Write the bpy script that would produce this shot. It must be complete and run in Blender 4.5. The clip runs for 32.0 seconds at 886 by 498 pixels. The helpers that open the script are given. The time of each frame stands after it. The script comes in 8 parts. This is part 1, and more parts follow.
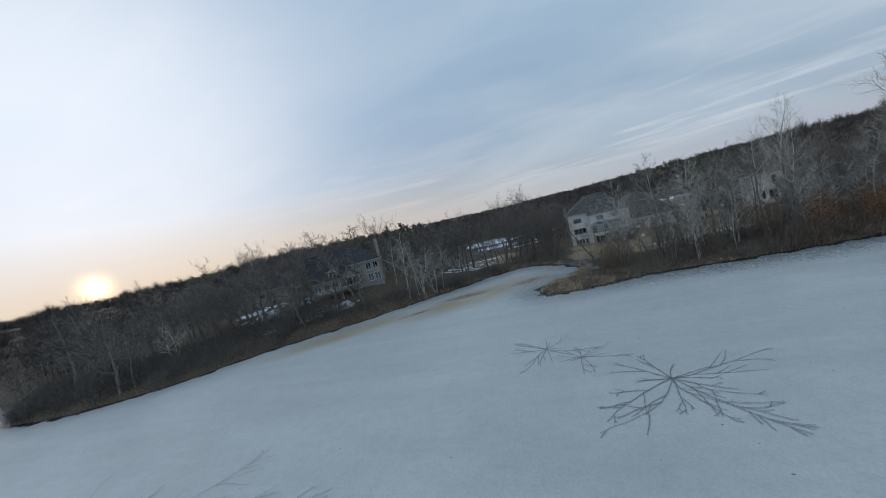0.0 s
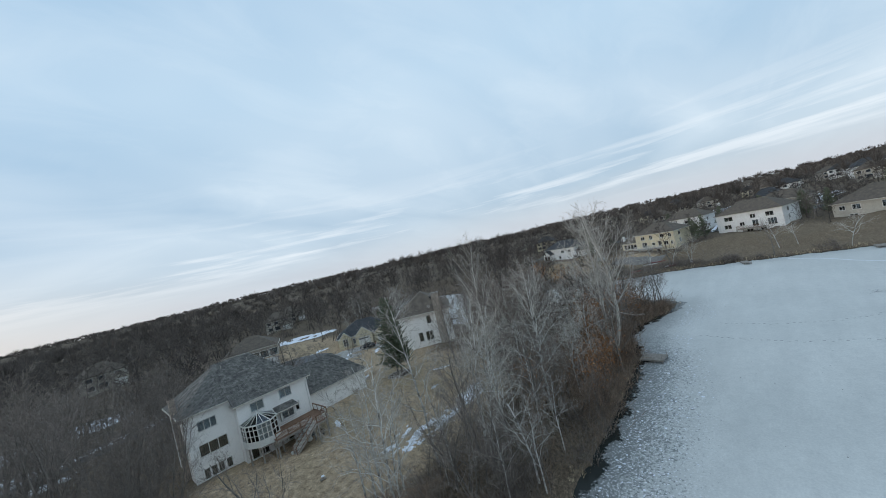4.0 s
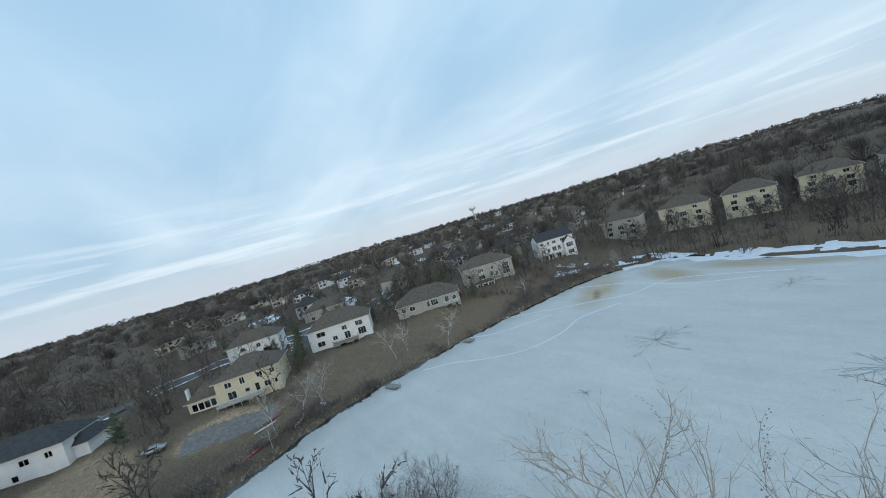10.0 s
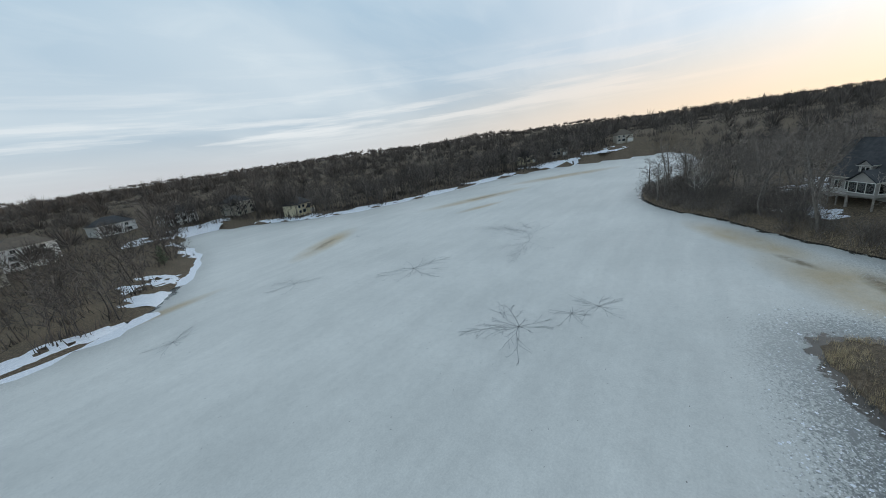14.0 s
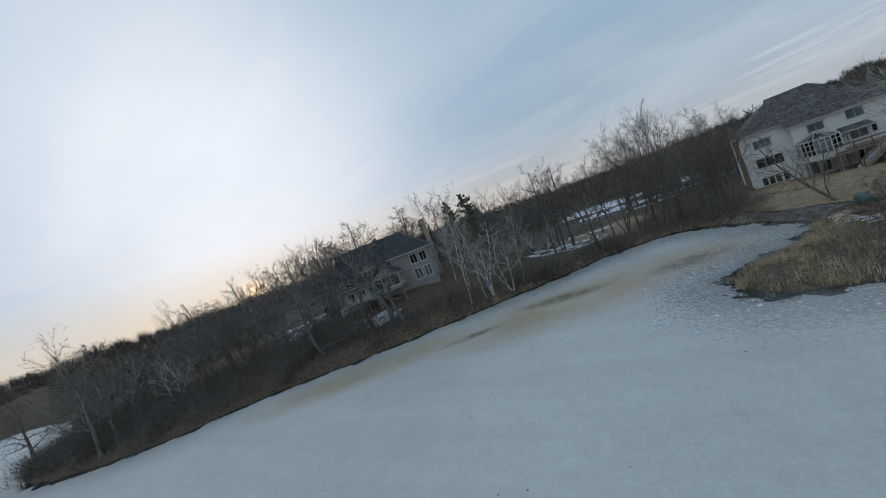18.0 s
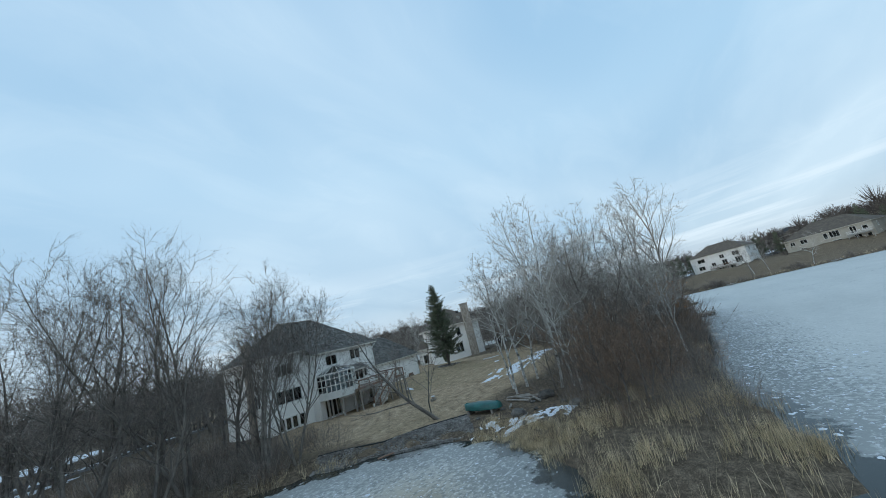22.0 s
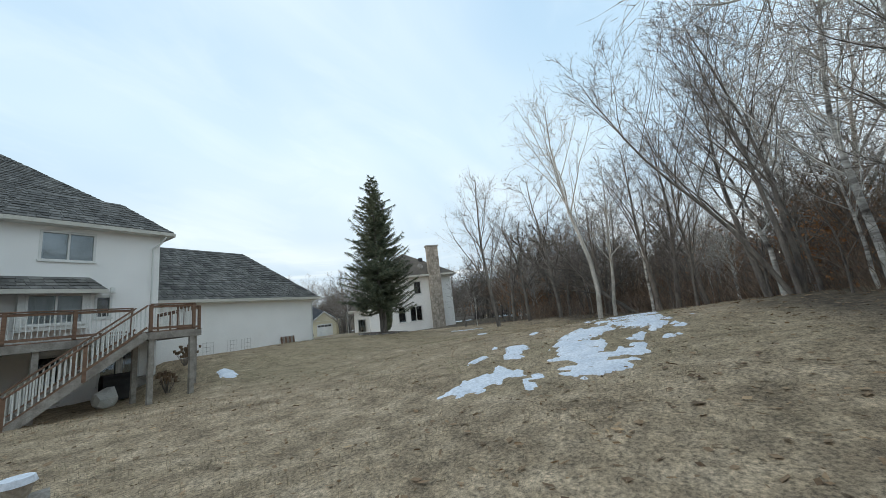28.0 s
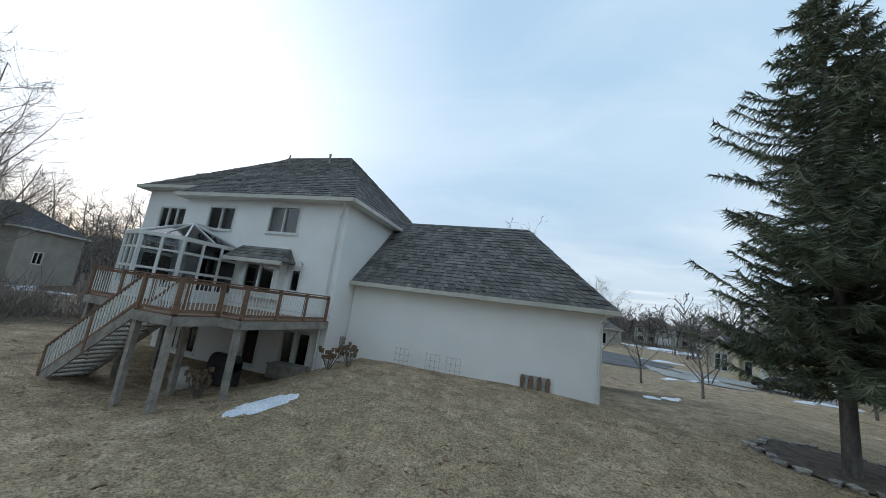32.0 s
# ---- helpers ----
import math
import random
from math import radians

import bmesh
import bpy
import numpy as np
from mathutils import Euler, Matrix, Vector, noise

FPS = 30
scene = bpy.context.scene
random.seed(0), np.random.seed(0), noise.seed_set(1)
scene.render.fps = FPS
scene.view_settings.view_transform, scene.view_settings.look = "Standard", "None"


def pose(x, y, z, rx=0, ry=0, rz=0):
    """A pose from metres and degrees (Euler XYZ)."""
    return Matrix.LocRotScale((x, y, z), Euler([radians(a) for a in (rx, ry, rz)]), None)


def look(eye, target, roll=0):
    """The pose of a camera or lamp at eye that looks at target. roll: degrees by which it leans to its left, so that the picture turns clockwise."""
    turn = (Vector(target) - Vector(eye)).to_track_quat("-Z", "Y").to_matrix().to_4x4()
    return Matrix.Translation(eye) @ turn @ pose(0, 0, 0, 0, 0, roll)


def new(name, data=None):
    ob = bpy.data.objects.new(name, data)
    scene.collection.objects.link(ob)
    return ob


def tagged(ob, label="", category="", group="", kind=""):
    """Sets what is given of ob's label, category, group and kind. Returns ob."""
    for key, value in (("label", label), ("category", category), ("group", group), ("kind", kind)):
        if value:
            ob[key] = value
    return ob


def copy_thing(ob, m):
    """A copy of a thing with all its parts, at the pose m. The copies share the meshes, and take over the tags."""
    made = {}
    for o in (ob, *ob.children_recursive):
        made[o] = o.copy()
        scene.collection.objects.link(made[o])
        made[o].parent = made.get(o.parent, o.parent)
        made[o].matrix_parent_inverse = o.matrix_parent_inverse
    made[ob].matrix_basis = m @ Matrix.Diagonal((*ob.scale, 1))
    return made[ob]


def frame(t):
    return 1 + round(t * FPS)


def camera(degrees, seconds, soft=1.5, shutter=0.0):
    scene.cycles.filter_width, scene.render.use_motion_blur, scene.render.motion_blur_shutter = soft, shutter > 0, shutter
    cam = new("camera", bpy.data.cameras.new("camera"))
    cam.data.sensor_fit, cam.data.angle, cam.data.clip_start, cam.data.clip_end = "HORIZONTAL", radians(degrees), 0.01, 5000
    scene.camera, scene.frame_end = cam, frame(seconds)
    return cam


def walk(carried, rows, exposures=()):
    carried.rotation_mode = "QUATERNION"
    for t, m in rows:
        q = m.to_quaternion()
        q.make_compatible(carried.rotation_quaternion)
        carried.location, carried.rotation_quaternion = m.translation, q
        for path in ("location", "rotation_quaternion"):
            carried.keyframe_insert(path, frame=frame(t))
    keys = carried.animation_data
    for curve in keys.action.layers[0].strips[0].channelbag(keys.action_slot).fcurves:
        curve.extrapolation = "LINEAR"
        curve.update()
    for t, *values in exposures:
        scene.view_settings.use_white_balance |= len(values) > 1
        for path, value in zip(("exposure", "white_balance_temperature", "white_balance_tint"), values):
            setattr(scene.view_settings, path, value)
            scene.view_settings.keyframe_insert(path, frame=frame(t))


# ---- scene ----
# ---- camera and its flight: seconds, place, heading (from +y to +x), pitch up, lean to the right ----
cam = camera(103.78, 32.0, 0.65)
FLIGHT = [
    (0, -19.41, -104.13, 16.50, -18.74, -4.10, 14.07),
    (0.5, -21.43, -99.95, 17.26, -7.60, -6.27, 18.23),
    (1, -23.44, -95.06, 17.78, 0.40, -8.50, 17.16),
    (1.5, -25.23, -89.30, 18.78, 4.53, -7.12, 12.56),
    (2, -26.37, -82.81, 20.18, 12.78, -5.74, 9.10),
    (2.5, -27.04, -75.84, 21.40, 22.10, -2.73, 8.33),
    (3, -26.91, -68.69, 22.08, 31.45, -1.07, 11.75),
    (3.5, -25.82, -61.86, 22.53, 38.92, 0.47, 13.36),
    (4, -23.71, -55.51, 22.77, 47.31, 0.32, 13.28),
    (4.5, -21.00, -49.61, 22.80, 52.20, 2.38, 9.99),
    (6.5, -5.58, -34.56, 26.86, 76.01, 3.01, 10.10),
    (7, -1.50, -31.86, 27.95, 79.41, 3.36, 8.32),
    (7.5, 2.90, -29.46, 29.08, 81.70, 2.76, 7.80),
    (8, 7.52, -27.48, 30.10, 84.87, 1.84, 6.91),
    (8.5, 12.31, -25.93, 31.09, 88.47, 0.68, 6.32),
    (9, 17.28, -25.01, 31.97, 93.16, 0.04, 7.06),
    (9.5, 22.30, -24.46, 32.32, 105.05, -1.58, 11.68),
    (10, 27.24, -24.41, 32.13, 122.79, -3.75, 16.37),
    (10.5, 31.85, -24.92, 32.81, 142.08, -7.05, 21.53),
    (11, 35.63, -26.85, 32.70, 161.22, -10.96, 26.71),
    (11.5, 38.29, -29.83, 32.44, 180.44, -15.16, 28.81),
    (12, 38.96, -34.15, 32.01, 198.14, -18.13, 27.15),
    (12.5, 37.68, -39.15, 31.21, 213.17, -19.33, 23.69),
    (13, 35.08, -44.25, 29.68, 222.66, -18.31, 17.99),
    (13.5, 31.40, -48.88, 28.08, 227.11, -17.66, 11.79),
    (15.5, 9.09, -67.00, 18.96, 250.35, -8.49, 6.57),
    (16, 2.46, -70.80, 16.85, 261.56, -5.73, 9.30),
    (16.5, -4.78, -73.59, 14.92, 274.19, -3.20, 12.80),
    (17, -12.38, -74.87, 13.49, 289.54, -1.27, 16.70),
    (17.5, -19.75, -74.86, 12.40, 307.60, -1.05, 19.48),
    (18, -26.20, -73.95, 12.05, 325.04, -1.71, 21.09),
    (18.5, -31.71, -71.30, 12.07, 340.07, -2.61, 23.00),
    (19, -36.15, -67.56, 12.07, 353.45, -2.37, 25.40),
    (19.5, -39.01, -63.08, 11.60, 366.90, -1.09, 24.51),
    (20, -39.96, -58.13, 10.76, 378.74, 1.10, 18.88),
    (20.5, -40.01, -53.26, 9.89, 390.42, 4.04, 12.81),
    (21, -39.48, -48.62, 9.38, 401.65, 6.94, 11.03),
    (21.5, -39.05, -44.77, 8.73, 408.62, 9.88, 11.20),
    (22, -38.00, -40.79, 7.35, 416.75, 13.32, 14.32),
    (22.5, -36.79, -37.60, 6.33, 420.91, 16.86, 12.43),
    (23, -34.01, -35.18, 5.30, 420.06, 18.76, 8.43),
    (23.5, -31.56, -33.17, 4.43, 420.37, 15.84, 7.22),
    (24, -29.43, -31.74, 3.94, 419.20, 13.24, 4.26),
    (24.5, -27.29, -30.61, 3.83, 420.42, 11.61, 5.00),
    (25, -24.98, -29.63, 3.78, 419.48, 9.55, 0.89),
    (25.5, -22.66, -28.77, 3.75, 418.26, 8.15, -1.42),
    (27.5, -12.16, -23.83, 2.88, 415.39, 7.98, 0.20),
    (28, -9.10, -22.51, 2.86, 419.61, 10.37, 6.52),
    (28.5, -5.98, -21.38, 2.92, 420.85, 13.49, 2.31),
    (29, -3.05, -20.17, 2.61, 417.36, 14.38, -5.60),
    (29.5, -0.53, -19.04, 2.87, 414.53, 13.71, -1.99),
    (30, 1.92, -18.02, 3.21, 409.59, 15.03, -5.49),
    (30.5, 4.13, -17.14, 3.75, 394.84, 15.89, -11.31),
    (31, 5.92, -16.02, 4.22, 378.14, 13.95, -9.58),
    (31.5, 7.23, -14.67, 4.45, 359.77, 12.12, -8.72),
    (32, 7.82, -13.21, 4.48, 342.31, 10.05, -7.63),
]


def cam_pose(x, y, z, heading, pitch, lean):
    h, p = radians(heading), radians(pitch)
    ahead = Vector((math.sin(h) * math.cos(p), math.cos(h) * math.cos(p), math.sin(p)))
    return look((x, y, z), Vector((x, y, z)) + ahead * 10, -lean)


EXPOSURES = [(0, -0.4, 6350, 12), (1.0, -0.02, 6050, 15), (2.0, 0.05, 6500, 10), (4.0, 0.1, 6500, 10), (8, 0.08, 6200, 6), (9.5, 0.1, 6200, 6), (11.5, 0.15, 6500, 9), (13.5, 0.1, 7000, 11), (15.5, -0.3, 6500, 10), (17, -0.5, 6700, 12), (19, -0.2, 6300, 10), (20.5, 0.1, 6800, 12), (22, 0.1, 6100, 5), (24, 0.25, 6300, 6), (25, 0.5, 6700, 9), (28, 0.48, 7000, 11), (29, 0.43, 6900, 10), (30, 0.37, 6750, 9), (31, 0.34, 6500, 9), (32, 0.2, 6500, 10)]
walk(cam, [(r[0], cam_pose(*r[1:])) for r in FLIGHT], EXPOSURES)

# ---- sky and sun ----
SUN_AZ, SUN_EL = radians(-63.5), radians(2.4)
SUN_DIR = Vector((math.sin(SUN_AZ) * math.cos(SUN_EL), math.cos(SUN_AZ) * math.cos(SUN_EL), math.sin(SUN_EL)))


def make_world():
    w = bpy.data.worlds.new("winter_evening_sky")
    scene.world = w
    w.use_nodes = True
    nt = w.node_tree
    N, L = nt.nodes, nt.links
    N.clear()
    out = N.new("ShaderNodeOutputWorld")
    bg = N.new("ShaderNodeBackground")
    sky = N.new("ShaderNodeTexSky")
    sky.sky_type = 'NISHITA'
    sky.sun_disc = False
    sky.sun_elevation = SUN_EL
    sky.sun_rotation = SUN_AZ
    sky.air_density, sky.dust_density, sky.ozone_density = 1.0, 0.6, 2.0
    tc = N.new("ShaderNodeTexCoord")

    def math_node(op, a, b=None, clamp=False):
        n = N.new("ShaderNodeMath")
        n.operation = op
        n.use_clamp = clamp
        for i, v in enumerate((a, b)):
            if v is None:
                continue
            if isinstance(v, (int, float)):
                n.inputs[i].default_value = v
            else:
                L.new(v, n.inputs[i])
        return n.outputs[0]

    def mix(fac, a, b, kind='MIX'):
        n = N.new("ShaderNodeMix")
        n.data_type, n.blend_type = 'RGBA', kind
        for i, v in ((0, fac), (6, a), (7, b)):
            if isinstance(v, (int, float)):
                n.inputs[i].default_value = v
            elif isinstance(v, tuple):
                n.inputs[i].default_value = (*v, 1)
            else:
                L.new(v, n.inputs[i])
        return n.outputs[2]

    def ramp(v, stops):
        n = N.new("ShaderNodeValToRGB")
        e = n.color_ramp.elements
        while len(e) < len(stops):
            e.new(0.5)
        for i, (p, c) in enumerate(stops):
            e[i].position = p
            e[i].color = (*c, 1) if isinstance(c, tuple) else (c, c, c, 1)
        L.new(v, n.inputs[0])
        return n.outputs[0]

    vec = tc.outputs["Generated"]
    sep = N.new("ShaderNodeSeparateXYZ")
    L.new(vec, sep.inputs[0])
    zc = math_node('MAXIMUM', sep.outputs[2], 0.0)
    # cloud layer: the direction projected on a high plane
    den = math_node('ADD', zc, 0.28)
    px, py = math_node('DIVIDE', sep.outputs[0], den), math_node('DIVIDE', sep.outputs[1], den)
    comb = N.new("ShaderNodeCombineXYZ")
    L.new(px, comb.inputs[0])
    L.new(py, comb.inputs[1])
    mp = N.new("ShaderNodeMapping")
    mp.inputs["Rotation"].default_value = (0, 0, radians(25))
    mp.inputs["Scale"].default_value = (0.45, 0.9, 1)
    L.new(comb.outputs[0], mp.inputs[0])

    def fbm(scale, detail, rough, warp):
        n = N.new("ShaderNodeTexNoise")
        n.inputs["Scale"].default_value = scale
        n.inputs["Detail"].default_value = detail
        n.inputs["Roughness"].default_value = rough
        n.inputs["Distortion"].default_value = warp
        L.new(mp.outputs[0], n.inputs["Vector"])
        return n.outputs[0]
    broad = ramp(fbm(1.3, 3, 0.45, 0.5), ((0.36, 0.0), (0.68, 1.0)))
    wisps = ramp(fbm(4.0, 6, 0.6, 0.7), ((0.48, 0.0), (0.78, 1.0)))
    dot = N.new("ShaderNodeVectorMath")
    dot.operation = 'DOT_PRODUCT'
    L.new(vec, dot.inputs[0])
    dot.inputs[1].default_value = SUN_DIR
    near = math_node('MAXIMUM', dot.outputs["Value"], 0.0)
    wide = math_node('POWER', near, 3.0)
    high = N.new("ShaderNodeVectorMath")
    high.operation = 'DOT_PRODUCT'
    L.new(vec, high.inputs[0])
    high.inputs[1].default_value = GLOW_DIR
    mid = math_node('POWER', math_node('MAXIMUM', high.outputs["Value"], 0.0), 7.0)
    tight = math_node('POWER', near, 5000.0)
    # clear sky, thin high cloud over it, haze towards the horizon, glow through the cloud about the sun
    clear = mix(1.0, sky.outputs[0], (SKY_GAIN, SKY_GAIN, SKY_GAIN), 'MULTIPLY')
    base = ramp(zc, ((0.0, (0.70, 0.77, 0.86)), (0.10, (0.52, 0.68, 0.85)), (0.45, (0.50, 0.73, 0.95)), (1.0, (0.42, 0.64, 0.90))))
    veil = mix(0.78, clear, base)
    cl = math_node('ADD', math_node('MULTIPLY', broad, 0.5), math_node('MULTIPLY', wisps, 0.16), True)
    cl = math_node('MULTIPLY', cl, ramp(zc, ((0.0, 0.25), (0.12, 1.0))))
    cloudcol = mix(wide, (0.80, 0.90, 0.97), (0.86, 0.88, 0.92))
    col = mix(cl, veil, cloudcol)
    # long thin cloud bars low over the horizon
    bar = N.new("ShaderNodeMapping")
    bar.inputs["Scale"].default_value = (2.2, 2.2, 34.0)
    L.new(vec, bar.inputs[0])
    bn = N.new("ShaderNodeTexNoise")
    bn.inputs["Scale"].default_value, bn.inputs["Detail"].default_value, bn.inputs["Roughness"].default_value = 1.0, 5, 0.55
    L.new(bar.outputs[0], bn.inputs["Vector"])
    bars = math_node('MULTIPLY', ramp(bn.outputs[0], ((0.50, 0.0), (0.62, 1.0))), ramp(zc, ((0.03, 0.0), (0.08, 0.6), (0.16, 0.25), (0.24, 0.0))))
    col = mix(bars, col, mix(wide, (0.86, 0.92, 0.97), (0.74, 0.70, 0.70)))
    dim = mix(wide, (1.0, 1.0, 1.0), (0.80, 0.83, 0.90))
    col = mix(1.0, col, dim, 'MULTIPLY')
    low = math_node('MULTIPLY', ramp(zc, ((0.0, 1.0), (0.17, 0.0))), math_node('POWER', near, 2.2))
    col = mix(low, col, (1.0, 0.82, 0.60))
    glow = mix(1.0, mix(1.0, (1.0, 0.95, 0.86), mid, 'MULTIPLY'), (0.62, 0.62, 0.62), 'MULTIPLY')
    col = mix(ramp(zc, ((0.02, 0.25), (0.16, 1.0))), col, mix(1.0, col, glow, 'ADD'))
    col = mix(1.0, col, mix(1.0, (2.6, 1.7, 0.8), tight, 'MULTIPLY'), 'ADD')
    L.new(col, bg.inputs[0])
    bg.inputs[1].default_value = 1.0
    L.new(bg.outputs[0], out.inputs[0])


SKY_GAIN = 0.12
GLOW_DIR = Vector((math.sin(SUN_AZ) * math.cos(0.27), math.cos(SUN_AZ) * math.cos(0.27), math.sin(0.27)))
make_world()
sun = new("sun", bpy.data.lights.new("sun", 'SUN'))
sun.data.energy = 0.8
sun.data.angle = radians(14)
sun.data.color = (1.0, 0.86, 0.70)
sun.matrix_world = look((0, 0, 60), Vector((0, 0, 60)) - SUN_DIR)


# ---- materials ----
def material(name, c1, c2, rough=0.8, scale=4.0, fine=40.0, bump=0.3, metal=0.0, c3=None, spread=(0.35, 0.65), per_object=0.0, per_island=0.0, stretch=(1, 1, 1), bump_dist=0.02, spec=0.5, tone=False):
    m = bpy.data.materials.new(name)
    m.use_nodes = True
    nt = m.node_tree
    N, L = nt.nodes, nt.links
    b = N["Principled BSDF"]
    b.inputs["Roughness"].default_value = rough
    b.inputs["Metallic"].default_value = metal
    b.inputs["Specular IOR Level"].default_value = spec
    tc = N.new("ShaderNodeTexCoord")
    mp = N.new("ShaderNodeMapping")
    mp.inputs["Scale"].default_value = stretch
    L.new(tc.outputs["Object"], mp.inputs[0])

    def tex(s, d=4):
        n = N.new("ShaderNodeTexNoise")
        n.inputs["Scale"].default_value = s
        n.inputs["Detail"].default_value = d
        n.inputs["Roughness"].default_value = 0.6
        L.new(mp.outputs[0], n.inputs["Vector"])
        return n.outputs[0]

    def ramp(v, a, b2, lo, hi):
        n = N.new("ShaderNodeValToRGB")
        n.color_ramp.elements[0].position, n.color_ramp.elements[1].position = lo, hi
        n.color_ramp.elements[0].color, n.color_ramp.elements[1].color = (*a, 1), (*b2, 1)
        L.new(v, n.inputs[0])
        return n.outputs[0]
    big, small = tex(scale), tex(fine, 3)
    col = ramp(big, c1, c2, *spread)
    if c3:
        n = N.new("ShaderNodeMix")
        n.data_type = 'RGBA'
        L.new(ramp(tex(scale * 0.17, 5), (0, 0, 0), (1, 1, 1), 0.45, 0.62), n.inputs[0])
        L.new(col, n.inputs[6])
        n.inputs[7].default_value = (*c3, 1)
        col = n.outputs[2]
    n = N.new("ShaderNodeMix")
    n.data_type, n.blend_type = 'RGBA', 'MULTIPLY'
    n.inputs[0].default_value = 0.5
    L.new(col, n.inputs[6])
    L.new(ramp(small, (0.55, 0.55, 0.55), (1.35, 1.35, 1.35), 0.3, 0.7), n.inputs[7])
    col = n.outputs[2]
    if tone:
        at = N.new("ShaderNodeAttribute")
        at.attribute_name = "tone"
        n = N.new("ShaderNodeMix")
        n.data_type, n.blend_type = 'RGBA', 'MULTIPLY'
        n.inputs[0].default_value = 1.0
        L.new(col, n.inputs[6])
        L.new(at.outputs["Fac"], n.inputs[7])
        col = n.outputs[2]
    for amount, kind in ((per_object, "obj"), (per_island, "isl")):
        if amount:
            src = N.new("ShaderNodeObjectInfo").outputs["Random"] if kind == "obj" else N.new("ShaderNodeNewGeometry").outputs["Random Per Island"]
            h = N.new("ShaderNodeHueSaturation")
            mr = N.new("ShaderNodeMapRange")
            mr.inputs[3].default_value, mr.inputs[4].default_value = 1 - amount, 1 + amount
            L.new(src, mr.inputs[0])
            L.new(mr.outputs[0], h.inputs["Value"])
            L.new(col, h.inputs["Color"])
            col = h.outputs[0]
    L.new(col, b.inputs["Base Color"])
    if bump:
        bp = N.new("ShaderNodeBump")
        bp.inputs["Strength"].default_value = bump
        bp.inputs["Distance"].default_value = bump_dist
        L.new(small, bp.inputs["Height"])
        L.new(bp.outputs[0], b.inputs["Normal"])
    return m


def glass_material(name, tint=(0.75, 0.82, 0.85)):
    m = bpy.data.materials.new(name)
    m.use_nodes = True
    N, L = m.node_tree.nodes, m.node_tree.links
    N.clear()
    out, mx = N.new("ShaderNodeOutputMaterial"), N.new("ShaderNodeMixShader")
    tr, gl, fr = N.new("ShaderNodeBsdfTransparent"), N.new("ShaderNodeBsdfGlossy"), N.new("ShaderNodeFresnel")
    tr.inputs[0].default_value = (*tint, 1)
    gl.inputs["Roughness"].default_value = 0.02
    fr.inputs[0].default_value = 2.1
    L.new(fr.outputs[0], mx.inputs[0])
    L.new(tr.outputs[0], mx.inputs[1])
    L.new(gl.outputs[0], mx.inputs[2])
    L.new(mx.outputs[0], out.inputs[0])
    return m


STUCCO = material("warm_white_stucco", (0.85, 0.835, 0.80), (0.91, 0.895, 0.86), 0.9, 0.6, 60, 0.25)
STUCCO_GREY = material("greige_stucco", (0.42, 0.39, 0.33), (0.50, 0.47, 0.40), 0.9, 0.6, 60, 0.25)
STUCCO_CREAM = material("cream_stucco", (0.62, 0.55, 0.38), (0.70, 0.63, 0.46), 0.9, 0.6, 60, 0.25)
STUCCO_WHITE = material("white_siding", (0.74, 0.74, 0.72), (0.82, 0.82, 0.80), 0.8, 0.6, 60, 0.2)
STUCCO_TAUPE = material("taupe_siding", (0.30, 0.27, 0.23), (0.38, 0.34, 0.29), 0.85, 0.6, 60, 0.2)
ROOF = material("weathered_grey_shakes", (0.098, 0.095, 0.088), (0.178, 0.172, 0.157), 0.9, 1.2, 25, 0.5, per_island=0.35)
ROOF_BROWN = material("brown_asphalt_shingles", (0.09, 0.075, 0.06), (0.14, 0.115, 0.09), 0.9, 1.2, 25, 0.5)
ROOF_DARK = material("charcoal_shingles", (0.03, 0.032, 0.036), (0.055, 0.058, 0.062), 0.85, 1.2, 25, 0.5)
TRIM = material("white_trim_paint", (0.66, 0.66, 0.63), (0.74, 0.74, 0.70), 0.5, 1.5, 30, 0.1)
GUTTER = material("cream_metal_gutter", (0.50, 0.48, 0.42), (0.60, 0.57, 0.50), 0.4, 1.5, 30, 0.1)
GLASS = glass_material("window_glass")
SHEER = material("white_sheer_curtain", (0.74, 0.76, 0.78), (0.84, 0.85, 0.86), 0.9, 2, 20, 0.2, stretch=(6, 6, 0.3))
# near-black colour that paints the shade of unlit rooms behind windows and door panes
ROOM_SHADE = material("painted_room_shade", (0.02, 0.02, 0.02), (0.05, 0.045, 0.04), 0.9, 1.5, 20, 0.0)
DECKWOOD = material("stained_cedar_deck", (0.155, 0.085, 0.053), (0.25, 0.148, 0.096), 0.75, 3, 30, 0.3, stretch=(1, 1, 6))
GREYWOOD = material("weathered_grey_wood", (0.22, 0.195, 0.17), (0.37, 0.34, 0.30), 0.9, 3, 30, 0.4)
BARK = material("dark_grey_bark", (0.10, 0.088, 0.077), (0.25, 0.22, 0.19), 0.95, 3, 20, 0.6, stretch=(1, 1, 0.3), per_object=0.2)
TWIG = material("grey_brown_twigs", (0.135, 0.113, 0.097), (0.29, 0.247, 0.213), 0.95, 1.5, 20, 0.0, per_object=0.25, per_island=0.4)
PALE_TWIG = material("pale_grey_twigs", (0.33, 0.30, 0.265), (0.52, 0.485, 0.43), 0.95, 1.5, 20, 0.0, per_object=0.25)
BIRCH_BARK = material("white_birch_bark", (0.50, 0.48, 0.44), (0.74, 0.72, 0.67), 0.85, 3, 14, 0.4, c3=(0.10, 0.085, 0.075), spread=(0.4, 0.6), stretch=(0.7, 0.7, 3.2))
POPLAR_BARK = material("pale_poplar_bark", (0.36, 0.34, 0.30), (0.56, 0.53, 0.48), 0.9, 2, 16, 0.4, stretch=(1, 1, 0.5))
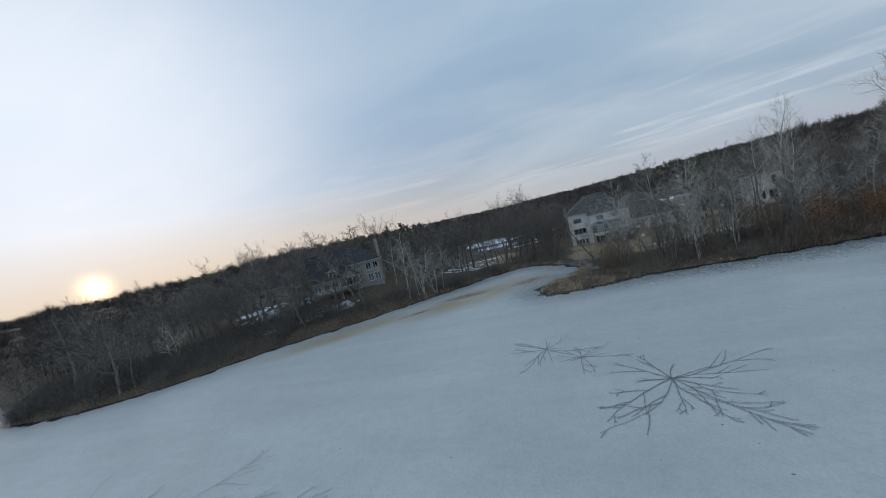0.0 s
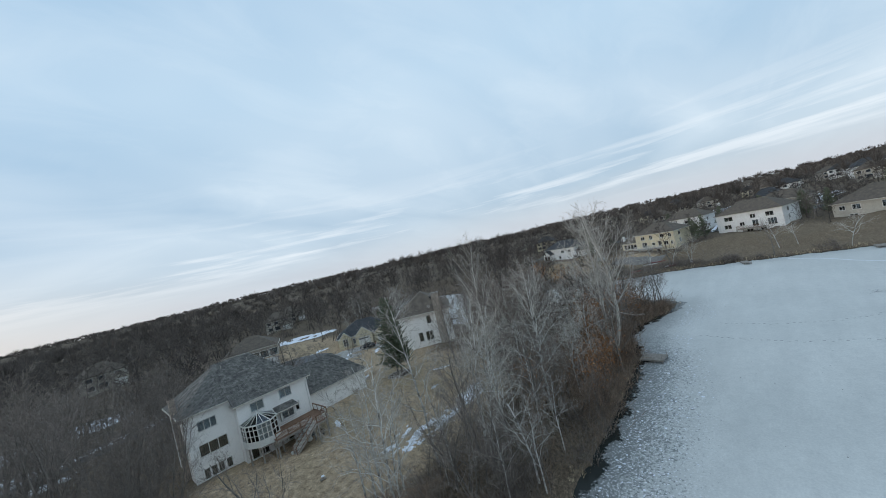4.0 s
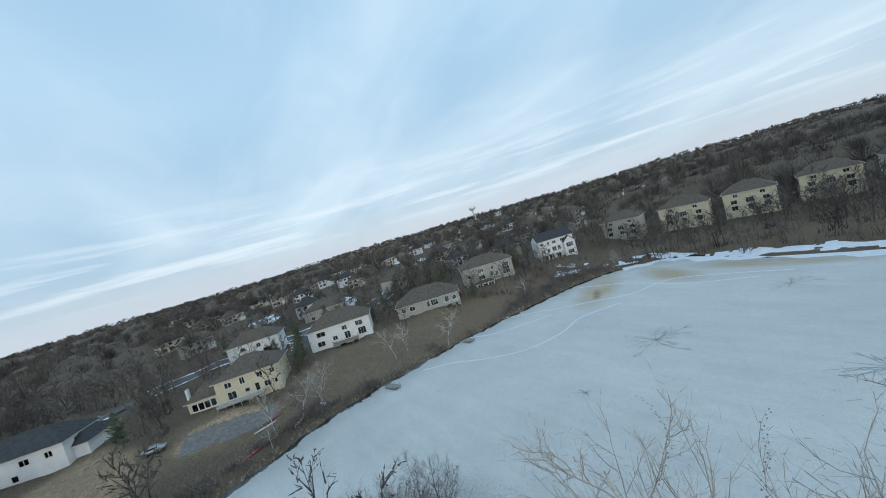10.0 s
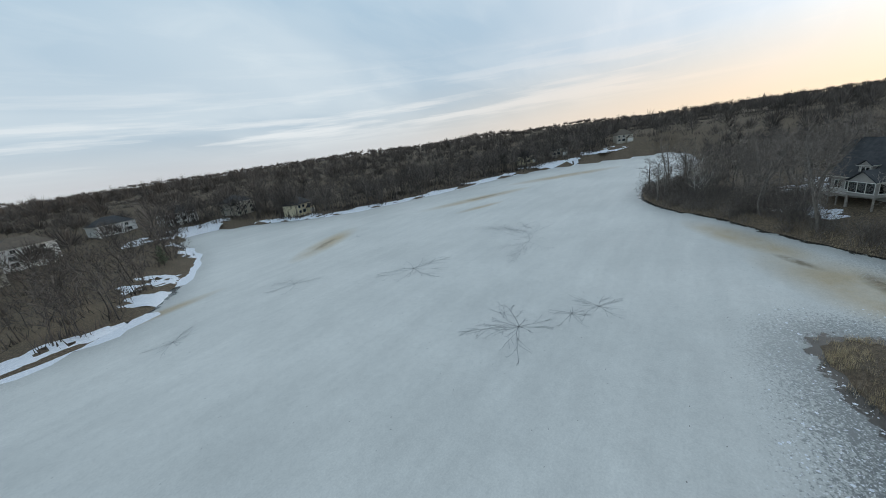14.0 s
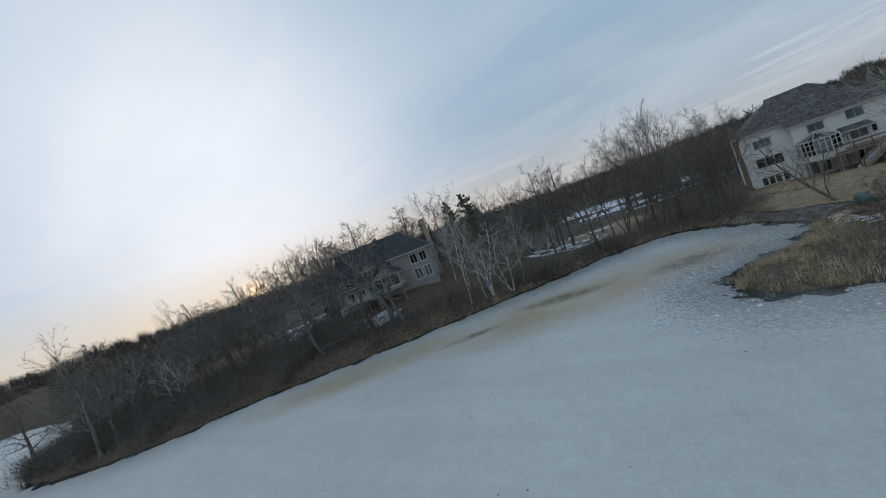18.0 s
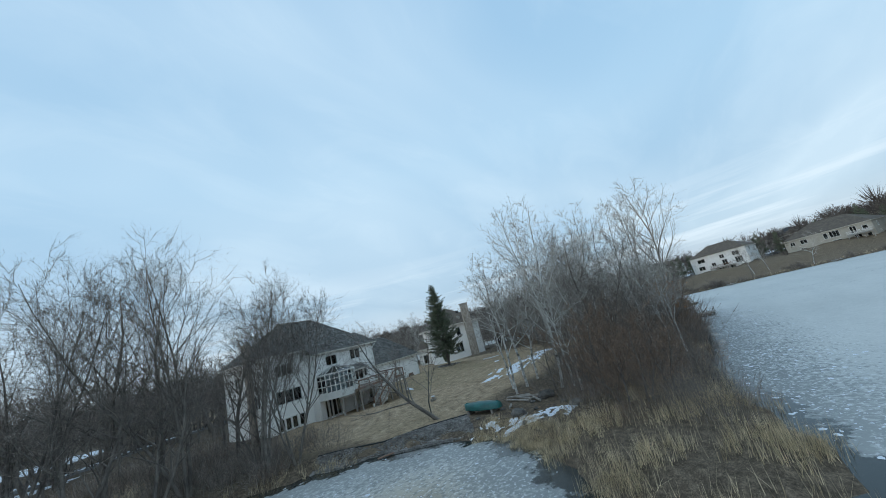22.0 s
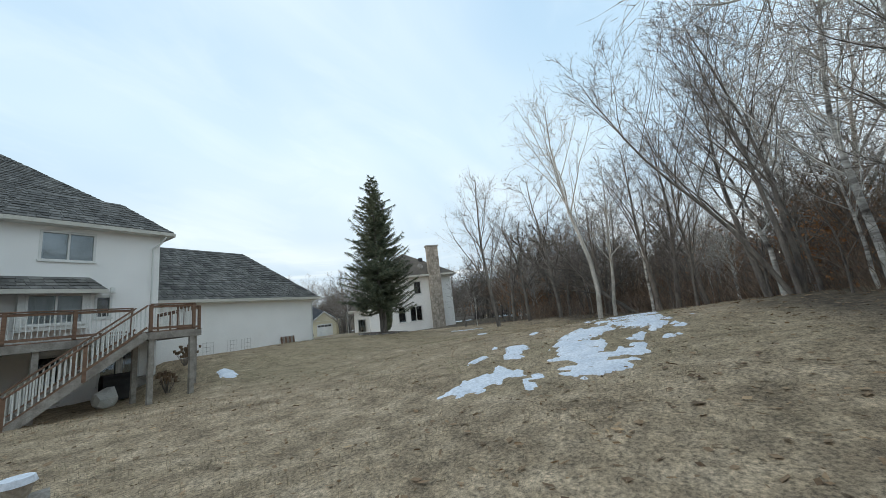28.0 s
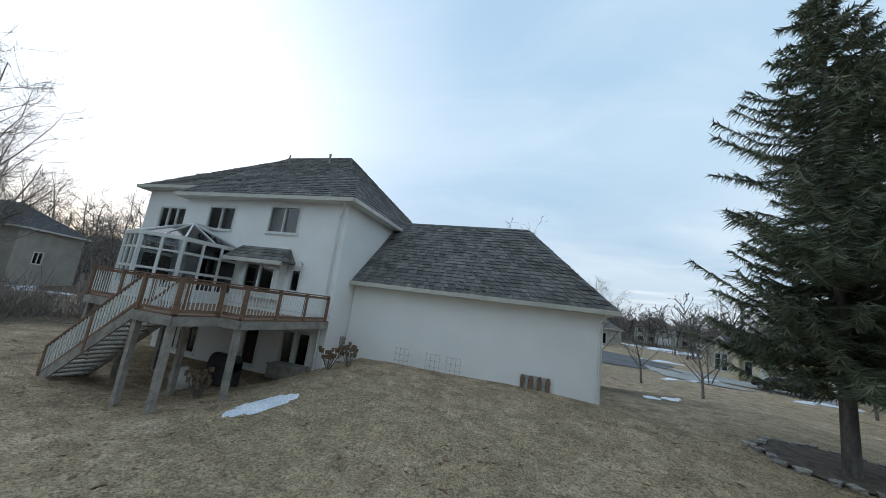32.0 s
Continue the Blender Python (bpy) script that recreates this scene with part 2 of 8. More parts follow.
BIRCH_LIMB = material("pale_birch_limbs", (0.47, 0.45, 0.41), (0.70, 0.68, 0.63), 0.85, 3, 14, 0.3, per_object=0.15)
BRUSH = material("russet_brush_stems", (0.145, 0.102, 0.074), (0.325, 0.228, 0.162), 0.95, 1.2, 15, 0.0, per_object=0.25, per_island=0.4)
RUST_LEAF = material("rust_oak_leaves", (0.26, 0.11, 0.04), (0.42, 0.20, 0.08), 0.8, 0.8, 15, 0.0, per_island=0.4)
NEEDLE = material("spruce_needles", (0.075, 0.096, 0.06), (0.19, 0.21, 0.135), 0.85, 2, 30, 0.0, per_island=0.35)
REED = material("dry_straw_reeds", (0.45, 0.35, 0.21), (0.70, 0.57, 0.38), 0.9, 1.5, 20, 0.0, per_island=0.4)
SNOW = material("old_snow", (0.66, 0.70, 0.76), (0.82, 0.84, 0.88), 0.7, 2.0, 14, 0.5)
WOODS = material("far_bare_woods", (0.064, 0.054, 0.047), (0.16, 0.136, 0.118), 0.95, 0.07, 0.4, 0.0, per_island=0.35, tone=True)
ASPHALT = material("driveway_asphalt", (0.09, 0.09, 0.092), (0.14, 0.14, 0.14), 0.9, 0.8, 30, 0.3)
CONCRETE = material("pale_concrete", (0.32, 0.31, 0.29), (0.42, 0.41, 0.38), 0.9, 0.8, 30, 0.3)


# ---- mesh helpers ----
def link_mesh(name, me, mat, parent=None, label="", smooth=False):
    if mat and not me.materials:
        me.materials.append(mat)
    if smooth:
        me.polygons.foreach_set("use_smooth", [True] * len(me.polygons))
    ob = new(name, me)
    if parent:
        ob.parent = parent
    if label:
        ob["label"] = label
    return ob


def part(name, bm, mat, parent=None, label="", smooth=False):
    me = bpy.data.meshes.new(name)
    bm.to_mesh(me)
    bm.free()
    return link_mesh(name, me, mat, parent, label, smooth)


def arrays(name, verts, faces, mat, parent=None, label="", smooth=False):
    me = bpy.data.meshes.new(name)
    me.from_pydata([tuple(v) for v in verts] if not isinstance(verts, np.ndarray) else verts.tolist(), [], faces if isinstance(faces, list) else faces.tolist())
    me.update()
    return link_mesh(name, me, mat, parent, label, smooth)


def empty(name, m=None, label="", category="", group="", kind=""):
    ob = new(name)
    if m is not None:
        ob.matrix_world = m
    return tagged(ob, label, category, group, kind)


BOXF = [(0, 3, 2, 1), (4, 5, 6, 7), (0, 1, 5, 4), (1, 2, 6, 5), (2, 3, 7, 6), (3, 0, 4, 7)]


class Soup:
    """Collects boxes and prisms, then becomes one mesh."""

    def __init__(self):
        self.v, self.f = [], []

    def box(self, x0, x1, y0, y1, z0, z1):
        n = len(self.v)
        self.v += [(x0, y0, z0), (x1, y0, z0), (x1, y1, z0), (x0, y1, z0), (x0, y0, z1), (x1, y0, z1), (x1, y1, z1), (x0, y1, z1)]
        self.f += [tuple(i + n for i in q) for q in BOXF]
        return self

    def beam(self, a, b, w, h):
        """A squared bar from a to b, w wide and h deep."""
        a, b = Vector(a), Vector(b)
        d = (b - a).normalized()
        side = d.cross(Vector((0, 0, 1)))
        side = side.normalized() if side.length > 1e-4 else Vector((1, 0, 0))
        up = side.cross(d).normalized()
        n = len(self.v)
        for p in (a, b):
            for s, u in ((-1, -1), (1, -1), (1, 1), (-1, 1)):
                self.v.append(tuple(p + side * s * w / 2 + up * u * h / 2))
        self.f += [tuple(i + n for i in q) for q in ((3, 2, 1, 0), (4, 5, 6, 7), (0, 1, 5, 4), (1, 2, 6, 5), (2, 3, 7, 6), (3, 0, 4, 7))]
        return self

    def tube(self, a, b, r0, r1, sides=6):
        a, b = Vector(a), Vector(b)
        d = (b - a).normalized()
        s = d.orthogonal().normalized()
        u = d.cross(s)
        n = len(self.v)
        for p, r in ((a, r0), (b, r1)):
            for i in range(sides):
                t = 2 * math.pi * i / sides
                self.v.append(tuple(p + (s * math.cos(t) + u * math.sin(t)) * r))
        for i in range(sides):
            j = (i + 1) % sides
            self.f.append((n + i, n + j, n + sides + j, n + sides + i))
        self.f.append(tuple(n + sides - 1 - i for i in range(sides)))
        self.f.append(tuple(n + sides + i for i in range(sides)))
        return self

    def poly(self, pts):
        n = len(self.v)
        self.v += [tuple(p) for p in pts]
        self.f.append(tuple(range(n, n + len(pts))))
        return self

    def mesh(self, name, mat, parent=None, label="", smooth=False):
        return arrays(name, self.v, self.f, mat, parent, label, smooth)


# ---- the lie of the land ----
LAKE = [(62, -39), (45, -34), (32, -38), (20, -39), (10, -39.6), (0, -39.7), (-8, -39.8), (-15, -41.5), (-20.5, -42.9), (-24.0, -41.2), (-24.2, -37.0), (-19.6, -32), (-16.5, -26.5),
        (-19, -19), (-24, -13.5), (-29, -11), (-36, -13.5), (-44, -21), (-52, -28.5), (-60, -35.5), (-70, -44), (-80, -51), (-90, -62), (-105, -70), (-120, -72), (-135, -66), (-165, -60),
        (-210, -58), (-262, -66), (-275, -80), (-262, -97), (-232, -140), (-190, -165), (-145, -176), (-105, -190), (-75, -208), (-58, -240), (-45, -258), (-25, -255), (-18, -225),
        (-12, -192), (2, -165), (12, -150), (25, -143), (45, -142), (65, -144), (83, -147), (96, -138), (103, -122), (106, -100), (108, -76), (107, -55), (105, -35), (100, -22), (96, -5),
        (93, 12), (93, 28), (98, 45), (108, 62), (106, 85), (100, 110), (90, 118), (80, 95), (70, 72), (60, 45), (60, 25), (68, 8), (70, -8), (68, -25), (66, -34)]


def rounded(points, n=6):
    """A closed smooth line through the points."""
    p = np.array(points, float)
    out = []
    for i in range(len(p)):
        a, b, c, d = p[i - 1], p[i], p[(i + 1) % len(p)], p[(i + 2) % len(p)]
        for t in np.arange(n) / n:
            out.append(0.5 * (2 * b + (c - a) * t + (2 * a - 5 * b + 4 * c - d) * t * t + (3 * b - a - 3 * c + d) * t ** 3))
    return np.array(out)


SHORE = rounded(LAKE)
SHORE += np.stack([np.sin(np.arange(len(SHORE)) * 1.7), np.cos(np.arange(len(SHORE)) * 2.3)], -1) * 0.35


def lake_distance(x, y):
    """Metres from the lake's edge: above zero on land, below on the ice."""
    x, y = np.atleast_1d(np.asarray(x, float)), np.atleast_1d(np.asarray(y, float))
    shape, x, y = x.shape, x.ravel(), y.ravel()
    a, b = SHORE, np.roll(SHORE, -1, 0)
    d = b - a
    dd = (d ** 2).sum(1)
    dy = np.where(d[:, 1] == 0, 1e-9, d[:, 1])
    out = np.empty(len(x))
    for i in range(0, len(x), 4000):
        px, py = x[i:i + 4000, None], y[i:i + 4000, None]
        t = np.clip(((px - a[:, 0]) * d[:, 0] + (py - a[:, 1]) * d[:, 1]) / dd, 0, 1)
        best = ((px - a[:, 0] - t * d[:, 0]) ** 2 + (py - a[:, 1] - t * d[:, 1]) ** 2).min(1)
        hits = ((a[:, 1] > py) != (b[:, 1] > py)) & (px < (py - a[:, 1]) / dy * d[:, 0] + a[:, 0])
        out[i:i + 4000] = np.sqrt(best) * np.where(hits.sum(1) % 2 == 1, -1, 1)
    return out.reshape(shape)


def ease(t):
    t = np.clip(t, 0, 1)
    return t * t * (3 - 2 * t)


def bump_at(x, y, cx, cy, r, h):
    return h * np.exp(-((x - cx) ** 2 + (y - cy) ** 2) / (2 * r * r))


def waves(x, y):
    """A gentle uneven swell, the same everywhere it is asked for."""
    return 0.10 * np.sin(x * 0.31 + 1.3 * np.sin(y * 0.17)) + 0.09 * np.sin(y * 0.37 + 1.1 * np.sin(x * 0.21)) + 0.05 * np.sin(x * 0.9 + y * 0.7)


def height(x, y, d=None):
    x, y = np.atleast_1d(np.asarray(x, float)), np.atleast_1d(np.asarray(y, float))
    d = lake_distance(x, y) if d is None else d
    land = 0.55 * ease(d / 2.2) + 0.3 * ease((d - 2) / 10) + 0.9 * ease((x + 3.2) / 3.2) * ease((y + 8.5) / 8.5) * ease((26 - x) / 10) * ease((16 - y) / 8)
    land = land + 4.2 * ease((x - 108) / 30) + 3 * ease((x - 150) / 300)
    land = land + bump_at(x, y, -76, -16, 13, 6.0) + bump_at(x, y, -110, -20, 22, 4.0) + 1.6 * ease((y - 30) / 60) + 8 * ease((-y - 215) / 160) + 9 * ease((-x - 200) / 150)
    land = land + bump_at(x, y, 9, -27, 7, 1.25)
    far = np.hypot(x, y)
    land = land + (3.5 + 5.5 * ease((50 - x - 0.6 * y) / 250)) * ease((far - 350) / 900) + 5 * ease((far - 150) / 300) * (np.sin(x * 0.011 + 1.7 * np.sin(y * 0.006)) * np.cos(y * 0.009 + 0.8) + 0.3)
    land = land + waves(x, y) * ease((d - 1) / 6) * (1 + 2 * ease((np.hypot(x, y) - 60) / 100))
    bed = -0.9 * ease(-d / 1.5)
    return np.where(d > 0, np.maximum(land, 0.0) * ease((d + .3) / 1.5) + 0.05, bed)


def ground_z(x, y):
    return float(height(x, y)[0])


def spaced(lo, hi, core_lo, core_hi, step, grow):
    a = list(np.arange(core_lo, core_hi + step, step))
    s = step
    while a[-1] < hi:
        s *= grow
        a.append(a[-1] + s)
    s = step
    while a[0] > lo:
        s *= grow
        a.insert(0, a[0] - s)
    return np.array(a)


# open lawns among the woods: centre and half-widths
LAWNS = [(-2, -10, 16, 10), (1, -20, 9, 6.2), (12, -20, 10, 6), (4, -17, 15, 7.5), (-9, -16, 9, 7), (10, -6, 14, 12), (-12, -8, 8, 10), (20, -4, 12, 12), (24, 24, 16, 20), (16, 56, 22, 24), (-38, 6, 14, 10), (122, -16, 5, 9), (119, 9, 19, 11, 0.7), (122, -64, 13, 66, 0.22), (60, -165, 50, 14, 0.15)]


def make_ground():
    xs, ys = spaced(-2600, 2600, -95, 115, 1.3, 1.07), spaced(-2600, 2600, -60, 40, 1.15, 1.07)
    X, Y = np.meshgrid(xs, ys)
    Z = height(X.ravel(), Y.ravel())
    v = np.stack([X.ravel(), Y.ravel(), Z], -1)
    nx, ny = len(xs), len(ys)
    i = (np.arange(ny - 1)[:, None] * nx + np.arange(nx - 1)[None, :]).ravel()
    f = np.stack([i, i + 1, i + 1 + nx, i + nx], -1)
    ob = arrays("ground", v, f, GROUND, smooth=True)
    lawn = np.zeros(len(v))
    for cx, cy, rx, ry, *share in LAWNS:
        lawn = np.maximum(lawn, (share[0] if share else 1.0) * (1 - ease((np.hypot((v[:, 0] - cx) / rx, (v[:, 1] - cy) / ry) - 0.85) / 0.3)))
    ob.data.attributes.new("litter", 'FLOAT', 'POINT').data.foreach_set("value", (1 - lawn).astype(np.float32))
    return tagged(ob, "dormant tan lawn and leaf-strewn winter ground", "ground", kind="structure")


def ground_material():
    m = bpy.data.materials.new("dormant_lawn_and_leaf_litter")
    m.use_nodes = True
    N, L = m.node_tree.nodes, m.node_tree.links
    b = N["Principled BSDF"]
    b.inputs["Roughness"].default_value = 0.95
    b.inputs["Specular IOR Level"].default_value = 0.2
    tc = N.new("ShaderNodeTexCoord")

    def tex(s, d=5, r=0.6):
        n = N.new("ShaderNodeTexNoise")
        n.inputs["Scale"].default_value, n.inputs["Detail"].default_value, n.inputs["Roughness"].default_value = s, d, r
        L.new(tc.outputs["Object"], n.inputs["Vector"])
        return n.outputs[0]

    def ramp(v, stops):
        n = N.new("ShaderNodeValToRGB")
        e = n.color_ramp.elements
        while len(e) < len(stops):
            e.new(0.5)
        for k, (p, c) in enumerate(stops):
            e[k].position, e[k].color = p, (*c, 1)
        L.new(v, n.inputs[0])
        return n.outputs[0]

    def mix(f, a, c, kind='MIX'):
        n = N.new("ShaderNodeMix")
        n.data_type, n.blend_type = 'RGBA', kind
        for k, v in ((0, f), (6, a), (7, c)):
            if isinstance(v, float):
                n.inputs[k].default_value = v
            elif isinstance(v, tuple):
                n.inputs[k].default_value = (*v, 1)
            else:
                L.new(v, n.inputs[k])
        return n.outputs[2]
    grass = ramp(tex(1.3), ((0.3, (0.225, 0.172, 0.12)), (0.5, (0.385, 0.30, 0.21)), (0.72, (0.54, 0.43, 0.315))))
    green = ramp(tex(0.09, 4), ((0.45, (0, 0, 0)), (0.65, (1, 1, 1))))
    grass = mix(mix(0.6, (0.0, 0.0, 0.0), green), grass, (0.28, 0.23, 0.148))
    litter = ramp(tex(3.0), ((0.3, (0.07, 0.056, 0.043)), (0.55, (0.142, 0.114, 0.086)), (0.75, (0.26, 0.208, 0.157))))
    where = N.new("ShaderNodeAttribute")
    where.attribute_name = "litter"
    col = mix(where.outputs["Fac"], grass, litter)
    blades = ramp(tex(16, 4, 0.8), ((0.36, (0.38, 0.37, 0.36)), (0.64, (1.62, 1.56, 1.46))))
    col = mix(0.9, col, blades, 'MULTIPLY')
    tufty = ramp(tex(3.6, 3, 0.65), ((0.36, (0.66, 0.66, 0.66)), (0.64, (1.3, 1.28, 1.24))))
    col = mix(0.55, col, tufty, 'MULTIPLY')
    L.new(col, b.inputs["Base Color"])
    bp = N.new("ShaderNodeBump")
    bp.inputs["Strength"].default_value, bp.inputs["Distance"].default_value = 0.7, 0.05
    L.new(tex(18, 4, 0.7), bp.inputs["Height"])
    L.new(bp.outputs[0], b.inputs["Normal"])
    return m


GROUND = ground_material()


def ice_material():
    """Old lake ice: grey-white, with tan thaw stains and a rough snowy rim off the point."""
    m = bpy.data.materials.new("old_lake_ice")
    m.use_nodes = True
    N, L = m.node_tree.nodes, m.node_tree.links
    b = N["Principled BSDF"]
    tc = N.new("ShaderNodeTexCoord")

    def tex(s, d=5, r=0.6, src=None):
        n = N.new("ShaderNodeTexNoise")
        n.inputs["Scale"].default_value, n.inputs["Detail"].default_value, n.inputs["Roughness"].default_value = s, d, r
        L.new(src or tc.outputs["Object"], n.inputs["Vector"])
        return n.outputs[0]

    def ramp(v, stops):
        n = N.new("ShaderNodeValToRGB")
        e = n.color_ramp.elements
        while len(e) < len(stops):
            e.new(0.5)
        for k, (p, c) in enumerate(stops):
            e[k].position, e[k].color = p, (*c, 1) if isinstance(c, tuple) else (c, c, c, 1)
        L.new(v, n.inputs[0])
        return n.outputs[0]

    def mix(f, a, c, kind='MIX'):
        n = N.new("ShaderNodeMix")
        n.data_type, n.blend_type = 'RGBA', kind
        for k, v in ((0, f), (6, a), (7, c)):
            if isinstance(v, float):
                n.inputs[k].default_value = v
            elif isinstance(v, tuple):
                n.inputs[k].default_value = (*v, 1)
            else:
                L.new(v, n.inputs[k])
        return n.outputs[2]

    def calc(op, a, c):
        n = N.new("ShaderNodeMath")
        n.operation, n.use_clamp = op, True
        for k, v in enumerate((a, c)):
            if isinstance(v, float):
                n.inputs[k].default_value = v
            else:
                L.new(v, n.inputs[k])
        return n.outputs[0]

    def patch(x, y, rx, ry, turn):
        mp = N.new("ShaderNodeMapping")
        mp.vector_type = 'TEXTURE'
        mp.inputs["Location"].default_value = (x, y, 0)
        mp.inputs["Rotation"].default_value = (0, 0, radians(turn))
        mp.inputs["Scale"].default_value = (rx, ry, 1)
        L.new(tc.outputs["Object"], mp.inputs[0])
        ln = N.new("ShaderNodeVectorMath")
        ln.operation = 'LENGTH'
        L.new(mp.outputs[0], ln.inputs[0])
        return ramp(ln.outputs["Value"], ((0.35, 1.0), (1.0, 0.0)))
    broad, midn = tex(0.035, 4), tex(0.22, 5)
    base = ramp(broad, ((0.35, (0.54, 0.545, 0.52)), (0.65, (0.62, 0.62, 0.59))))
    base = mix(0.4, base, ramp(midn, ((0.3, (0.86, 0.86, 0.86)), (0.7, (1.1, 1.1, 1.1)))), 'MULTIPLY')
    tan = None
    for p in ((-38, -34, 23, 8.5, 33), (-28, -28.5, 10, 6.5, 35), (-62, -47, 20, 5, 36), (92, -116, 20, 7, 110), (78, -130, 14, 6, 150), (-40, -156, 22, 6, 25), (-115, -140, 34, 6, 155), (-95, -128, 14, 3, 160), (12, -146, 16, 3, 5), (58, -137, 22, 5, 0), (-180, -120, 40, 8, 140)):
        q = patch(*p)
        tan = q if tan is None else calc('MAXIMUM', tan, q)
    tan = calc('MULTIPLY', tan, ramp(tex(0.12, 5, 0.65), ((0.28, 0.45), (0.56, 1.0))))
    col = mix(calc('MULTIPLY', tan, 0.9), base, (0.44, 0.345, 0.215))
    dark = None
    for p in ((-27.4, -28.8, 5.5, 2.4, 30), (-41.2, -33.0, 7, 2.1, 18), (-50, -41, 5, 1.2, 36), (-38, -155, 9, 1.6, 25), (-118, -139, 12, 1.6, 155), (90, -112, 6, 1.5, 120)):
        q = patch(*p)
        dark = q if dark is None else calc('MAXIMUM', dark, q)
    dark = calc('MULTIPLY', dark, ramp(tex(0.5, 5, 0.7), ((0.34, 0.15), (0.56, 1.0))))
    col = mix(calc('MULTIPLY', dark, 0.85), col, (0.17, 0.13, 0.08))
    grain = tex(5.0, 4, 0.7)
    col = mix(0.45, col, ramp(grain, ((0.34, (0.80, 0.81, 0.82)), (0.66, (1.14, 1.14, 1.14)))), 'MULTIPLY')
    crumb = tex(1.1, 6, 0.75)
    col = mix(0.4, col, ramp(crumb, ((0.38, (0.86, 0.87, 0.88)), (0.5, (1.0, 1.0, 1.0)), (0.64, (1.1, 1.1, 1.1)))), 'MULTIPLY')
    streak = N.new("ShaderNodeMapping")
    streak.inputs["Rotation"].default_value = (0, 0, radians(-28))
    streak.inputs["Scale"].default_value = (0.05, 0.3, 1)
    L.new(tc.outputs["Object"], streak.inputs[0])
    col = mix(0.35, col, ramp(tex(1.0, 5, 0.6, streak.outputs[0]), ((0.35, (0.86, 0.87, 0.88)), (0.65, (1.1, 1.1, 1.1)))), 'MULTIPLY')
    # soaked grey margin, then a ragged lead of dark open water against the bank
    at = N.new("ShaderNodeAttribute")
    at.attribute_name = "edge"

    def shift(v, amount, scale, detail):
        n = N.new("ShaderNodeMath")
        n.operation = 'MULTIPLY_ADD'
        L.new(tex(scale, detail, 0.65), n.inputs[0])
        n.inputs[1].default_value = amount
        L.new(v, n.inputs[2])
        return n.outputs[0]
    e = shift(shift(at.outputs["Fac"], 0.216, 0.3, 3), 0.12, 1.6, 4)
    # rotten ice towards the bank: dark pits between white crumbs, closing up at the water
    def pitted(scale, detail, bias):
        n = N.new("ShaderNodeMath")
        n.operation = 'MULTIPLY_ADD'
        L.new(e, n.inputs[0])
        n.inputs[1].default_value = 0.62
        L.new(tex(scale, detail, 0.7), n.inputs[2])
        return ramp(n.outputs[0], ((0.80 + bias, 0.0), (0.90 + bias, 1.0)))
    wet = ramp(e, ((0.30, 0.0), (0.68, 0.55)))
    rim = calc('MAXIMUM', patch(16, -42, 60, 13, 0), calc('MULTIPLY', patch(-30, -30, 34, 30, 0), 0.75))
    rim = calc('MAXIMUM', rim, 0.25)
    col = mix(calc('MULTIPLY', wet, rim), col, (0.33, 0.345, 0.34))
    col = mix(calc('MULTIPLY', calc('MAXIMUM', pitted(3.2, 5, 0.0), pitted(1.1, 4, 0.05)), calc('MULTIPLY', rim, 0.85)), col, (0.14, 0.15, 0.15))
    crumbs = calc('MULTIPLY', ramp(tex(4.5, 3, 0.6), ((0.57, 0.0), (0.63, 1.0))), ramp(e, ((0.22, 0.0), (0.45, 0.9))))
    col = mix(calc('MULTIPLY', crumbs, rim), col, (0.74, 0.75, 0.76))
    lead = ramp(e, ((0.70, 0.0), (0.722, 1.0)))
    col = mix(lead, col, (0.022, 0.026, 0.024))
    L.new(col, b.inputs["Base Color"])
    L.new(mix(lead, ramp(midn, ((0.3, 0.42), (0.7, 0.62))), (0.07, 0.07, 0.07)), b.inputs["Roughness"])
    b.inputs["Specular IOR Level"].default_value = 0.35
    bp = N.new("ShaderNodeBump")
    bp.inputs["Strength"].default_value, bp.inputs["Distance"].default_value = 0.25, 0.02
    L.new(grain, bp.inputs["Height"])
    L.new(bp.outputs[0], b.inputs["Normal"])
    return m


ICE = ice_material()
ground = make_ground()


def make_ice():
    """The lake's frozen sheet; edge runs from 0, twelve metres out, to 0.6 at the bank."""
    xs, ys = spaced(-330, 160, -70, 68, 0.9, 1.06), spaced(-320, 160, -48, -8, 0.8, 1.06)
    X, Y = np.meshgrid(xs, ys)
    x, y = X.ravel(), Y.ravel()
    d = lake_distance(x, y)
    nx, ny = len(xs), len(ys)
    i = (np.arange(ny - 1)[:, None] * nx + np.arange(nx - 1)[None, :]).ravel()
    f = np.stack([i, i + 1, i + 1 + nx, i + nx], -1)
    f = f[d[f].min(1) < 3]
    ob = arrays("ice_sheet", np.stack([x, y, 0 * x], -1), f, ICE)
    ob.data.attributes.new("edge", 'FLOAT', 'POINT').data.foreach_set("value", np.clip(0.6 + d / 20, 0, 0.72).astype(np.float32))
    return tagged(ob, "grey-white frozen lake surface with thaw stains", "ice", kind="structure")


ice = make_ice()


# ---- trees ----
def fast_mesh(name, verts, tris, mat, parent=None, label=""):
    me = bpy.data.meshes.new(name)
    n, k = len(verts), len(tris)
    me.vertices.add(n)
    me.vertices.foreach_set("co", np.asarray(verts, np.float32).ravel())
    me.loops.add(k * 3)
    me.loops.foreach_set("vertex_index", np.asarray(tris, np.int32).ravel())
    me.polygons.add(k)
    me.polygons.foreach_set("loop_start", np.arange(k, dtype=np.int32) * 3)
    me.update(calc_edges=True)
    return link_mesh(name, me, mat, parent, label)


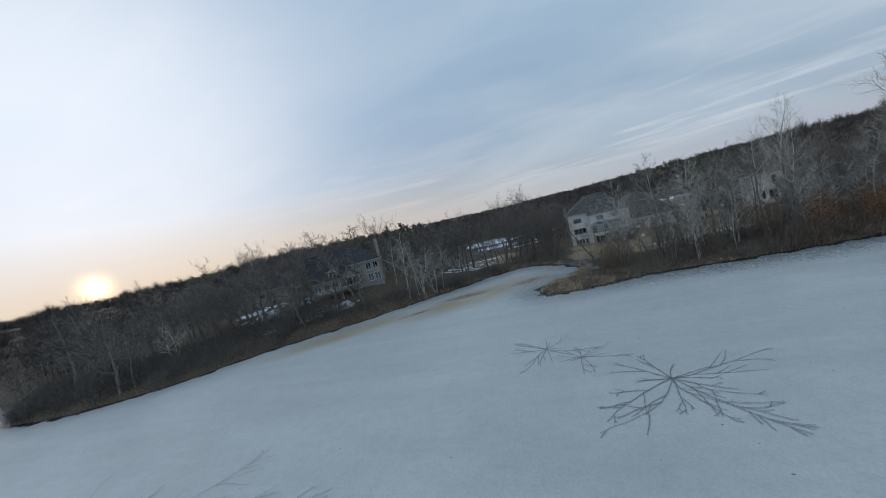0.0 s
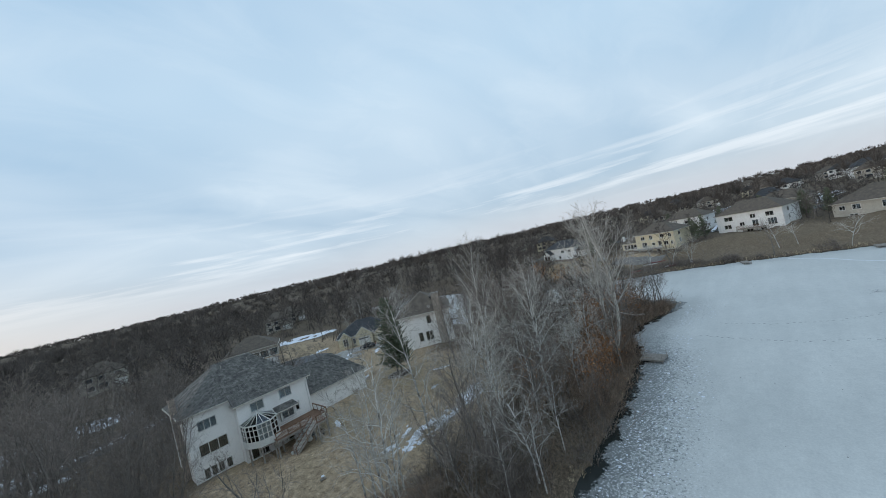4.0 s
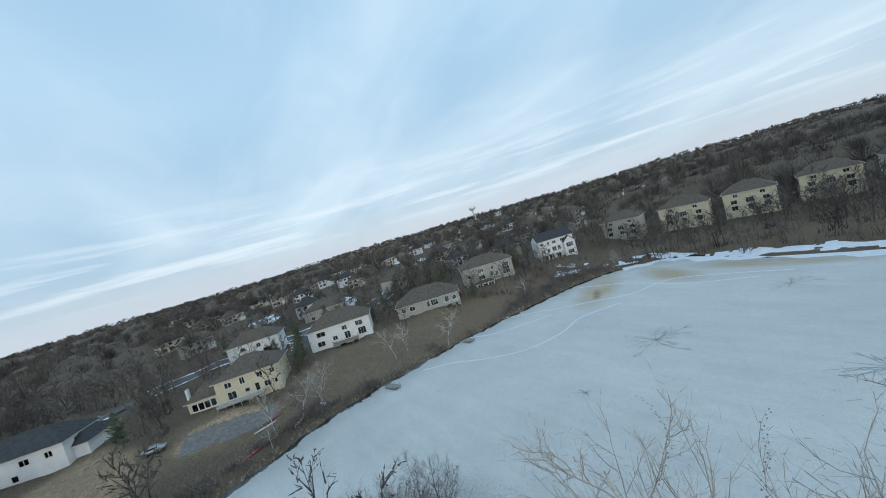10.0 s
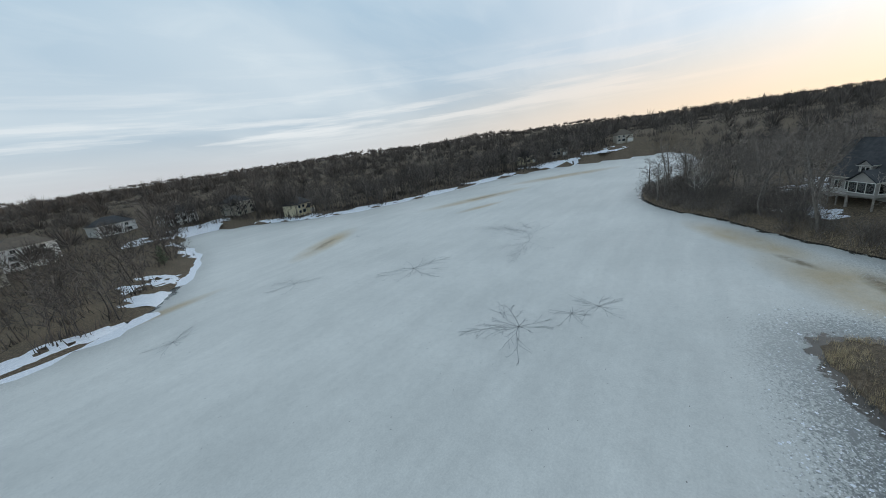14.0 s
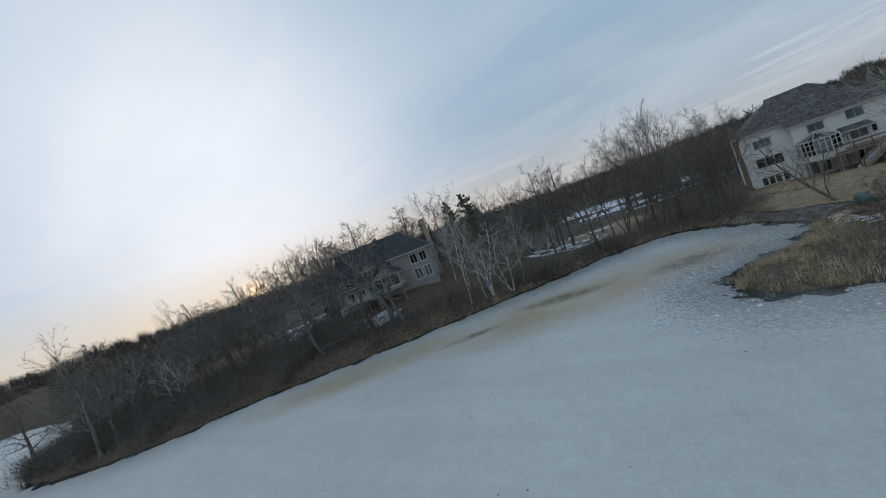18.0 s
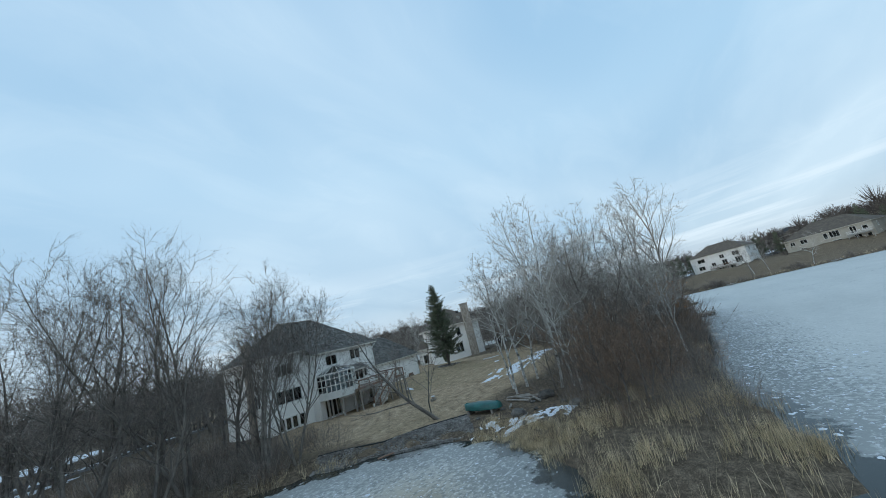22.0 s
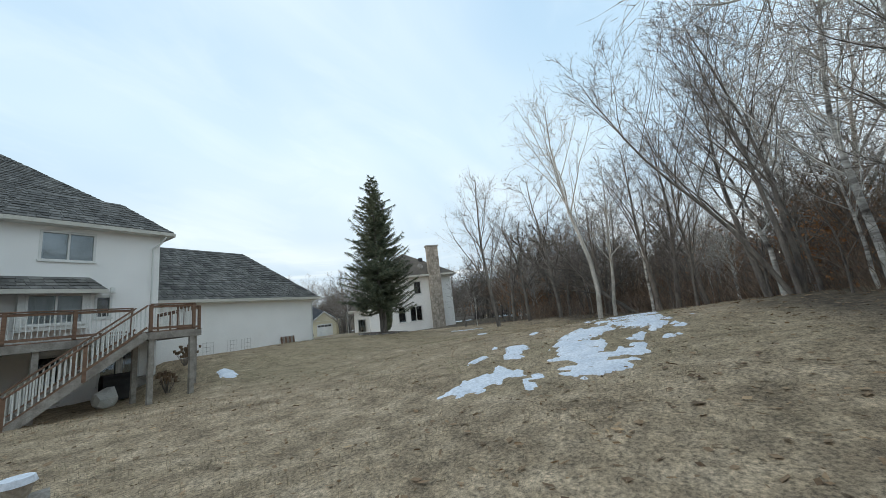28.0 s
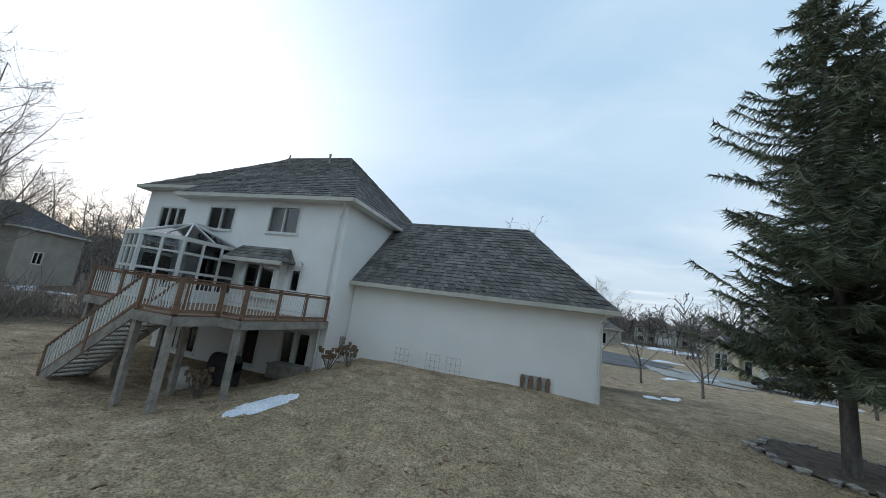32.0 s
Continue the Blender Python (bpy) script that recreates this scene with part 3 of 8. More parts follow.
def prisms(segs, sides, close=False):
    """Tapered tubes for rows of x, y, z, x, y, z, r, r."""
    s = np.asarray(segs, float)
    a, b, r0, r1 = s[:, :3], s[:, 3:6], s[:, 6], s[:, 7]
    d = b - a
    d /= np.linalg.norm(d, axis=1, keepdims=True) + 1e-9
    ref = np.where(np.abs(d[:, 2:3]) < 0.9, np.array([[0, 0, 1.0]]), np.array([[1.0, 0, 0]]))
    u = np.cross(d, ref)
    u /= np.linalg.norm(u, axis=1, keepdims=True)
    w = np.cross(d, u)
    rings = []
    for c, r in ((a, r0), (b, r1)):
        for i in range(sides):
            t = 2 * math.pi * i / sides
            rings.append(c + (u * math.cos(t) + w * math.sin(t)) * r[:, None])
    v = np.stack(rings, 1).reshape(-1, 3)
    base = np.arange(len(s))[:, None] * 2 * sides
    tri = []
    for i in range(sides):
        j = (i + 1) % sides
        tri += [(i, j, sides + j), (i, sides + j, sides + i)]
    t = (base[:, :, None] + np.array(tri)[None]).reshape(-1, 3)
    return v, t


def stem_tubes(segs, sides, per):
    """Whole tapered stems, each one welded from its rows of pieces."""
    vs, ts, n = [], [], 0
    ring_ = [(math.cos(2 * math.pi * i / sides), math.sin(2 * math.pi * i / sides)) for i in range(sides)]
    for k in range(0, len(segs), per):
        rows = segs[k:k + per]
        pts = [rows[0][:3]] + [r[3:6] for r in rows]
        rad = [rows[0][6]] + [r[7] for r in rows]
        vs += [(p[0] + c * r, p[1] + s * r, p[2]) for p, r in zip(pts, rad) for c, s in ring_]
        for j in range(per):
            for i in range(sides):
                a, b = n + j * sides + i, n + j * sides + (i + 1) % sides
                ts += [(a, b, b + sides), (a, b + sides, a + sides)]
        n += (per + 1) * sides
    return np.array(vs), np.array(ts)


def slivers(segs, rng):
    """Far twigs: one flat pointed sliver each, turned any way."""
    s = np.asarray(segs, float)
    a, b, r = s[:, :3], s[:, 3:6], s[:, 6]
    u = np.cross(b - a, rng.normal(0, 1, a.shape))
    u /= np.linalg.norm(u, axis=1, keepdims=True) + 1e-9
    v = np.stack([a + u * r[:, None], a - u * r[:, None], b], 1).reshape(-1, 3)
    return v, np.arange(len(v)).reshape(-1, 3)


def grow(rng, height_m, trunk_r, stems=1, fork=0.35, limbs=9, spread=0.6, lift=0.25, twigs=(5, 4), wiggle=0.12, twig_r=0.012, lean=(0, 0), limb=0.62, reach=1.0):
    """Rows of branch pieces by order: trunk, limbs, branches, twigs."""
    out = [[], [], [], []]

    def unit(v):
        return v / (np.linalg.norm(v) + 1e-9)

    def run(p, d, length, r, order, n, end):
        pts = [(p, r)]
        for i in range(n):
            d = unit(d + rng.normal(0, wiggle * (0.7, 1.5, 2.0)[order], 3) + np.array([0, 0, lift * (0.5, 0.8, 0.3)[order] / n]))
            q = p + d * length / n
            r2 = r + (end - r) * (i + 1) / n
            r1 = pts[-1][1]
            out[order].append((*p, *q, r1, r2))
            p = q
            pts.append((p, r2))
        return pts, d
    for k in range(stems):
        tilt = rng.normal(0, 0.12 if stems > 1 else 0.03, 2) + np.array(lean)
        ang = 2 * math.pi * k / stems + rng.uniform(0, 1)
        off = np.array([math.cos(ang), math.sin(ang), 0]) * (0.25 if stems > 1 else 0)
        d0 = unit(np.array([tilt[0] + off[0] * 0.9, tilt[1] + off[1] * 0.9, 1.0]))
        h = height_m * rng.uniform(0.82, 1.0) if stems > 1 else height_m
        r = trunk_r / math.sqrt(stems)
        trunk, _ = run(off * 0.6 + np.array([0, 0, -0.25]), d0, h * 0.93, r, 0, 9, r * 0.12)
        for j in range(limbs):
            t = fork + (0.95 - fork) * (j + rng.uniform(0, 1)) / limbs
            i = min(int(t * 9), 8)
            (pa, ra), (pb, rb) = trunk[i], trunk[i + 1]
            f = t * 9 - i
            p, rr = pa + (pb - pa) * f, ra + (rb - ra) * f
            a = j * 2.4 + rng.uniform(-0.5, 0.5)
            d = unit(np.array([math.cos(a) * spread, math.sin(a) * spread, 0.75]))
            length = reach * h * (0.42 if t < 0.7 else 0.3) * rng.uniform(0.75, 1.15) * (1.15 - 0.6 * t)
            bough, _ = run(p, d, length, rr * limb, 1, 5, rr * 0.1)
            for m in range(twigs[0]):
                s = 0.25 + 0.75 * (m + rng.uniform(0, 1)) / twigs[0]
                i2 = min(int(s * 5), 4)
                (qa, ca), (qb, cb) = bough[i2], bough[i2 + 1]
                g = s * 5 - i2
                q, cr = qa + (qb - qa) * g, ca + (cb - ca) * g
                dd = unit(d + rng.normal(0, 0.75, 3) + np.array([0, 0, 0.12]))
                br, _ = run(q, dd, length * rng.uniform(0.28, 0.52) * (1.15 - 0.4 * s), max(cr * 0.45, twig_r * 1.3), 2, 3, twig_r)
                for w in range(twigs[1]):
                    lo_, hi_ = (br[w % 3][0], br[w % 3 + 1][0])
                    e = lo_ + (hi_ - lo_) * rng.uniform(0.2, 1.0)
                    td = unit(dd + rng.normal(0, 0.6, 3) + np.array([0, 0, 0.22]))
                    q2 = e + td * length * rng.uniform(0.08, 0.2)
                    out[3].append((*e, *q2, twig_r, twig_r * 0.5))
                    q3 = q2 + unit(td + rng.normal(0, 0.5, 3)) * length * rng.uniform(0.05, 0.13)
                    out[3].append((*q2, *q3, twig_r * 0.75, 0.0))
    return out


def tree_proto(name, label, seed, bark, limb_mat, twig_mat, light=False, **kw):
    rng = np.random.default_rng(seed)
    o = grow(rng, **kw)
    root = empty(name, pose(0, 0, -400), label, "tree")
    v, t = stem_tubes(o[0], 7, 9)
    fast_mesh("trunk", v, t, bark, root)
    v, t = prisms(o[1], 3 if light else 4)
    tagged(fast_mesh("branchwork", v, t, limb_mat, root), kind="stuff")
    v, t = slivers(o[2], rng) if light else prisms(o[2], 3)
    v2, t2 = slivers(o[3], rng)
    tagged(fast_mesh("crown", np.vstack([v, v2]), np.vstack([t, t2 + len(v)]), twig_mat, root), kind="stuff")
    return root


PROTO = {
    "birch": [tree_proto("birch_tree", "slender bare birch with chalk-white bark", 10 + i, BIRCH_BARK, BIRCH_LIMB, PALE_TWIG, height_m=h, trunk_r=0.105, fork=0.28, limbs=17, spread=0.95, lift=0.3, twigs=(8, 9), twig_r=0.0075, limb=0.46, reach=0.78, wiggle=0.12) for i, h in enumerate((12.5, 10.5, 14.0))],
    "birch_clump": [tree_proto("birch_tree", "bare white birch with several stems", 20 + i, BIRCH_BARK, BIRCH_LIMB, PALE_TWIG, height_m=h, trunk_r=0.24, stems=3, fork=0.3, limbs=12, spread=0.9, lift=0.3, twigs=(7, 7), twig_r=0.011, limb=0.46, reach=0.72, wiggle=0.12) for i, h in enumerate((11.5, 13.0))],
    "maple": [tree_proto("bare_tree", "tall leafless tree with grey-brown bark and ascending limbs", 30 + i, BARK, BARK, TWIG, height_m=h, trunk_r=0.18, stems=s, fork=0.2, limbs=17, spread=0.85, lift=0.6, twigs=(9, 9), twig_r=0.0075, limb=0.5, wiggle=0.1) for i, (h, s) in enumerate(((14, 1), (15.5, 3), (12, 2), (11, 1)))],
    "oak": [tree_proto("oak_tree", "broad bare oak with dark crooked limbs", 40 + i, BARK, BARK, TWIG, height_m=h, trunk_r=0.3, fork=0.28, limbs=14, spread=1.25, lift=0.25, twigs=(9, 9), wiggle=0.18, twig_r=0.014) for i, h in enumerate((13.5, 11.5))],
    "cottonwood": [tree_proto("cottonwood_tree", "very tall bare cottonwood with pale ascending limbs", 50, PALE_TWIG, PALE_TWIG, PALE_TWIG, height_m=24, trunk_r=0.42, stems=2, fork=0.25, limbs=18, spread=0.55, lift=0.7, twigs=(9, 8), twig_r=0.015, wiggle=0.1)],
    "sapling": [tree_proto("sapling", "thin bare sapling at the wood's edge", 60 + i, BARK, TWIG, TWIG, height_m=h, trunk_r=0.06, fork=0.2, limbs=11, spread=0.7, lift=0.5, twigs=(5, 5), twig_r=0.008) for i, h in enumerate((6.5, 8.0))],
}


def thicket_proto(seed, mat, h, stems, width, label, name="shrub"):
    rng = np.random.default_rng(seed)
    main, fine = [], []
    for _ in range(stems):
        a, r = rng.uniform(0, 6.283), width * math.sqrt(rng.uniform(0, 1)) * 0.5
        p = np.array([math.cos(a) * r, math.sin(a) * r, -0.1])
        d = np.array([math.cos(a) * 0.35, math.sin(a) * 0.35, 1.0]) + rng.normal(0, 0.15, 3)
        d /= np.linalg.norm(d)
        L = h * rng.uniform(0.55, 1.0)
        q = p + d * L * 0.5
        d2 = d + rng.normal(0, 0.2, 3)
        q2 = q + d2 / np.linalg.norm(d2) * L * 0.5
        main.append((*p, *q, 0.014, 0.01))
        fine.append((*q, *q2, 0.012, 0))
        for _k in range(4):
            f = rng.uniform(0.2, 1.0)
            b = p + (q - p) * f if rng.uniform() < 0.4 else q + (q2 - q) * f * 0.9
            dd = d + rng.normal(0, 0.55, 3)
            fine.append((*b, *(b + dd / np.linalg.norm(dd) * L * rng.uniform(0.15, 0.35)), 0.008, 0))
    root = empty(name, pose(0, 0, -400), label, "shrub")
    v, t = slivers(main, rng)
    tagged(fast_mesh("stem_clump", v, t, mat, root), kind="stuff")
    v, t = slivers(fine, rng)
    tagged(fast_mesh("crown", v, t, mat, root), kind="stuff")
    return root


PROTO["far_maple"] = [tree_proto("bare_tree", "leafless grey-brown tree in the woods", 130 + i, BARK, BARK, TWIG, light=True, height_m=h, trunk_r=0.18, stems=st, fork=0.22, limbs=12, spread=0.85, lift=0.5, twigs=(6, 6), twig_r=0.021, limb=0.55, wiggle=0.12) for i, (h, st) in enumerate(((14, 1), (13, 2), (12, 1)))]
PROTO["far_oak"] = [tree_proto("oak_tree", "broad bare oak with dark crooked limbs", 140 + i, BARK, BARK, TWIG, light=True, height_m=h, trunk_r=0.3, fork=0.3, limbs=13, spread=1.2, lift=0.2, twigs=(7, 6), wiggle=0.18, twig_r=0.03) for i, h in enumerate((13.5, 11.5))]
PROTO["far_birch"] = [tree_proto("birch_tree", "bare birch with chalk-white bark in the woods", 150 + i, BIRCH_BARK, BIRCH_LIMB, PALE_TWIG, light=True, height_m=h, trunk_r=0.15, fork=0.28, limbs=13, spread=1.0, lift=0.3, twigs=(7, 6), twig_r=0.019, limb=0.55, wiggle=0.13) for i, h in enumerate((12.5, 11.0))]
PROTO["red_maple"] = [tree_proto("bare_tree", "leafless tree with fine reddish-brown twigs on the point", 160 + i, BARK, BRUSH, BRUSH, height_m=h, trunk_r=0.13, stems=2, fork=0.15, limbs=15, spread=0.75, lift=0.5, twigs=(8, 9), twig_r=0.0095, limb=0.45, wiggle=0.12) for i, h in enumerate((10.5, 8.5))]
PROTO["vase"] = [tree_proto("bare_tree", "tall leafless tree of several ascending grey stems", 170 + i, BARK, BARK, TWIG, height_m=h, trunk_r=0.22, stems=st, fork=0.24, limbs=16, spread=0.5, lift=0.75, twigs=(10, 12), twig_r=0.0075, limb=0.5, wiggle=0.09) for i, (h, st) in enumerate(((18, 3), (16.5, 4), (17, 1)))]
PROTO["poplar"] = [tree_proto("poplar_tree", "tall slender bare poplar with pale grey-white bark", 180 + i, POPLAR_BARK, POPLAR_BARK, PALE_TWIG, height_m=h, trunk_r=0.2, fork=0.34, limbs=18, spread=0.45, lift=0.6, twigs=(8, 8), twig_r=0.0085, limb=0.5, reach=0.85, wiggle=0.1) for i, h in enumerate((23.0, 17.0))]
PROTO["russet"] = [thicket_proto(70 + i, BRUSH, 3.2, 70, 3.2, "russet leafless shoreline shrub thicket") for i in range(2)]
PROTO["grey_brush"] = [thicket_proto(75 + i, TWIG, 3.6, 60, 3.2, "grey-brown leafless brush thicket") for i in range(2)]


def leafy_proto(seed):
    root = tree_proto("oak_tree", "young oak still holding rust-brown dead leaves", seed, BARK, BARK, TWIG, height_m=7.5, trunk_r=0.12, fork=0.15, limbs=10, spread=0.8, lift=0.4, twigs=(5, 3), twig_r=0.012)
    rng = np.random.default_rng(seed + 1)
    n = 900
    c = rng.normal(0, 1, (n, 3)) * np.array([1.25, 1.25, 1.7]) + np.array([0, 0, 4.4])
    c[:, 2] = np.clip(c[:, 2], 0.8, 8)
    u, w = rng.normal(0, 0.11, (n, 3)), rng.normal(0, 0.11, (n, 3))
    v = np.stack([c, c + u, c + u + w, c + w], 1).reshape(-1, 3)
    b = np.arange(n)[:, None] * 4
    t = (b[:, :, None] + np.array([(0, 1, 2), (0, 2, 3)])[None]).reshape(-1, 3)
    tagged(fast_mesh("foliage", v, t, RUST_LEAF, root, "rust-brown withered leaves"), kind="stuff")
    return root


PROTO["rust_oak"] = [leafy_proto(80), leafy_proto(83)]


def spruce_proto(seed, h, label, tier=0.023, sprays=1.0, wide=0.06):
    """A trunk, tiers of drooping boughs and needle sprays along them."""
    rng = np.random.default_rng(seed)
    root = empty("spruce_tree", pose(0, 0, -400), label, "tree")
    v, t = prisms([(0, 0, -0.3, 0, 0, h * 0.5, 0.2, 0.12), (0, 0, h * 0.5, 0, 0, h, 0.12, 0.015)], 7)
    fast_mesh("trunk", v, t, BARK, root)
    boughs, needles = [], []
    lobe = rng.uniform(0, 6.283, 4)
    z = h * 0.17
    while z < h * 0.985:
        f = z / h
        reach = 0.345 * h * (1 - f) ** 0.85 * (0.62 + 0.38 * min(1, (f - 0.15) * 5)) + 0.16
        for _ in range(int(5 + 5 * (1 - f))):
            a = rng.uniform(0, 6.283)
            lumpy = 0.92 + 0.12 * math.sin(2 * a + lobe[0] + 9 * f) + 0.12 * math.sin(3 * a + lobe[1] - 17 * f) + 0.08 * math.sin(31 * f + lobe[2])
            L = reach * rng.uniform(0.5, 1.1) * lumpy
            out, side = np.array([math.cos(a), math.sin(a), 0]), np.array([-math.sin(a), math.cos(a), 0])
            droop = 0.34 - 0.75 * f + rng.uniform(-0.12, 0.12)
            p0 = np.array([0, 0, z + rng.uniform(-0.03, 0.03) * h])
            p1 = p0 + out * L * 0.58 - np.array([0, 0, droop * L * 0.58])
            p2 = p1 + out * L * 0.42 + np.array([0, 0, rng.uniform(0.1, 0.34) * L])
            boughs += [(*p0, *p1, 0.03, 0.018), (*p1, *p2, 0.018, 0.006)]
            n = int((10 + 22 * L) * sprays)
            for k in range(n):
                g = 0.12 + 0.88 * (k + rng.uniform()) / n
                b = p0 + (p1 - p0) * (g / 0.58) if g < 0.58 else p1 + (p2 - p1) * ((g - 0.58) / 0.42)
                for sgn in (-1, 1):
                    tip = b + out * rng.uniform(0.05, 0.26) + side * sgn * rng.uniform(0.05, 0.3 + 0.13 * L) * (1.15 - 0.7 * g) + np.array([0, 0, rng.uniform(-0.3, 0.16)])
                    wv = rng.normal(0, 1, 3)
                    wv = wv / np.linalg.norm(wv) * wide
                    needles.append((b - wv, b + wv, tip))
        z += h * tier * rng.uniform(0.6, 1.4)
    v, t = prisms(boughs, 3)
    tagged(fast_mesh("branchwork", v, t, BARK, root), kind="stuff")
    v = np.array(needles).reshape(-1, 3)
    tagged(fast_mesh("foliage", v, np.arange(len(v)).reshape(-1, 3), NEEDLE, root, "dark green needle sprays"), kind="stuff")
    return root


PROTO["spruce"] = [spruce_proto(90, 15.6, "tall dark green spruce on a mulched bed", 0.017, 1.7, 0.026), spruce_proto(92, 15.6, "tall dark green spruce on a mulched bed", 0.017, 1.7, 0.026)]
PROTO["far_spruce"] = [spruce_proto(91, 8.0, "dark green spruce among bare trees", 0.04, 0.3, 0.14)]
PLANTED = []


def plant(kind, x, y, scale=1.0, turn=None, which=None, group="", label="", z=None, lean=(0, 0)):
    rng = plant.rng
    protos = PROTO[kind]
    src = protos[which if which is not None else int(rng.integers(len(protos)))]
    turn = rng.uniform(0, 360) if turn is None else turn
    z = ground_z(x, y) if z is None else z
    ob = copy_thing(src, pose(x, y, z - 0.03, lean[0], lean[1], turn))
    ob.scale = (scale, scale, scale)
    PLANTED.append((x, y))
    return tagged(ob, label, "", group)


plant.rng = np.random.default_rng(5)

# the trees that stand apart
for x, y, s, w in ((-8.7, -25.4, 0.86, 0), (-7.1, -25.8, 1.1, 1), (-8.45, -29.4, 0.98, 2), (-8.3, -30.4, 0.85, 0), (-9.6, -31.4, 0.75, 1), (-5.0, -26.0, 0.85, 1), (4.6, -29.4, 0.9, 0), (-1.2, -27.5, 1.15, 2), (3.5, -33, 1.0, 0),
                   (1.4, -37.2, 0.9, 1), (2.0, -31.0, 1.0, 2), (8, -29, 1.0, 0), (13, -33, 1.05, 2), (24.9, -22, 0.95, 0), (12.5, -27.4, 0.9, 1), (18, -30, 1.1, 2), (26, -34, 1.0, 0)):
    plant("birch", x, y, s * 1.25, which=w, group="birches on the point")
plant("birch", -7.2, -24.4, 0.95, which=0, turn=200, lean=(4, -9), group="birches on the point", label="near birch leaning over the lawn with white bark")
for x, y, s in ((-52.6, -28.0, 1.05), (-50.4, -25.8, 1.05), (-46, -19, 0.8), (-118, -58, 1.0), (-98, -56, 0.9)):
    plant("birch_clump", x, y, s, group="birches by the cove")
for x, y, s, ln in ((-55.5, -30.2, 1.22, -8), (-53.6, -28.6, 1.05, 5), (-61.7, -23.0, 0.95, -4), (-49.0, -24.0, 0.9, 6), (-57.6, -26.0, 1.0, 3)):
    plant("birch", x, y, s, which=2, lean=(0, ln), group="birches by the cove")
for x, y, s, w in ((-22.3, -7.6, 0.9, 2), (-22, -3, 1.2, 3), (-27, -1, 1.25, 0), (-20.6, 3, 1.0, 3), (-29.5, -8.5, 1.1, 2), (-33, -7, 1.3, 2), (-31, -3, 1.3, 0), (-38, -3, 1.1, 0), (-47, -5, 1.2, 1), (-53, -9, 1.2, 2), (-41, 4, 1.2, 3), (-50, 3, 1.25, 0), (-57, -14, 1.05, 1)):
    plant("maple", x, y, s, which=w, group="bare trees beside the cove")
for x, y, sc, w in ((-46, -2, 1.35, 0), (-88, -18, 1.35, 0), (-92, -24, 1.3, 1), (-84, -10, 1.3, 1), (-97, -30, 1.2, 0), (-102, -36, 1.15, 1), (-80, -8, 1.25, 0), (-106, -44, 1.1, 0), (-94, -44, 1.0, 1), (-55, 0, 1.2, 1)):
    plant("oak", x, y, sc, which=w, group="tall oaks on the western slope")
for x, y, sc in ((25, -16, 0.6), (27, -12, 0.65), (29, -15, 0.6), (24, -20.5, 0.55), (30, -11, 0.6), (31.5, -20, 0.7), (26.5, -18, 0.5), (22.5, -12.5, 0.5), (19, -23, 0.55), (15, -25.5, 0.55), (23, -24, 0.6), (34, -15, 0.7)):
    plant("grey_brush" if sc < 0.62 else "russet", x, y, sc, group="brush along the lawn")
for x, y, sc in ((36, -31, 1.0), (41, -29, 1.15), (47, -31, 0.95), (29, -34, 0.9), (52, -33, 0.8), (94.5, 1, 1.1), (95, -3, 0.9), (96, 9, 1.2), (24, -36, 0.8)):
    plant("rust_oak", x, y, sc, group="oaks holding their rust leaves")
for x, y, s, w in ((-21.9, -12.3, 0.86, 1), (-23.6, -11.2, 0.9, 0), (-27.4, -7.3, 1.16, 0), (-35.5, -4.4, 1.1, 1)):
    plant("vase", x, y, s, which=w, group="bare trees beside the cove", label="broad dark leafless tree of several stems beside the cove")
plant("poplar", 22.4, -18.2, 1.08, which=0, group="poplars at the lawn's edge")
plant("poplar", 24.0, -19.2, 0.85, which=1, group="poplars at the lawn's edge")
plant("cottonwood", 32.3, -35.0, 1.04, which=0)
plant("maple", 25.2, -20.6, 1.1, which=3, turn=0, lean=(-54, 0), label="dark bent tree leaning low across the wood's edge")
plant("maple", -13.5, -19.9, 1.02, which=3, turn=0, lean=(-38, -34), label="thin bare tree leaning out over the stony bank")
plant("sapling", -13.6, -19.6, 1.15, which=1, lean=(-6, -4), label="upright bare sapling beside the leaning tree")
plant("vase", 23.2, -8.9, 0.98, which=2, label="tall bare maple with fine ascending twigs at the lawn's edge")
for x, y, sc, w in ((28, -10.5, 1.05, 3), (27, -14, 1.0, 0), (30, -8, 1.0, 3), (29, -18, 1.05, 2)):
    plant("maple", x, y, sc * 1.2, which=w, group="bare trees along the lawn")
for x, y, sc, w in ((22.2, -22.4, 0.85, 2), (25.8, -23.8, 1.0, 2), (9.6, -27.2, 0.9, 0), (14.2, -27.2, 0.8, 2), (25.7, -25.8, 0.9, 2)):
    plant("vase", x, y, sc, which=w, group="bare trees along the lawn")
for x, y, s, w in ((31, -14, 0.8, 3), (31.5, -18, 0.9, 0), (36, -8, 0.8, 2), (18, 15, 0.55, 3), (15.5, 20, 0.5, 3), (12.5, 22, 0.65, 0), (28, 28, 0.6, 3), (24, 30, 0.6, 2), (30, 20, 0.55, 3)):
    plant("maple", x, y, s, which=w)
plant("spruce", 15.6, -0.7, 0.97, which=0)
plant("spruce", 17.3, 0.4, 0.93, which=1, turn=120)
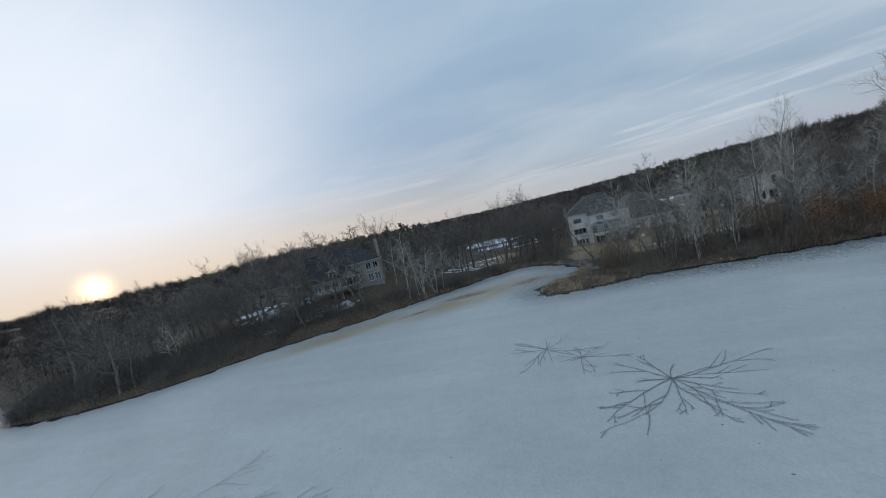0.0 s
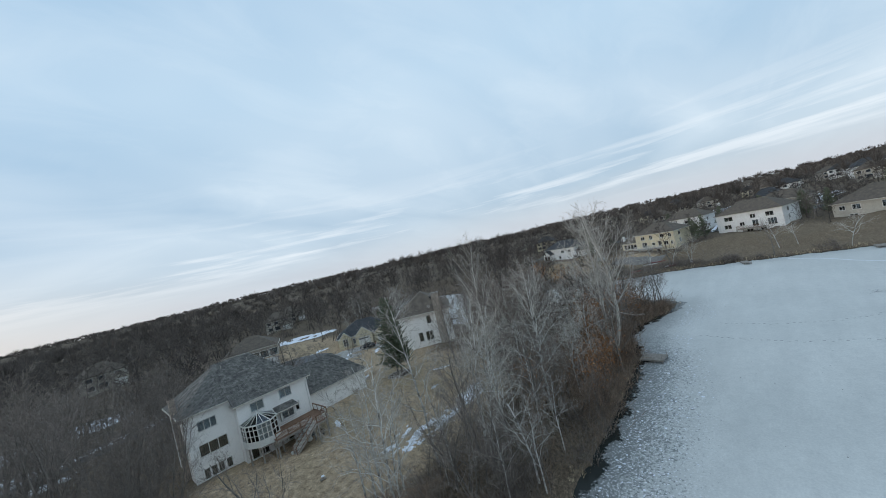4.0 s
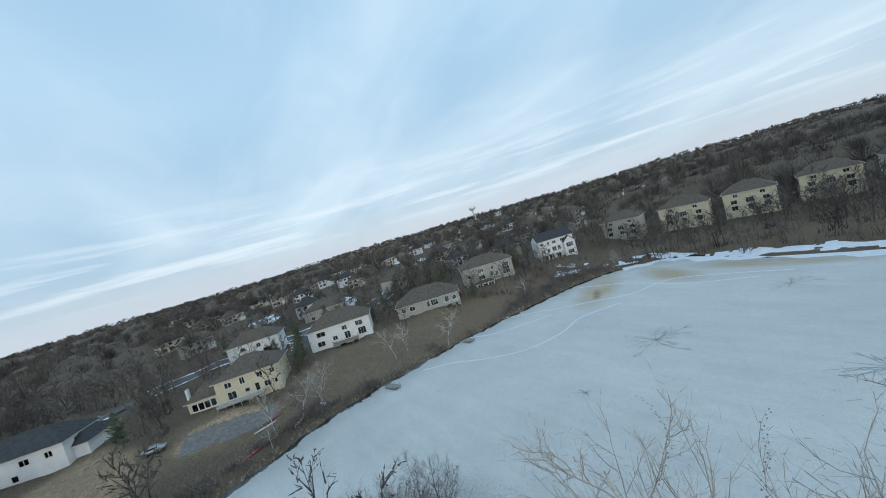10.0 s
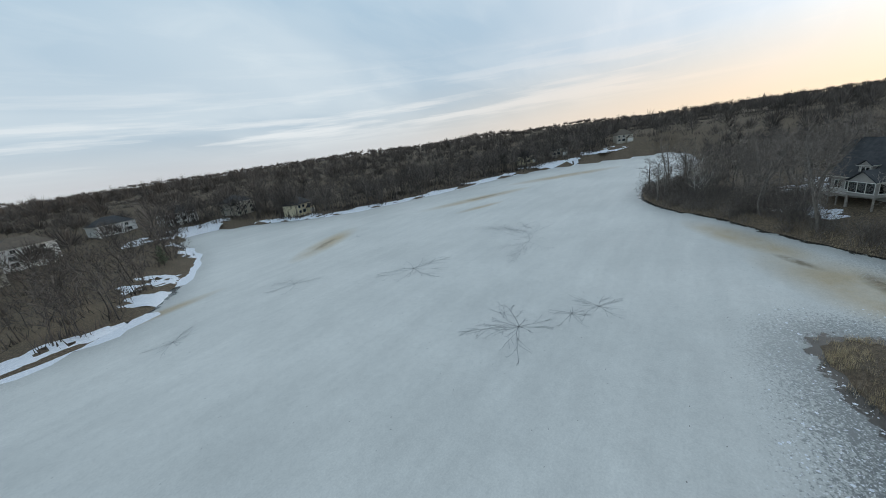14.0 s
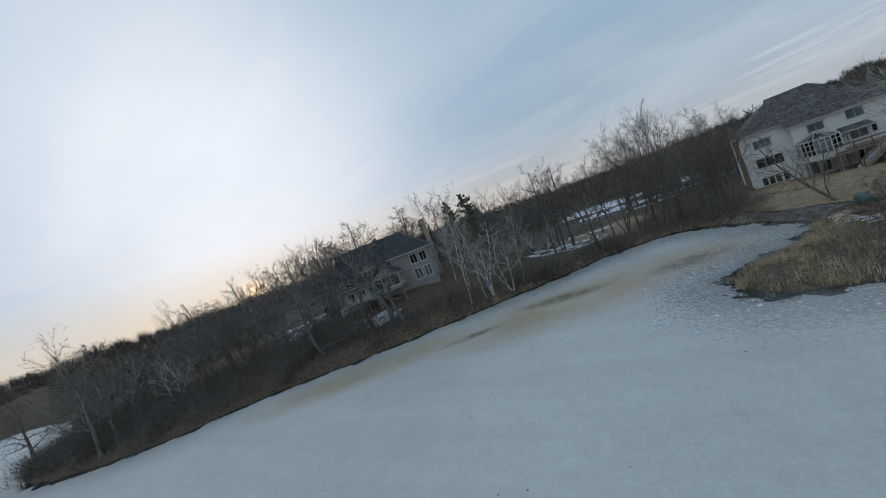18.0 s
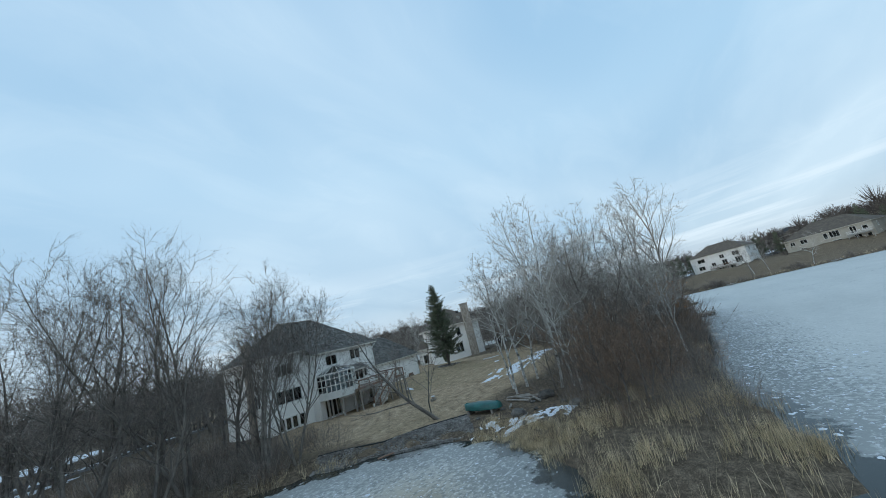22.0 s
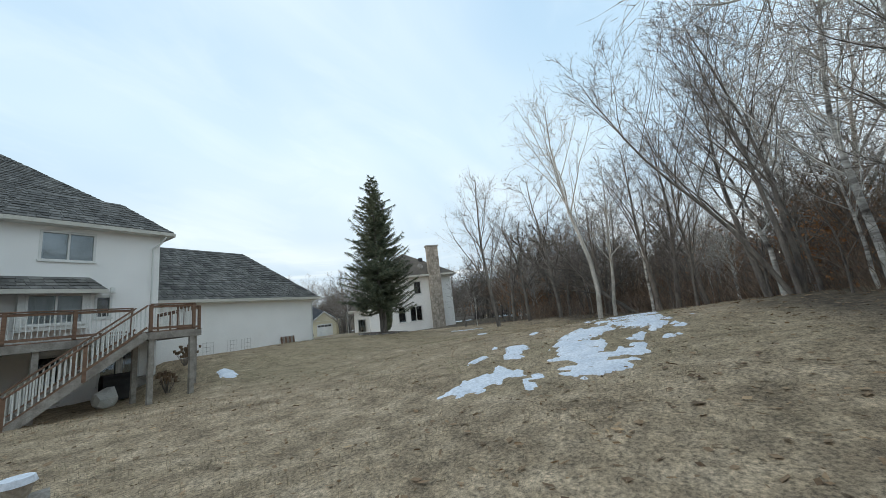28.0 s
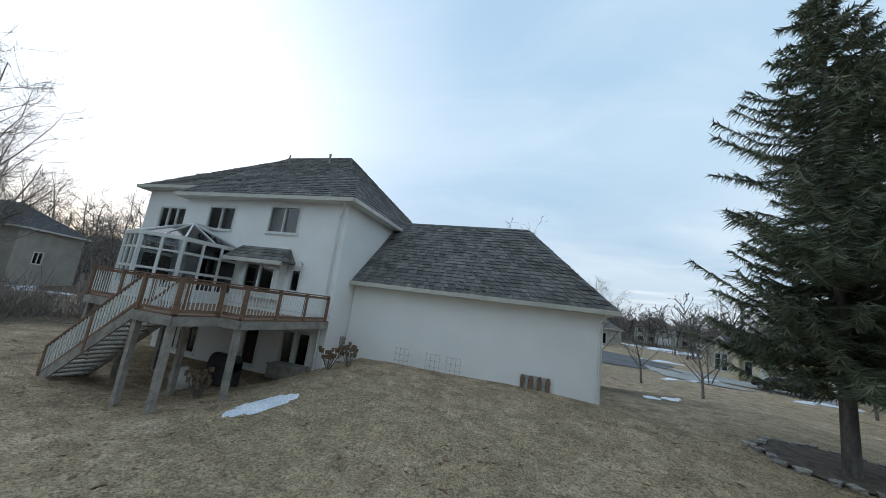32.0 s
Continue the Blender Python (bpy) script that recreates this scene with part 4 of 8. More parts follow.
for x, y, s in ((-70, -4, 1.9), (-64, -6, 2.0), (-61.5, -9.5, 1.6), (-92, -8, 1.6), (-83, 2, 1.9), (-66, 2, 1.7), (165, -42, 1.2), (158, -66, 1.1), (150, -96, 1.1), (160, -104, 1.0), (168, -135, 1.0), (165, -190, 1.2), (150, -33, 1.0), (158, 2, 1.2), (-4, -196, 0.9), (150, -66, 1.3), (133, -36, 1.1), (152, -72, 1.2), (147, -94, 1.3), (128, -97, 0.9), (149, -126, 1.2), (136, -128, 1.1), (144, -136, 1.3), (133, 2, 1.1), (139, -38, 1.2), (172, -55, 1.3), (178, -90, 1.3), (170, -112, 1.2), (186, -20, 1.2)):
    plant("far_spruce", x, y, s)


# woods: chosen at random over open stretches of land
HOUSES_AT = [(-8, 6, 13), (5, 7, 9), (38, 12, 15), (50, 68, 13), (20, 82, 12), (-71, -23, 14), (-98, -22, 11), (137, -20, 15), (147, -50, 15), (140, -82, 15), (143, -110, 15), (137, -150, 15), (149, 17, 15), (200, -62, 13), (172, -28, 13), (15, 44, 14), (34, 41, 11), (28, 30, 6), (20, 62, 10)]
YARDS = [(122, 9, 20, 13), (-4, -12, 14, 10.5), (10, -8, 15, 10), (3, -18.5, 8, 4.0), (17, -8, 6, 10), (22, 20, 14, 16), (118, -10, 12, 20), (122, -52, 13, 20), (118, -84, 10, 16), (-15, -17, 5, 7), (12, 50, 14, 22), (-12, -4, 6, 8), (14, 12, 9, 10)]
LANE_LINE = [(152, 45), (163, 32), (176, 14), (183, -2), (186, -24), (182, -46), (180, -66), (187, -84), (202, -98), (224, -114), (176, -42), (160, -42), (170, 23), (180, 6), (185, -13), (184, -35), (181, -56), (183, -75), (195, -91), (213, -106)]
VIEW_LINE = [(-34, -37), (-26, -31), (-20, -27), (-11, -23), (-5, -21), (1, -19), (5, -18), (9, -13)]


def free(x, y, margin=0.0):
    for cx, cy, r in HOUSES_AT:
        if math.hypot(x - cx, y - cy) < r + margin:
            return False
    for cx, cy, rx, ry in YARDS:
        if ((x - cx) / rx) ** 2 + ((y - cy) / ry) ** 2 < 1:
            return False
    return all(math.hypot(x - a, y - b) > 3.4 for a, b in VIEW_LINE) and all(math.hypot(x - a, y - b) > 9 for a, b in LANE_LINE)


def scatter(rng, n, x0, x1, y0, y1, near_shore=1.2, keep=None):
    x, y = rng.uniform(x0, x1, n), rng.uniform(y0, y1, n)
    d = lake_distance(x, y)
    return [(a, b, c) for a, b, c in zip(x, y, d) if c > near_shore and free(a, b) and (keep is None or keep(a, b, c))]


rng = np.random.default_rng(11)
for x, y, d in scatter(rng, 380, -4, 68, -40, 4, 1.2, lambda a, b, c: b < (-26.8 if a < 15 else -24.0) or a > 26):
    k = rng.uniform()
    near = y > -30 and x < 34
    kind = ("birch" if k < 0.3 else "maple" if k < 0.55 else "sapling") if near else "birch" if k < 0.36 else "red_maple" if k < 0.66 else "maple" if k < 0.8 else "sapling" if k < 0.86 or x < 14 else "rust_oak"
    plant(kind, x, y, rng.uniform(0.5, 0.72) if near else rng.uniform(0.62, 1.0), which=0 if near else None, group="trees on the point")
for x, y, d in scatter(rng, 50, -11, 24, -39, -27, 1.0):
    plant("sapling", x, y, rng.uniform(0.7, 1.2), group="saplings on the point")
for x, y, d in scatter(rng, 75, -11, 20, -40, -24, 0.6, lambda a, b, c: b < -28.5):
    plant("russet" if rng.uniform() < 0.35 else "grey_brush", x, y, rng.uniform(0.7, 1.15), group="brush on the point")
for x, y, s in ((-12.4, -34.2, 0.8), (-10.6, -33.0, 0.85), (-13.6, -36.4, 0.7), (-9.4, -34.6, 0.9), (-11.6, -37.6, 0.75), (-15.2, -35.4, 0.6)):
    plant("red_maple", x, y, s, which=1, group="trees on the point")
for x, y, d in scatter(rng, 130, -25, -8, -44.5, -29, 0.4, lambda a, b, c: b < -32 and c < 9 and a > -17.5):
    plant("russet" if rng.uniform() < 0.35 else "grey_brush", x, y, rng.uniform(0.4, 0.8), group="brush on the spit")
for x, y, d in scatter(rng, 60, -36, -17, -20, 6, 0.8, lambda a, b, c: not (-20 < a and b < -12)):
    plant("grey_brush" if rng.uniform() < 0.75 else "russet", x, y, rng.uniform(0.5, 0.85), group="brush beside the cove")
for x, y, d in scatter(rng, 330, -130, -36, -72, 40, 1.2, lambda a, b, c: a < -60 or rng.uniform() < 0.3):
    k = rng.uniform()
    plant("far_maple" if k < 0.5 else "far_oak" if k < 0.88 else "sapling", x, y, rng.uniform(0.85, 1.35) * (1.12 if x < -75 else 1.0), group="bare trees on the western shore")
for x, y, d in scatter(rng, 120, -34, 14, 17, 60, 2.0):
    plant("far_oak" if rng.uniform() < 0.5 else "far_maple", x, y, rng.uniform(0.7, 1.1), group="bare trees behind the house")
for x, y, d in scatter(rng, 105, 36, 68, -14, 60, 1.0):
    plant("birch" if rng.uniform() < 0.5 else "maple", x, y, rng.uniform(0.8, 1.2), group="bare trees along the channel")
for x, y, d in scatter(rng, 140, 118, 205, -170, 5, 4.0):
    plant("far_maple" if rng.uniform() < 0.65 else "far_oak", x, y, rng.uniform(0.55, 0.95), group="bare trees among the eastern houses")
for x, y, d in scatter(rng, 90, 94, 118, -140, 30, 0.8, lambda a, b, c: c < 14):
    plant("far_maple" if rng.uniform() < 0.4 else "sapling" if rng.uniform() < 0.6 else "far_birch", x, y, rng.uniform(0.5, 0.9), group="trees on the eastern bank")
for x, y in ((113, -57), (114, -61), (107, -70), (93, -4), (111, -36), (92.5, 30)):
    plant("far_birch" if x > 100 else "rust_oak", x + 2, y, 0.85, group="trees on the eastern bank")


def joined(pieces):
    v, t, n = [], [], 0
    for a, b in pieces:
        v.append(a)
        t.append(b + n)
        n += len(a)
    return np.vstack(v), np.vstack(t)


def wood_proto(seed, h, twig_r, limbs, tw):
    r = np.random.default_rng(seed)
    o = grow(r, height_m=h, trunk_r=0.17, fork=0.22, limbs=limbs, spread=0.75, lift=0.4, twigs=tw, twig_r=twig_r)
    return joined([prisms([(*o[0][i][:3], *o[0][min(i + 2, len(o[0]) - 1)][3:6], o[0][i][6], o[0][min(i + 2, len(o[0]) - 1)][7]) for i in range(0, len(o[0]), 3)], 3),
                   slivers([(*o[1][i][:3], *o[1][i + 4][3:6], max(o[1][i][6], twig_r * 1.6), 0) for i in range(0, len(o[1]), 5)], r),
                   slivers([(*o[2][i][:3], *o[2][i + 2][3:6], twig_r * 1.2, 0) for i in range(0, len(o[2]), 3)], r), slivers(o[3][::2], r),
                   slivers([(*(p + np.array([0, 0, -0.2])), *(p + np.array([*r.normal(0, 0.7, 2), r.uniform(1.2, 3.4)])), twig_r * 1.5, 0) for p in np.stack([r.normal(0, 1.6, 14), r.normal(0, 1.6, 14), np.zeros(14)], -1)], r)])


def crown_proto(seed, h, wide, n, half):
    """A far tree: a thin trunk and a rounded crown of upswept boughs, with brush at its foot."""
    r = np.random.default_rng(seed)
    d = r.normal(0, 1, (n, 3))
    d[:, 2] = np.abs(d[:, 2]) * 1.2 - 0.35
    d /= np.linalg.norm(d, axis=1, keepdims=True)
    size, c = np.array([wide / 2, wide / 2, 0.42 * h]), np.array([0, 0, 0.55 * h])
    a = c + d * size * r.uniform(0.1, 0.6, (n, 1)) - np.array([0, 0, 0.08 * h])
    b = c + d * size * r.uniform(0.75, 1.12, (n, 1)) + np.array([0, 0, 0.05 * h])
    twig = np.concatenate([a, b, np.full((n, 1), half), np.zeros((n, 1))], 1)
    k = max(6, n // 4)
    p = np.concatenate([r.normal(0, wide * 0.3, (k, 2)), np.full((k, 1), -0.2)], 1)
    low = np.concatenate([p, p + np.concatenate([r.normal(0, 0.9, (k, 2)), r.uniform(1.5, 4.0, (k, 1))], 1), np.full((k, 1), half * 1.3), np.zeros((k, 1))], 1)
    stem = np.array([[0, 0, -0.3, 0, 0, h * 0.8, 0.16, 0]])
    return joined([slivers(np.vstack([stem, stem, twig, low]), r)])


def brush_proto(seed, h, n, half, wide=2.6):
    r = np.random.default_rng(seed)
    p = np.concatenate([r.normal(0, wide * 0.3, (n, 2)), np.full((n, 1), -0.15)], 1)
    q = p + np.concatenate([r.normal(0, 0.3, (n, 2)) * h, r.uniform(0.5, 1.0, (n, 1)) * h], 1)
    a = p + (q - p) * r.uniform(0.2, 0.8, (n, 1))
    b = a + (q - p) * 0.4 + r.normal(0, 0.22 * h, (n, 3))
    s = np.vstack([np.concatenate([p, q], 1), np.concatenate([a, b], 1)])
    return joined([slivers(np.concatenate([s, np.full((len(s), 1), half), np.zeros((len(s), 1))], 1), r)])


def woods(name, spots, protos, mat, label, lo, hi, rng):
    """Many trees, too many to count, in one mesh."""
    vs, ts, tones, n = [], [], [], 0
    hz = height(np.array([s[0] for s in spots]), np.array([s[1] for s in spots]))
    for (x, y, _), z in zip(spots, hz):
        v, t = protos[int(rng.integers(len(protos)))]
        a, s = rng.uniform(0, 6.283), rng.uniform(lo, hi)
        c, sn = math.cos(a) * s, math.sin(a) * s
        w = np.stack([v[:, 0] * c - v[:, 1] * sn + x, v[:, 0] * sn + v[:, 1] * c + y, v[:, 2] * s * rng.uniform(0.9, 1.1) + z - 0.1], -1)
        vs.append(w)
        ts.append(t + n)
        tones.append(np.full(len(v), rng.uniform(0.72, 1.12) if rng.uniform() < 0.93 else rng.uniform(1.15, 1.5)))
        n += len(v)
    ob = fast_mesh(name, np.vstack(vs), np.vstack(ts), mat)
    ob.data.attributes.new("tone", 'FLOAT', 'POINT').data.foreach_set("value", np.concatenate(tones).astype(np.float32))
    return tagged(ob, label, "woods", kind="stuff")


MIDP = [wood_proto(200 + i, 13.5, 0.085, 10, (5, 3)) for i in range(4)]
FARP = [crown_proto(210 + i, h, w, 110, 0.13) for i, (h, w) in enumerate(((14, 10), (15, 12), (13, 9), (16, 13.5)))]
FARTHEST = [crown_proto(220 + i, 13, w, 44, 0.36) for i, w in enumerate((13, 16, 11))]
LOW = [brush_proto(230 + i, h, 46, 0.022) for i, h in enumerate((2.6, 3.4, 2.0))]


def ring(rng, n, keep, r0, r1):
    a, r = rng.uniform(0, 6.283, n), np.sqrt(rng.uniform(r0 * r0, r1 * r1, n))
    x, y = r * np.cos(a), r * np.sin(a)
    d = lake_distance(x, y)
    return [(p, q, e) for p, q, e in zip(x, y, d) if e > 1.5 and free(p, q, 2) and keep(p, q, e)]


def not_near_planted(a, b, c):
    return not (-130 < a < 68 and -72 < b < 40 and a < 36) and not (98 < a < 152 and -160 < b < -6 and c < 32)


FIELDS = [(-52, 62, 22, 12), (-28, 62, 14, 8), (33, 82, 14, 8), (215, -75, 20, 8), (300, -160, 30, 14), (260, -40, 22, 10)]


def off_fields(a, b):
    return all(((a - cx) / rx) ** 2 + ((b - cy) / ry) ** 2 > 1 for cx, cy, rx, ry in FIELDS)


rng = np.random.default_rng(21)
woods("near_woods", ring(rng, 3900, lambda a, b, c: not_near_planted(a, b, c) and off_fields(a, b) and (a < 150 or rng.uniform() < 0.5), 20, 235), MIDP, WOODS, "dense leafless grey-brown woods round the lake", 0.6, 1.05, rng)
woods("far_woods", ring(rng, 5400, lambda a, b, c: off_fields(a, b) and (a < 150 or rng.uniform() < 0.6), 225, 620), FARP, WOODS, "leafless woods covering the country beyond the lake", 0.7, 1.15, rng)
woods("distant_woods", ring(rng, 7500, lambda a, b, c: True, 600, 1900), FARTHEST, WOODS, "distant leafless woods towards the horizon", 0.8, 1.3, rng)

rng = np.random.default_rng(31)
woods("western_brush", scatter(rng, 3000, -130, -36, -76, 4, 0.3, lambda a, b, c: c < (18 if a < -72 else 8 if a < -58 else 2.5)), LOW, TWIG, "tangled grey-brown brush along the western shore", 0.8, 1.6, rng)
woods("southern_shore_woods", scatter(rng, 1500, -290, -20, -285, -120, 2.5, lambda a, b, c: c < 42), MIDP, WOODS, "dark leafless woods along the far shore", 0.9, 1.3, rng)
woods("point_brush", scatter(rng, 760, 12, 60, -42, -10, 0.3, lambda a, b, c: (b < -25 and (a > 34 or b < -31 or rng.uniform() < 0.45)) or (a > 30 and rng.uniform() < 0.5)), LOW, BRUSH, "dense russet-brown brush covering the point", 0.8, 1.4, rng)
woods("shore_brush", scatter(rng, 620, -26, 68, -46, -28, 0.2, lambda a, b, c: c < 5 and b < -31 and a > -9), LOW, TWIG, "dark leafless brush along the point's shore", 0.45, 0.85, rng)
woods("cove_brush", scatter(rng, 150, -33, -17.5, -20, 10, 0.4, lambda a, b, c: not (-20.5 < a and b < -11)), LOW, TWIG, "tangled bare brush beside the cove", 0.5, 0.95, rng)
woods("eastern_brush", scatter(rng, 2300, 90, 136, -140, 60, 0.4, lambda a, b, c: c < 8 or rng.uniform() < 0.35), [brush_proto(240 + i, h, 34, 0.06) for i, h in enumerate((2.4, 3.0, 1.6))], TWIG, "low brush along the eastern bank", 0.5, 1.15, rng)
woods("eastern_woods", scatter(rng, 700, 104, 230, -175, 90, 5.0, lambda a, b, c: a > 118 or b > -4), MIDP, WOODS, "bare trees round the houses of the eastern shore", 0.5, 0.95, rng)


# ---- houses ----
def to_matrix(parent_pts, z):
    (lx, ly), (rx, ry) = parent_pts
    return pose(lx, ly, z, 0, 0, math.degrees(math.atan2(ry - ly, rx - lx))), math.hypot(rx - lx, ry - ly)


def local(p, q):
    """Maps along, inward and up to the house's own axes, for a wall seen from outside with p at its left."""
    d = Vector((q[0] - p[0], q[1] - p[1], 0)).normalized()
    n = Vector((-d.y, d.x, 0))
    return lambda u, v, z: Vector((p[0], p[1], 0)) + d * u + n * v + Vector((0, 0, z))


def slab(s, f, u0, u1, v0, v1, z0, z1):
    n = len(s.v)
    s.v += [tuple(f(u, v, z)) for z in (z0, z1) for u, v in ((u0, v0), (u1, v0), (u1, v1), (u0, v1))]
    s.f += [tuple(i + n for i in q) for q in BOXF]


def lattice(f, us, zs, solid, v0, v1):
    """One welded upright plate of the cells named, open where the others are."""
    nu, nz = len(us), len(zs)
    s = Soup()
    s.v = [tuple(f(u, v, z)) for v in (v0, v1) for z in zs for u in us]

    def at(i, j, back):
        return back * nu * nz + j * nu + i
    for i, j in sorted(solid):
        s.f.append((at(i, j, 0), at(i + 1, j, 0), at(i + 1, j + 1, 0), at(i, j + 1, 0)))
        s.f.append((at(i, j + 1, 1), at(i + 1, j + 1, 1), at(i + 1, j, 1), at(i, j, 1)))
        for di, dj, a, b in ((-1, 0, (i, j + 1), (i, j)), (1, 0, (i + 1, j), (i + 1, j + 1)), (0, -1, (i, j), (i + 1, j)), (0, 1, (i + 1, j + 1), (i, j + 1))):
            if (i + di, j + dj) not in solid:
                s.f.append((at(*b, 0), at(*a, 0), at(*a, 1), at(*b, 1)))
    used = sorted({k for q in s.f for k in q})
    back = {k: n for n, k in enumerate(used)}
    s.v, s.f = [s.v[k] for k in used], [tuple(back[k] for k in q) for q in s.f]
    return s


def window(house, f, u0, u1, z0, z1, cols=1, rows=1, trim=TRIM, bar=0.07, name="window", arch=False):
    """One welded frame with its bars, a sill below it and a pane in each light."""
    us, zs = [u0 - 0.06, u0 + bar * 0.4], [z0, z0 + 0.05]
    for k in range(1, cols):
        u = u0 + (u1 - u0) * k / cols
        us += [u - bar / 2, u + bar / 2]
    for k in range(1, rows):
        z = z0 + (z1 - z0) * k / rows
        zs += [z - bar * 0.35, z + bar * 0.35]
    us, zs = us + [u1 - bar * 0.4, u1 + 0.06], zs + [z1 - 0.05, z1 + 0.06]
    nu, nz = len(us), len(zs)
    s = lattice(f, us, zs, {(i, j) for i in range(nu - 1) for j in range(nz - 1) if i % 2 == 0 or j % 2 == 0}, -0.03, 0.09)
    frame_ob = s.mesh(name, trim, house)
    sill = Soup()
    slab(sill, f, u0 - 0.1, u1 + 0.1, -0.07, 0.09, z0 - 0.08, z0)
    sill.mesh("sill", trim, frame_ob)
    for i in range(1, nu - 1, 2):
        g = Soup()
        slab(g, f, us[i], us[i + 1], 0.05, 0.065, zs[1], zs[-2])
        pane = g.mesh("pane", GLASS, frame_ob)
        pane.visible_shadow = False
    return frame_ob


def wall(house, p, q, z0, z1, openings, mat, th=0.25, cap=None, trim=TRIM):
    """A wall with its openings cut through and a window in each: u0, u1, z0, z1, columns, rows."""
    f = local(p, q)
    L = math.hypot(q[0] - p[0], q[1] - p[1])
    us = sorted({0.0, L, *[o[0] for o in openings], *[o[1] for o in openings]})
    zs = sorted({z0, z1, *[o[2] for o in openings], *[o[3] for o in openings]})
    solid = {(i, j) for i, (a, b) in enumerate(zip(us, us[1:])) for j, (c, d) in enumerate(zip(zs, zs[1:])) if not any(o[0] < (a + b) / 2 < o[1] and o[2] < (c + d) / 2 < o[3] for o in openings)}
    s = lattice(f, us, zs, solid, 0, th)
    s.mesh("wall", mat, house)
    for o in openings:
        frame_ob = window(house, f, *o, trim=trim)
        if mat is STUCCO and o[2] > 6.5:
            c = Soup()
            slab(c, f, o[0] + 0.02, o[1] - 0.02, 0.075, 0.085, o[2] + 0.02, o[3] - 0.02)
            c.mesh("curtain", SHEER, frame_ob, "drawn white sheer curtain")


def roof_plane(s, pts, thick=0.14):
    """One sloping slab from its outline, lowest edge first."""
    p = [Vector(v) for v in pts]
    n = (p[1] - p[0]).cross(p[2] - p[0]).normalized()
    k = len(s.v)
    m = len(p)
    s.v += [tuple(v) for v in p] + [tuple(v - n * thick) for v in p]
    s.f.append(tuple(k + i for i in range(m)))
    s.f.append(tuple(k + 2 * m - 1 - i for i in range(m)))
    for i in range(m):
        j = (i + 1) % m
        s.f.append((k + i, k + m + i, k + m + j, k + j))


def shingles(s, pts, rng, step=0.27, width=0.34):
    """Rows of overlapping shakes over a sloping outline a, b (eave), c, d (ridge; c = d for a hip end)."""
    a, b, c, d = [Vector(v) for v in pts]
    up = ((c + d) / 2 - (a + b) / 2)
    rows_n = max(2, int(up.length / step))
    nrm = (b - a).cross(d - a).normalized()
    for r in range(rows_n):
        t0, t1 = r / rows_n, min(1.0, (r + 1.25) / rows_n)
        l0, r0, l1, r1 = a.lerp(d, t0), b.lerp(c, t0), a.lerp(d, t1), b.lerp(c, t1)
        L = (r0 - l0).length
        cuts = [0.0]
        while cuts[-1] < 1:
            cuts.append(cuts[-1] + width * rng.uniform(0.45, 1.3) / max(L, 0.3))
        cuts[-1] = 1.0
        for x0, x1 in zip(cuts, cuts[1:]):
            h, drop = rng.uniform(0.03, 0.06), rng.uniform(-0.02, 0.02)
            lo = (l1 - l0).normalized() * drop
            q = [l0.lerp(r0, x0 + 0.004) + lo, l0.lerp(r0, x1 - 0.004) + lo, l1.lerp(r1, x1), l1.lerp(r1, x0)]
            n = len(s.v)
            s.v += [tuple(q[0] + nrm * h), tuple(q[1] + nrm * h), tuple(q[2] + nrm * 0.006), tuple(q[3] + nrm * 0.006), tuple(q[0] - nrm * 0.01), tuple(q[1] - nrm * 0.01)]
            s.f += [(n, n + 1, n + 2, n + 3), (n + 4, n + 5, n + 1, n), (n + 4, n, n + 3), (n + 1, n + 5, n + 2)]


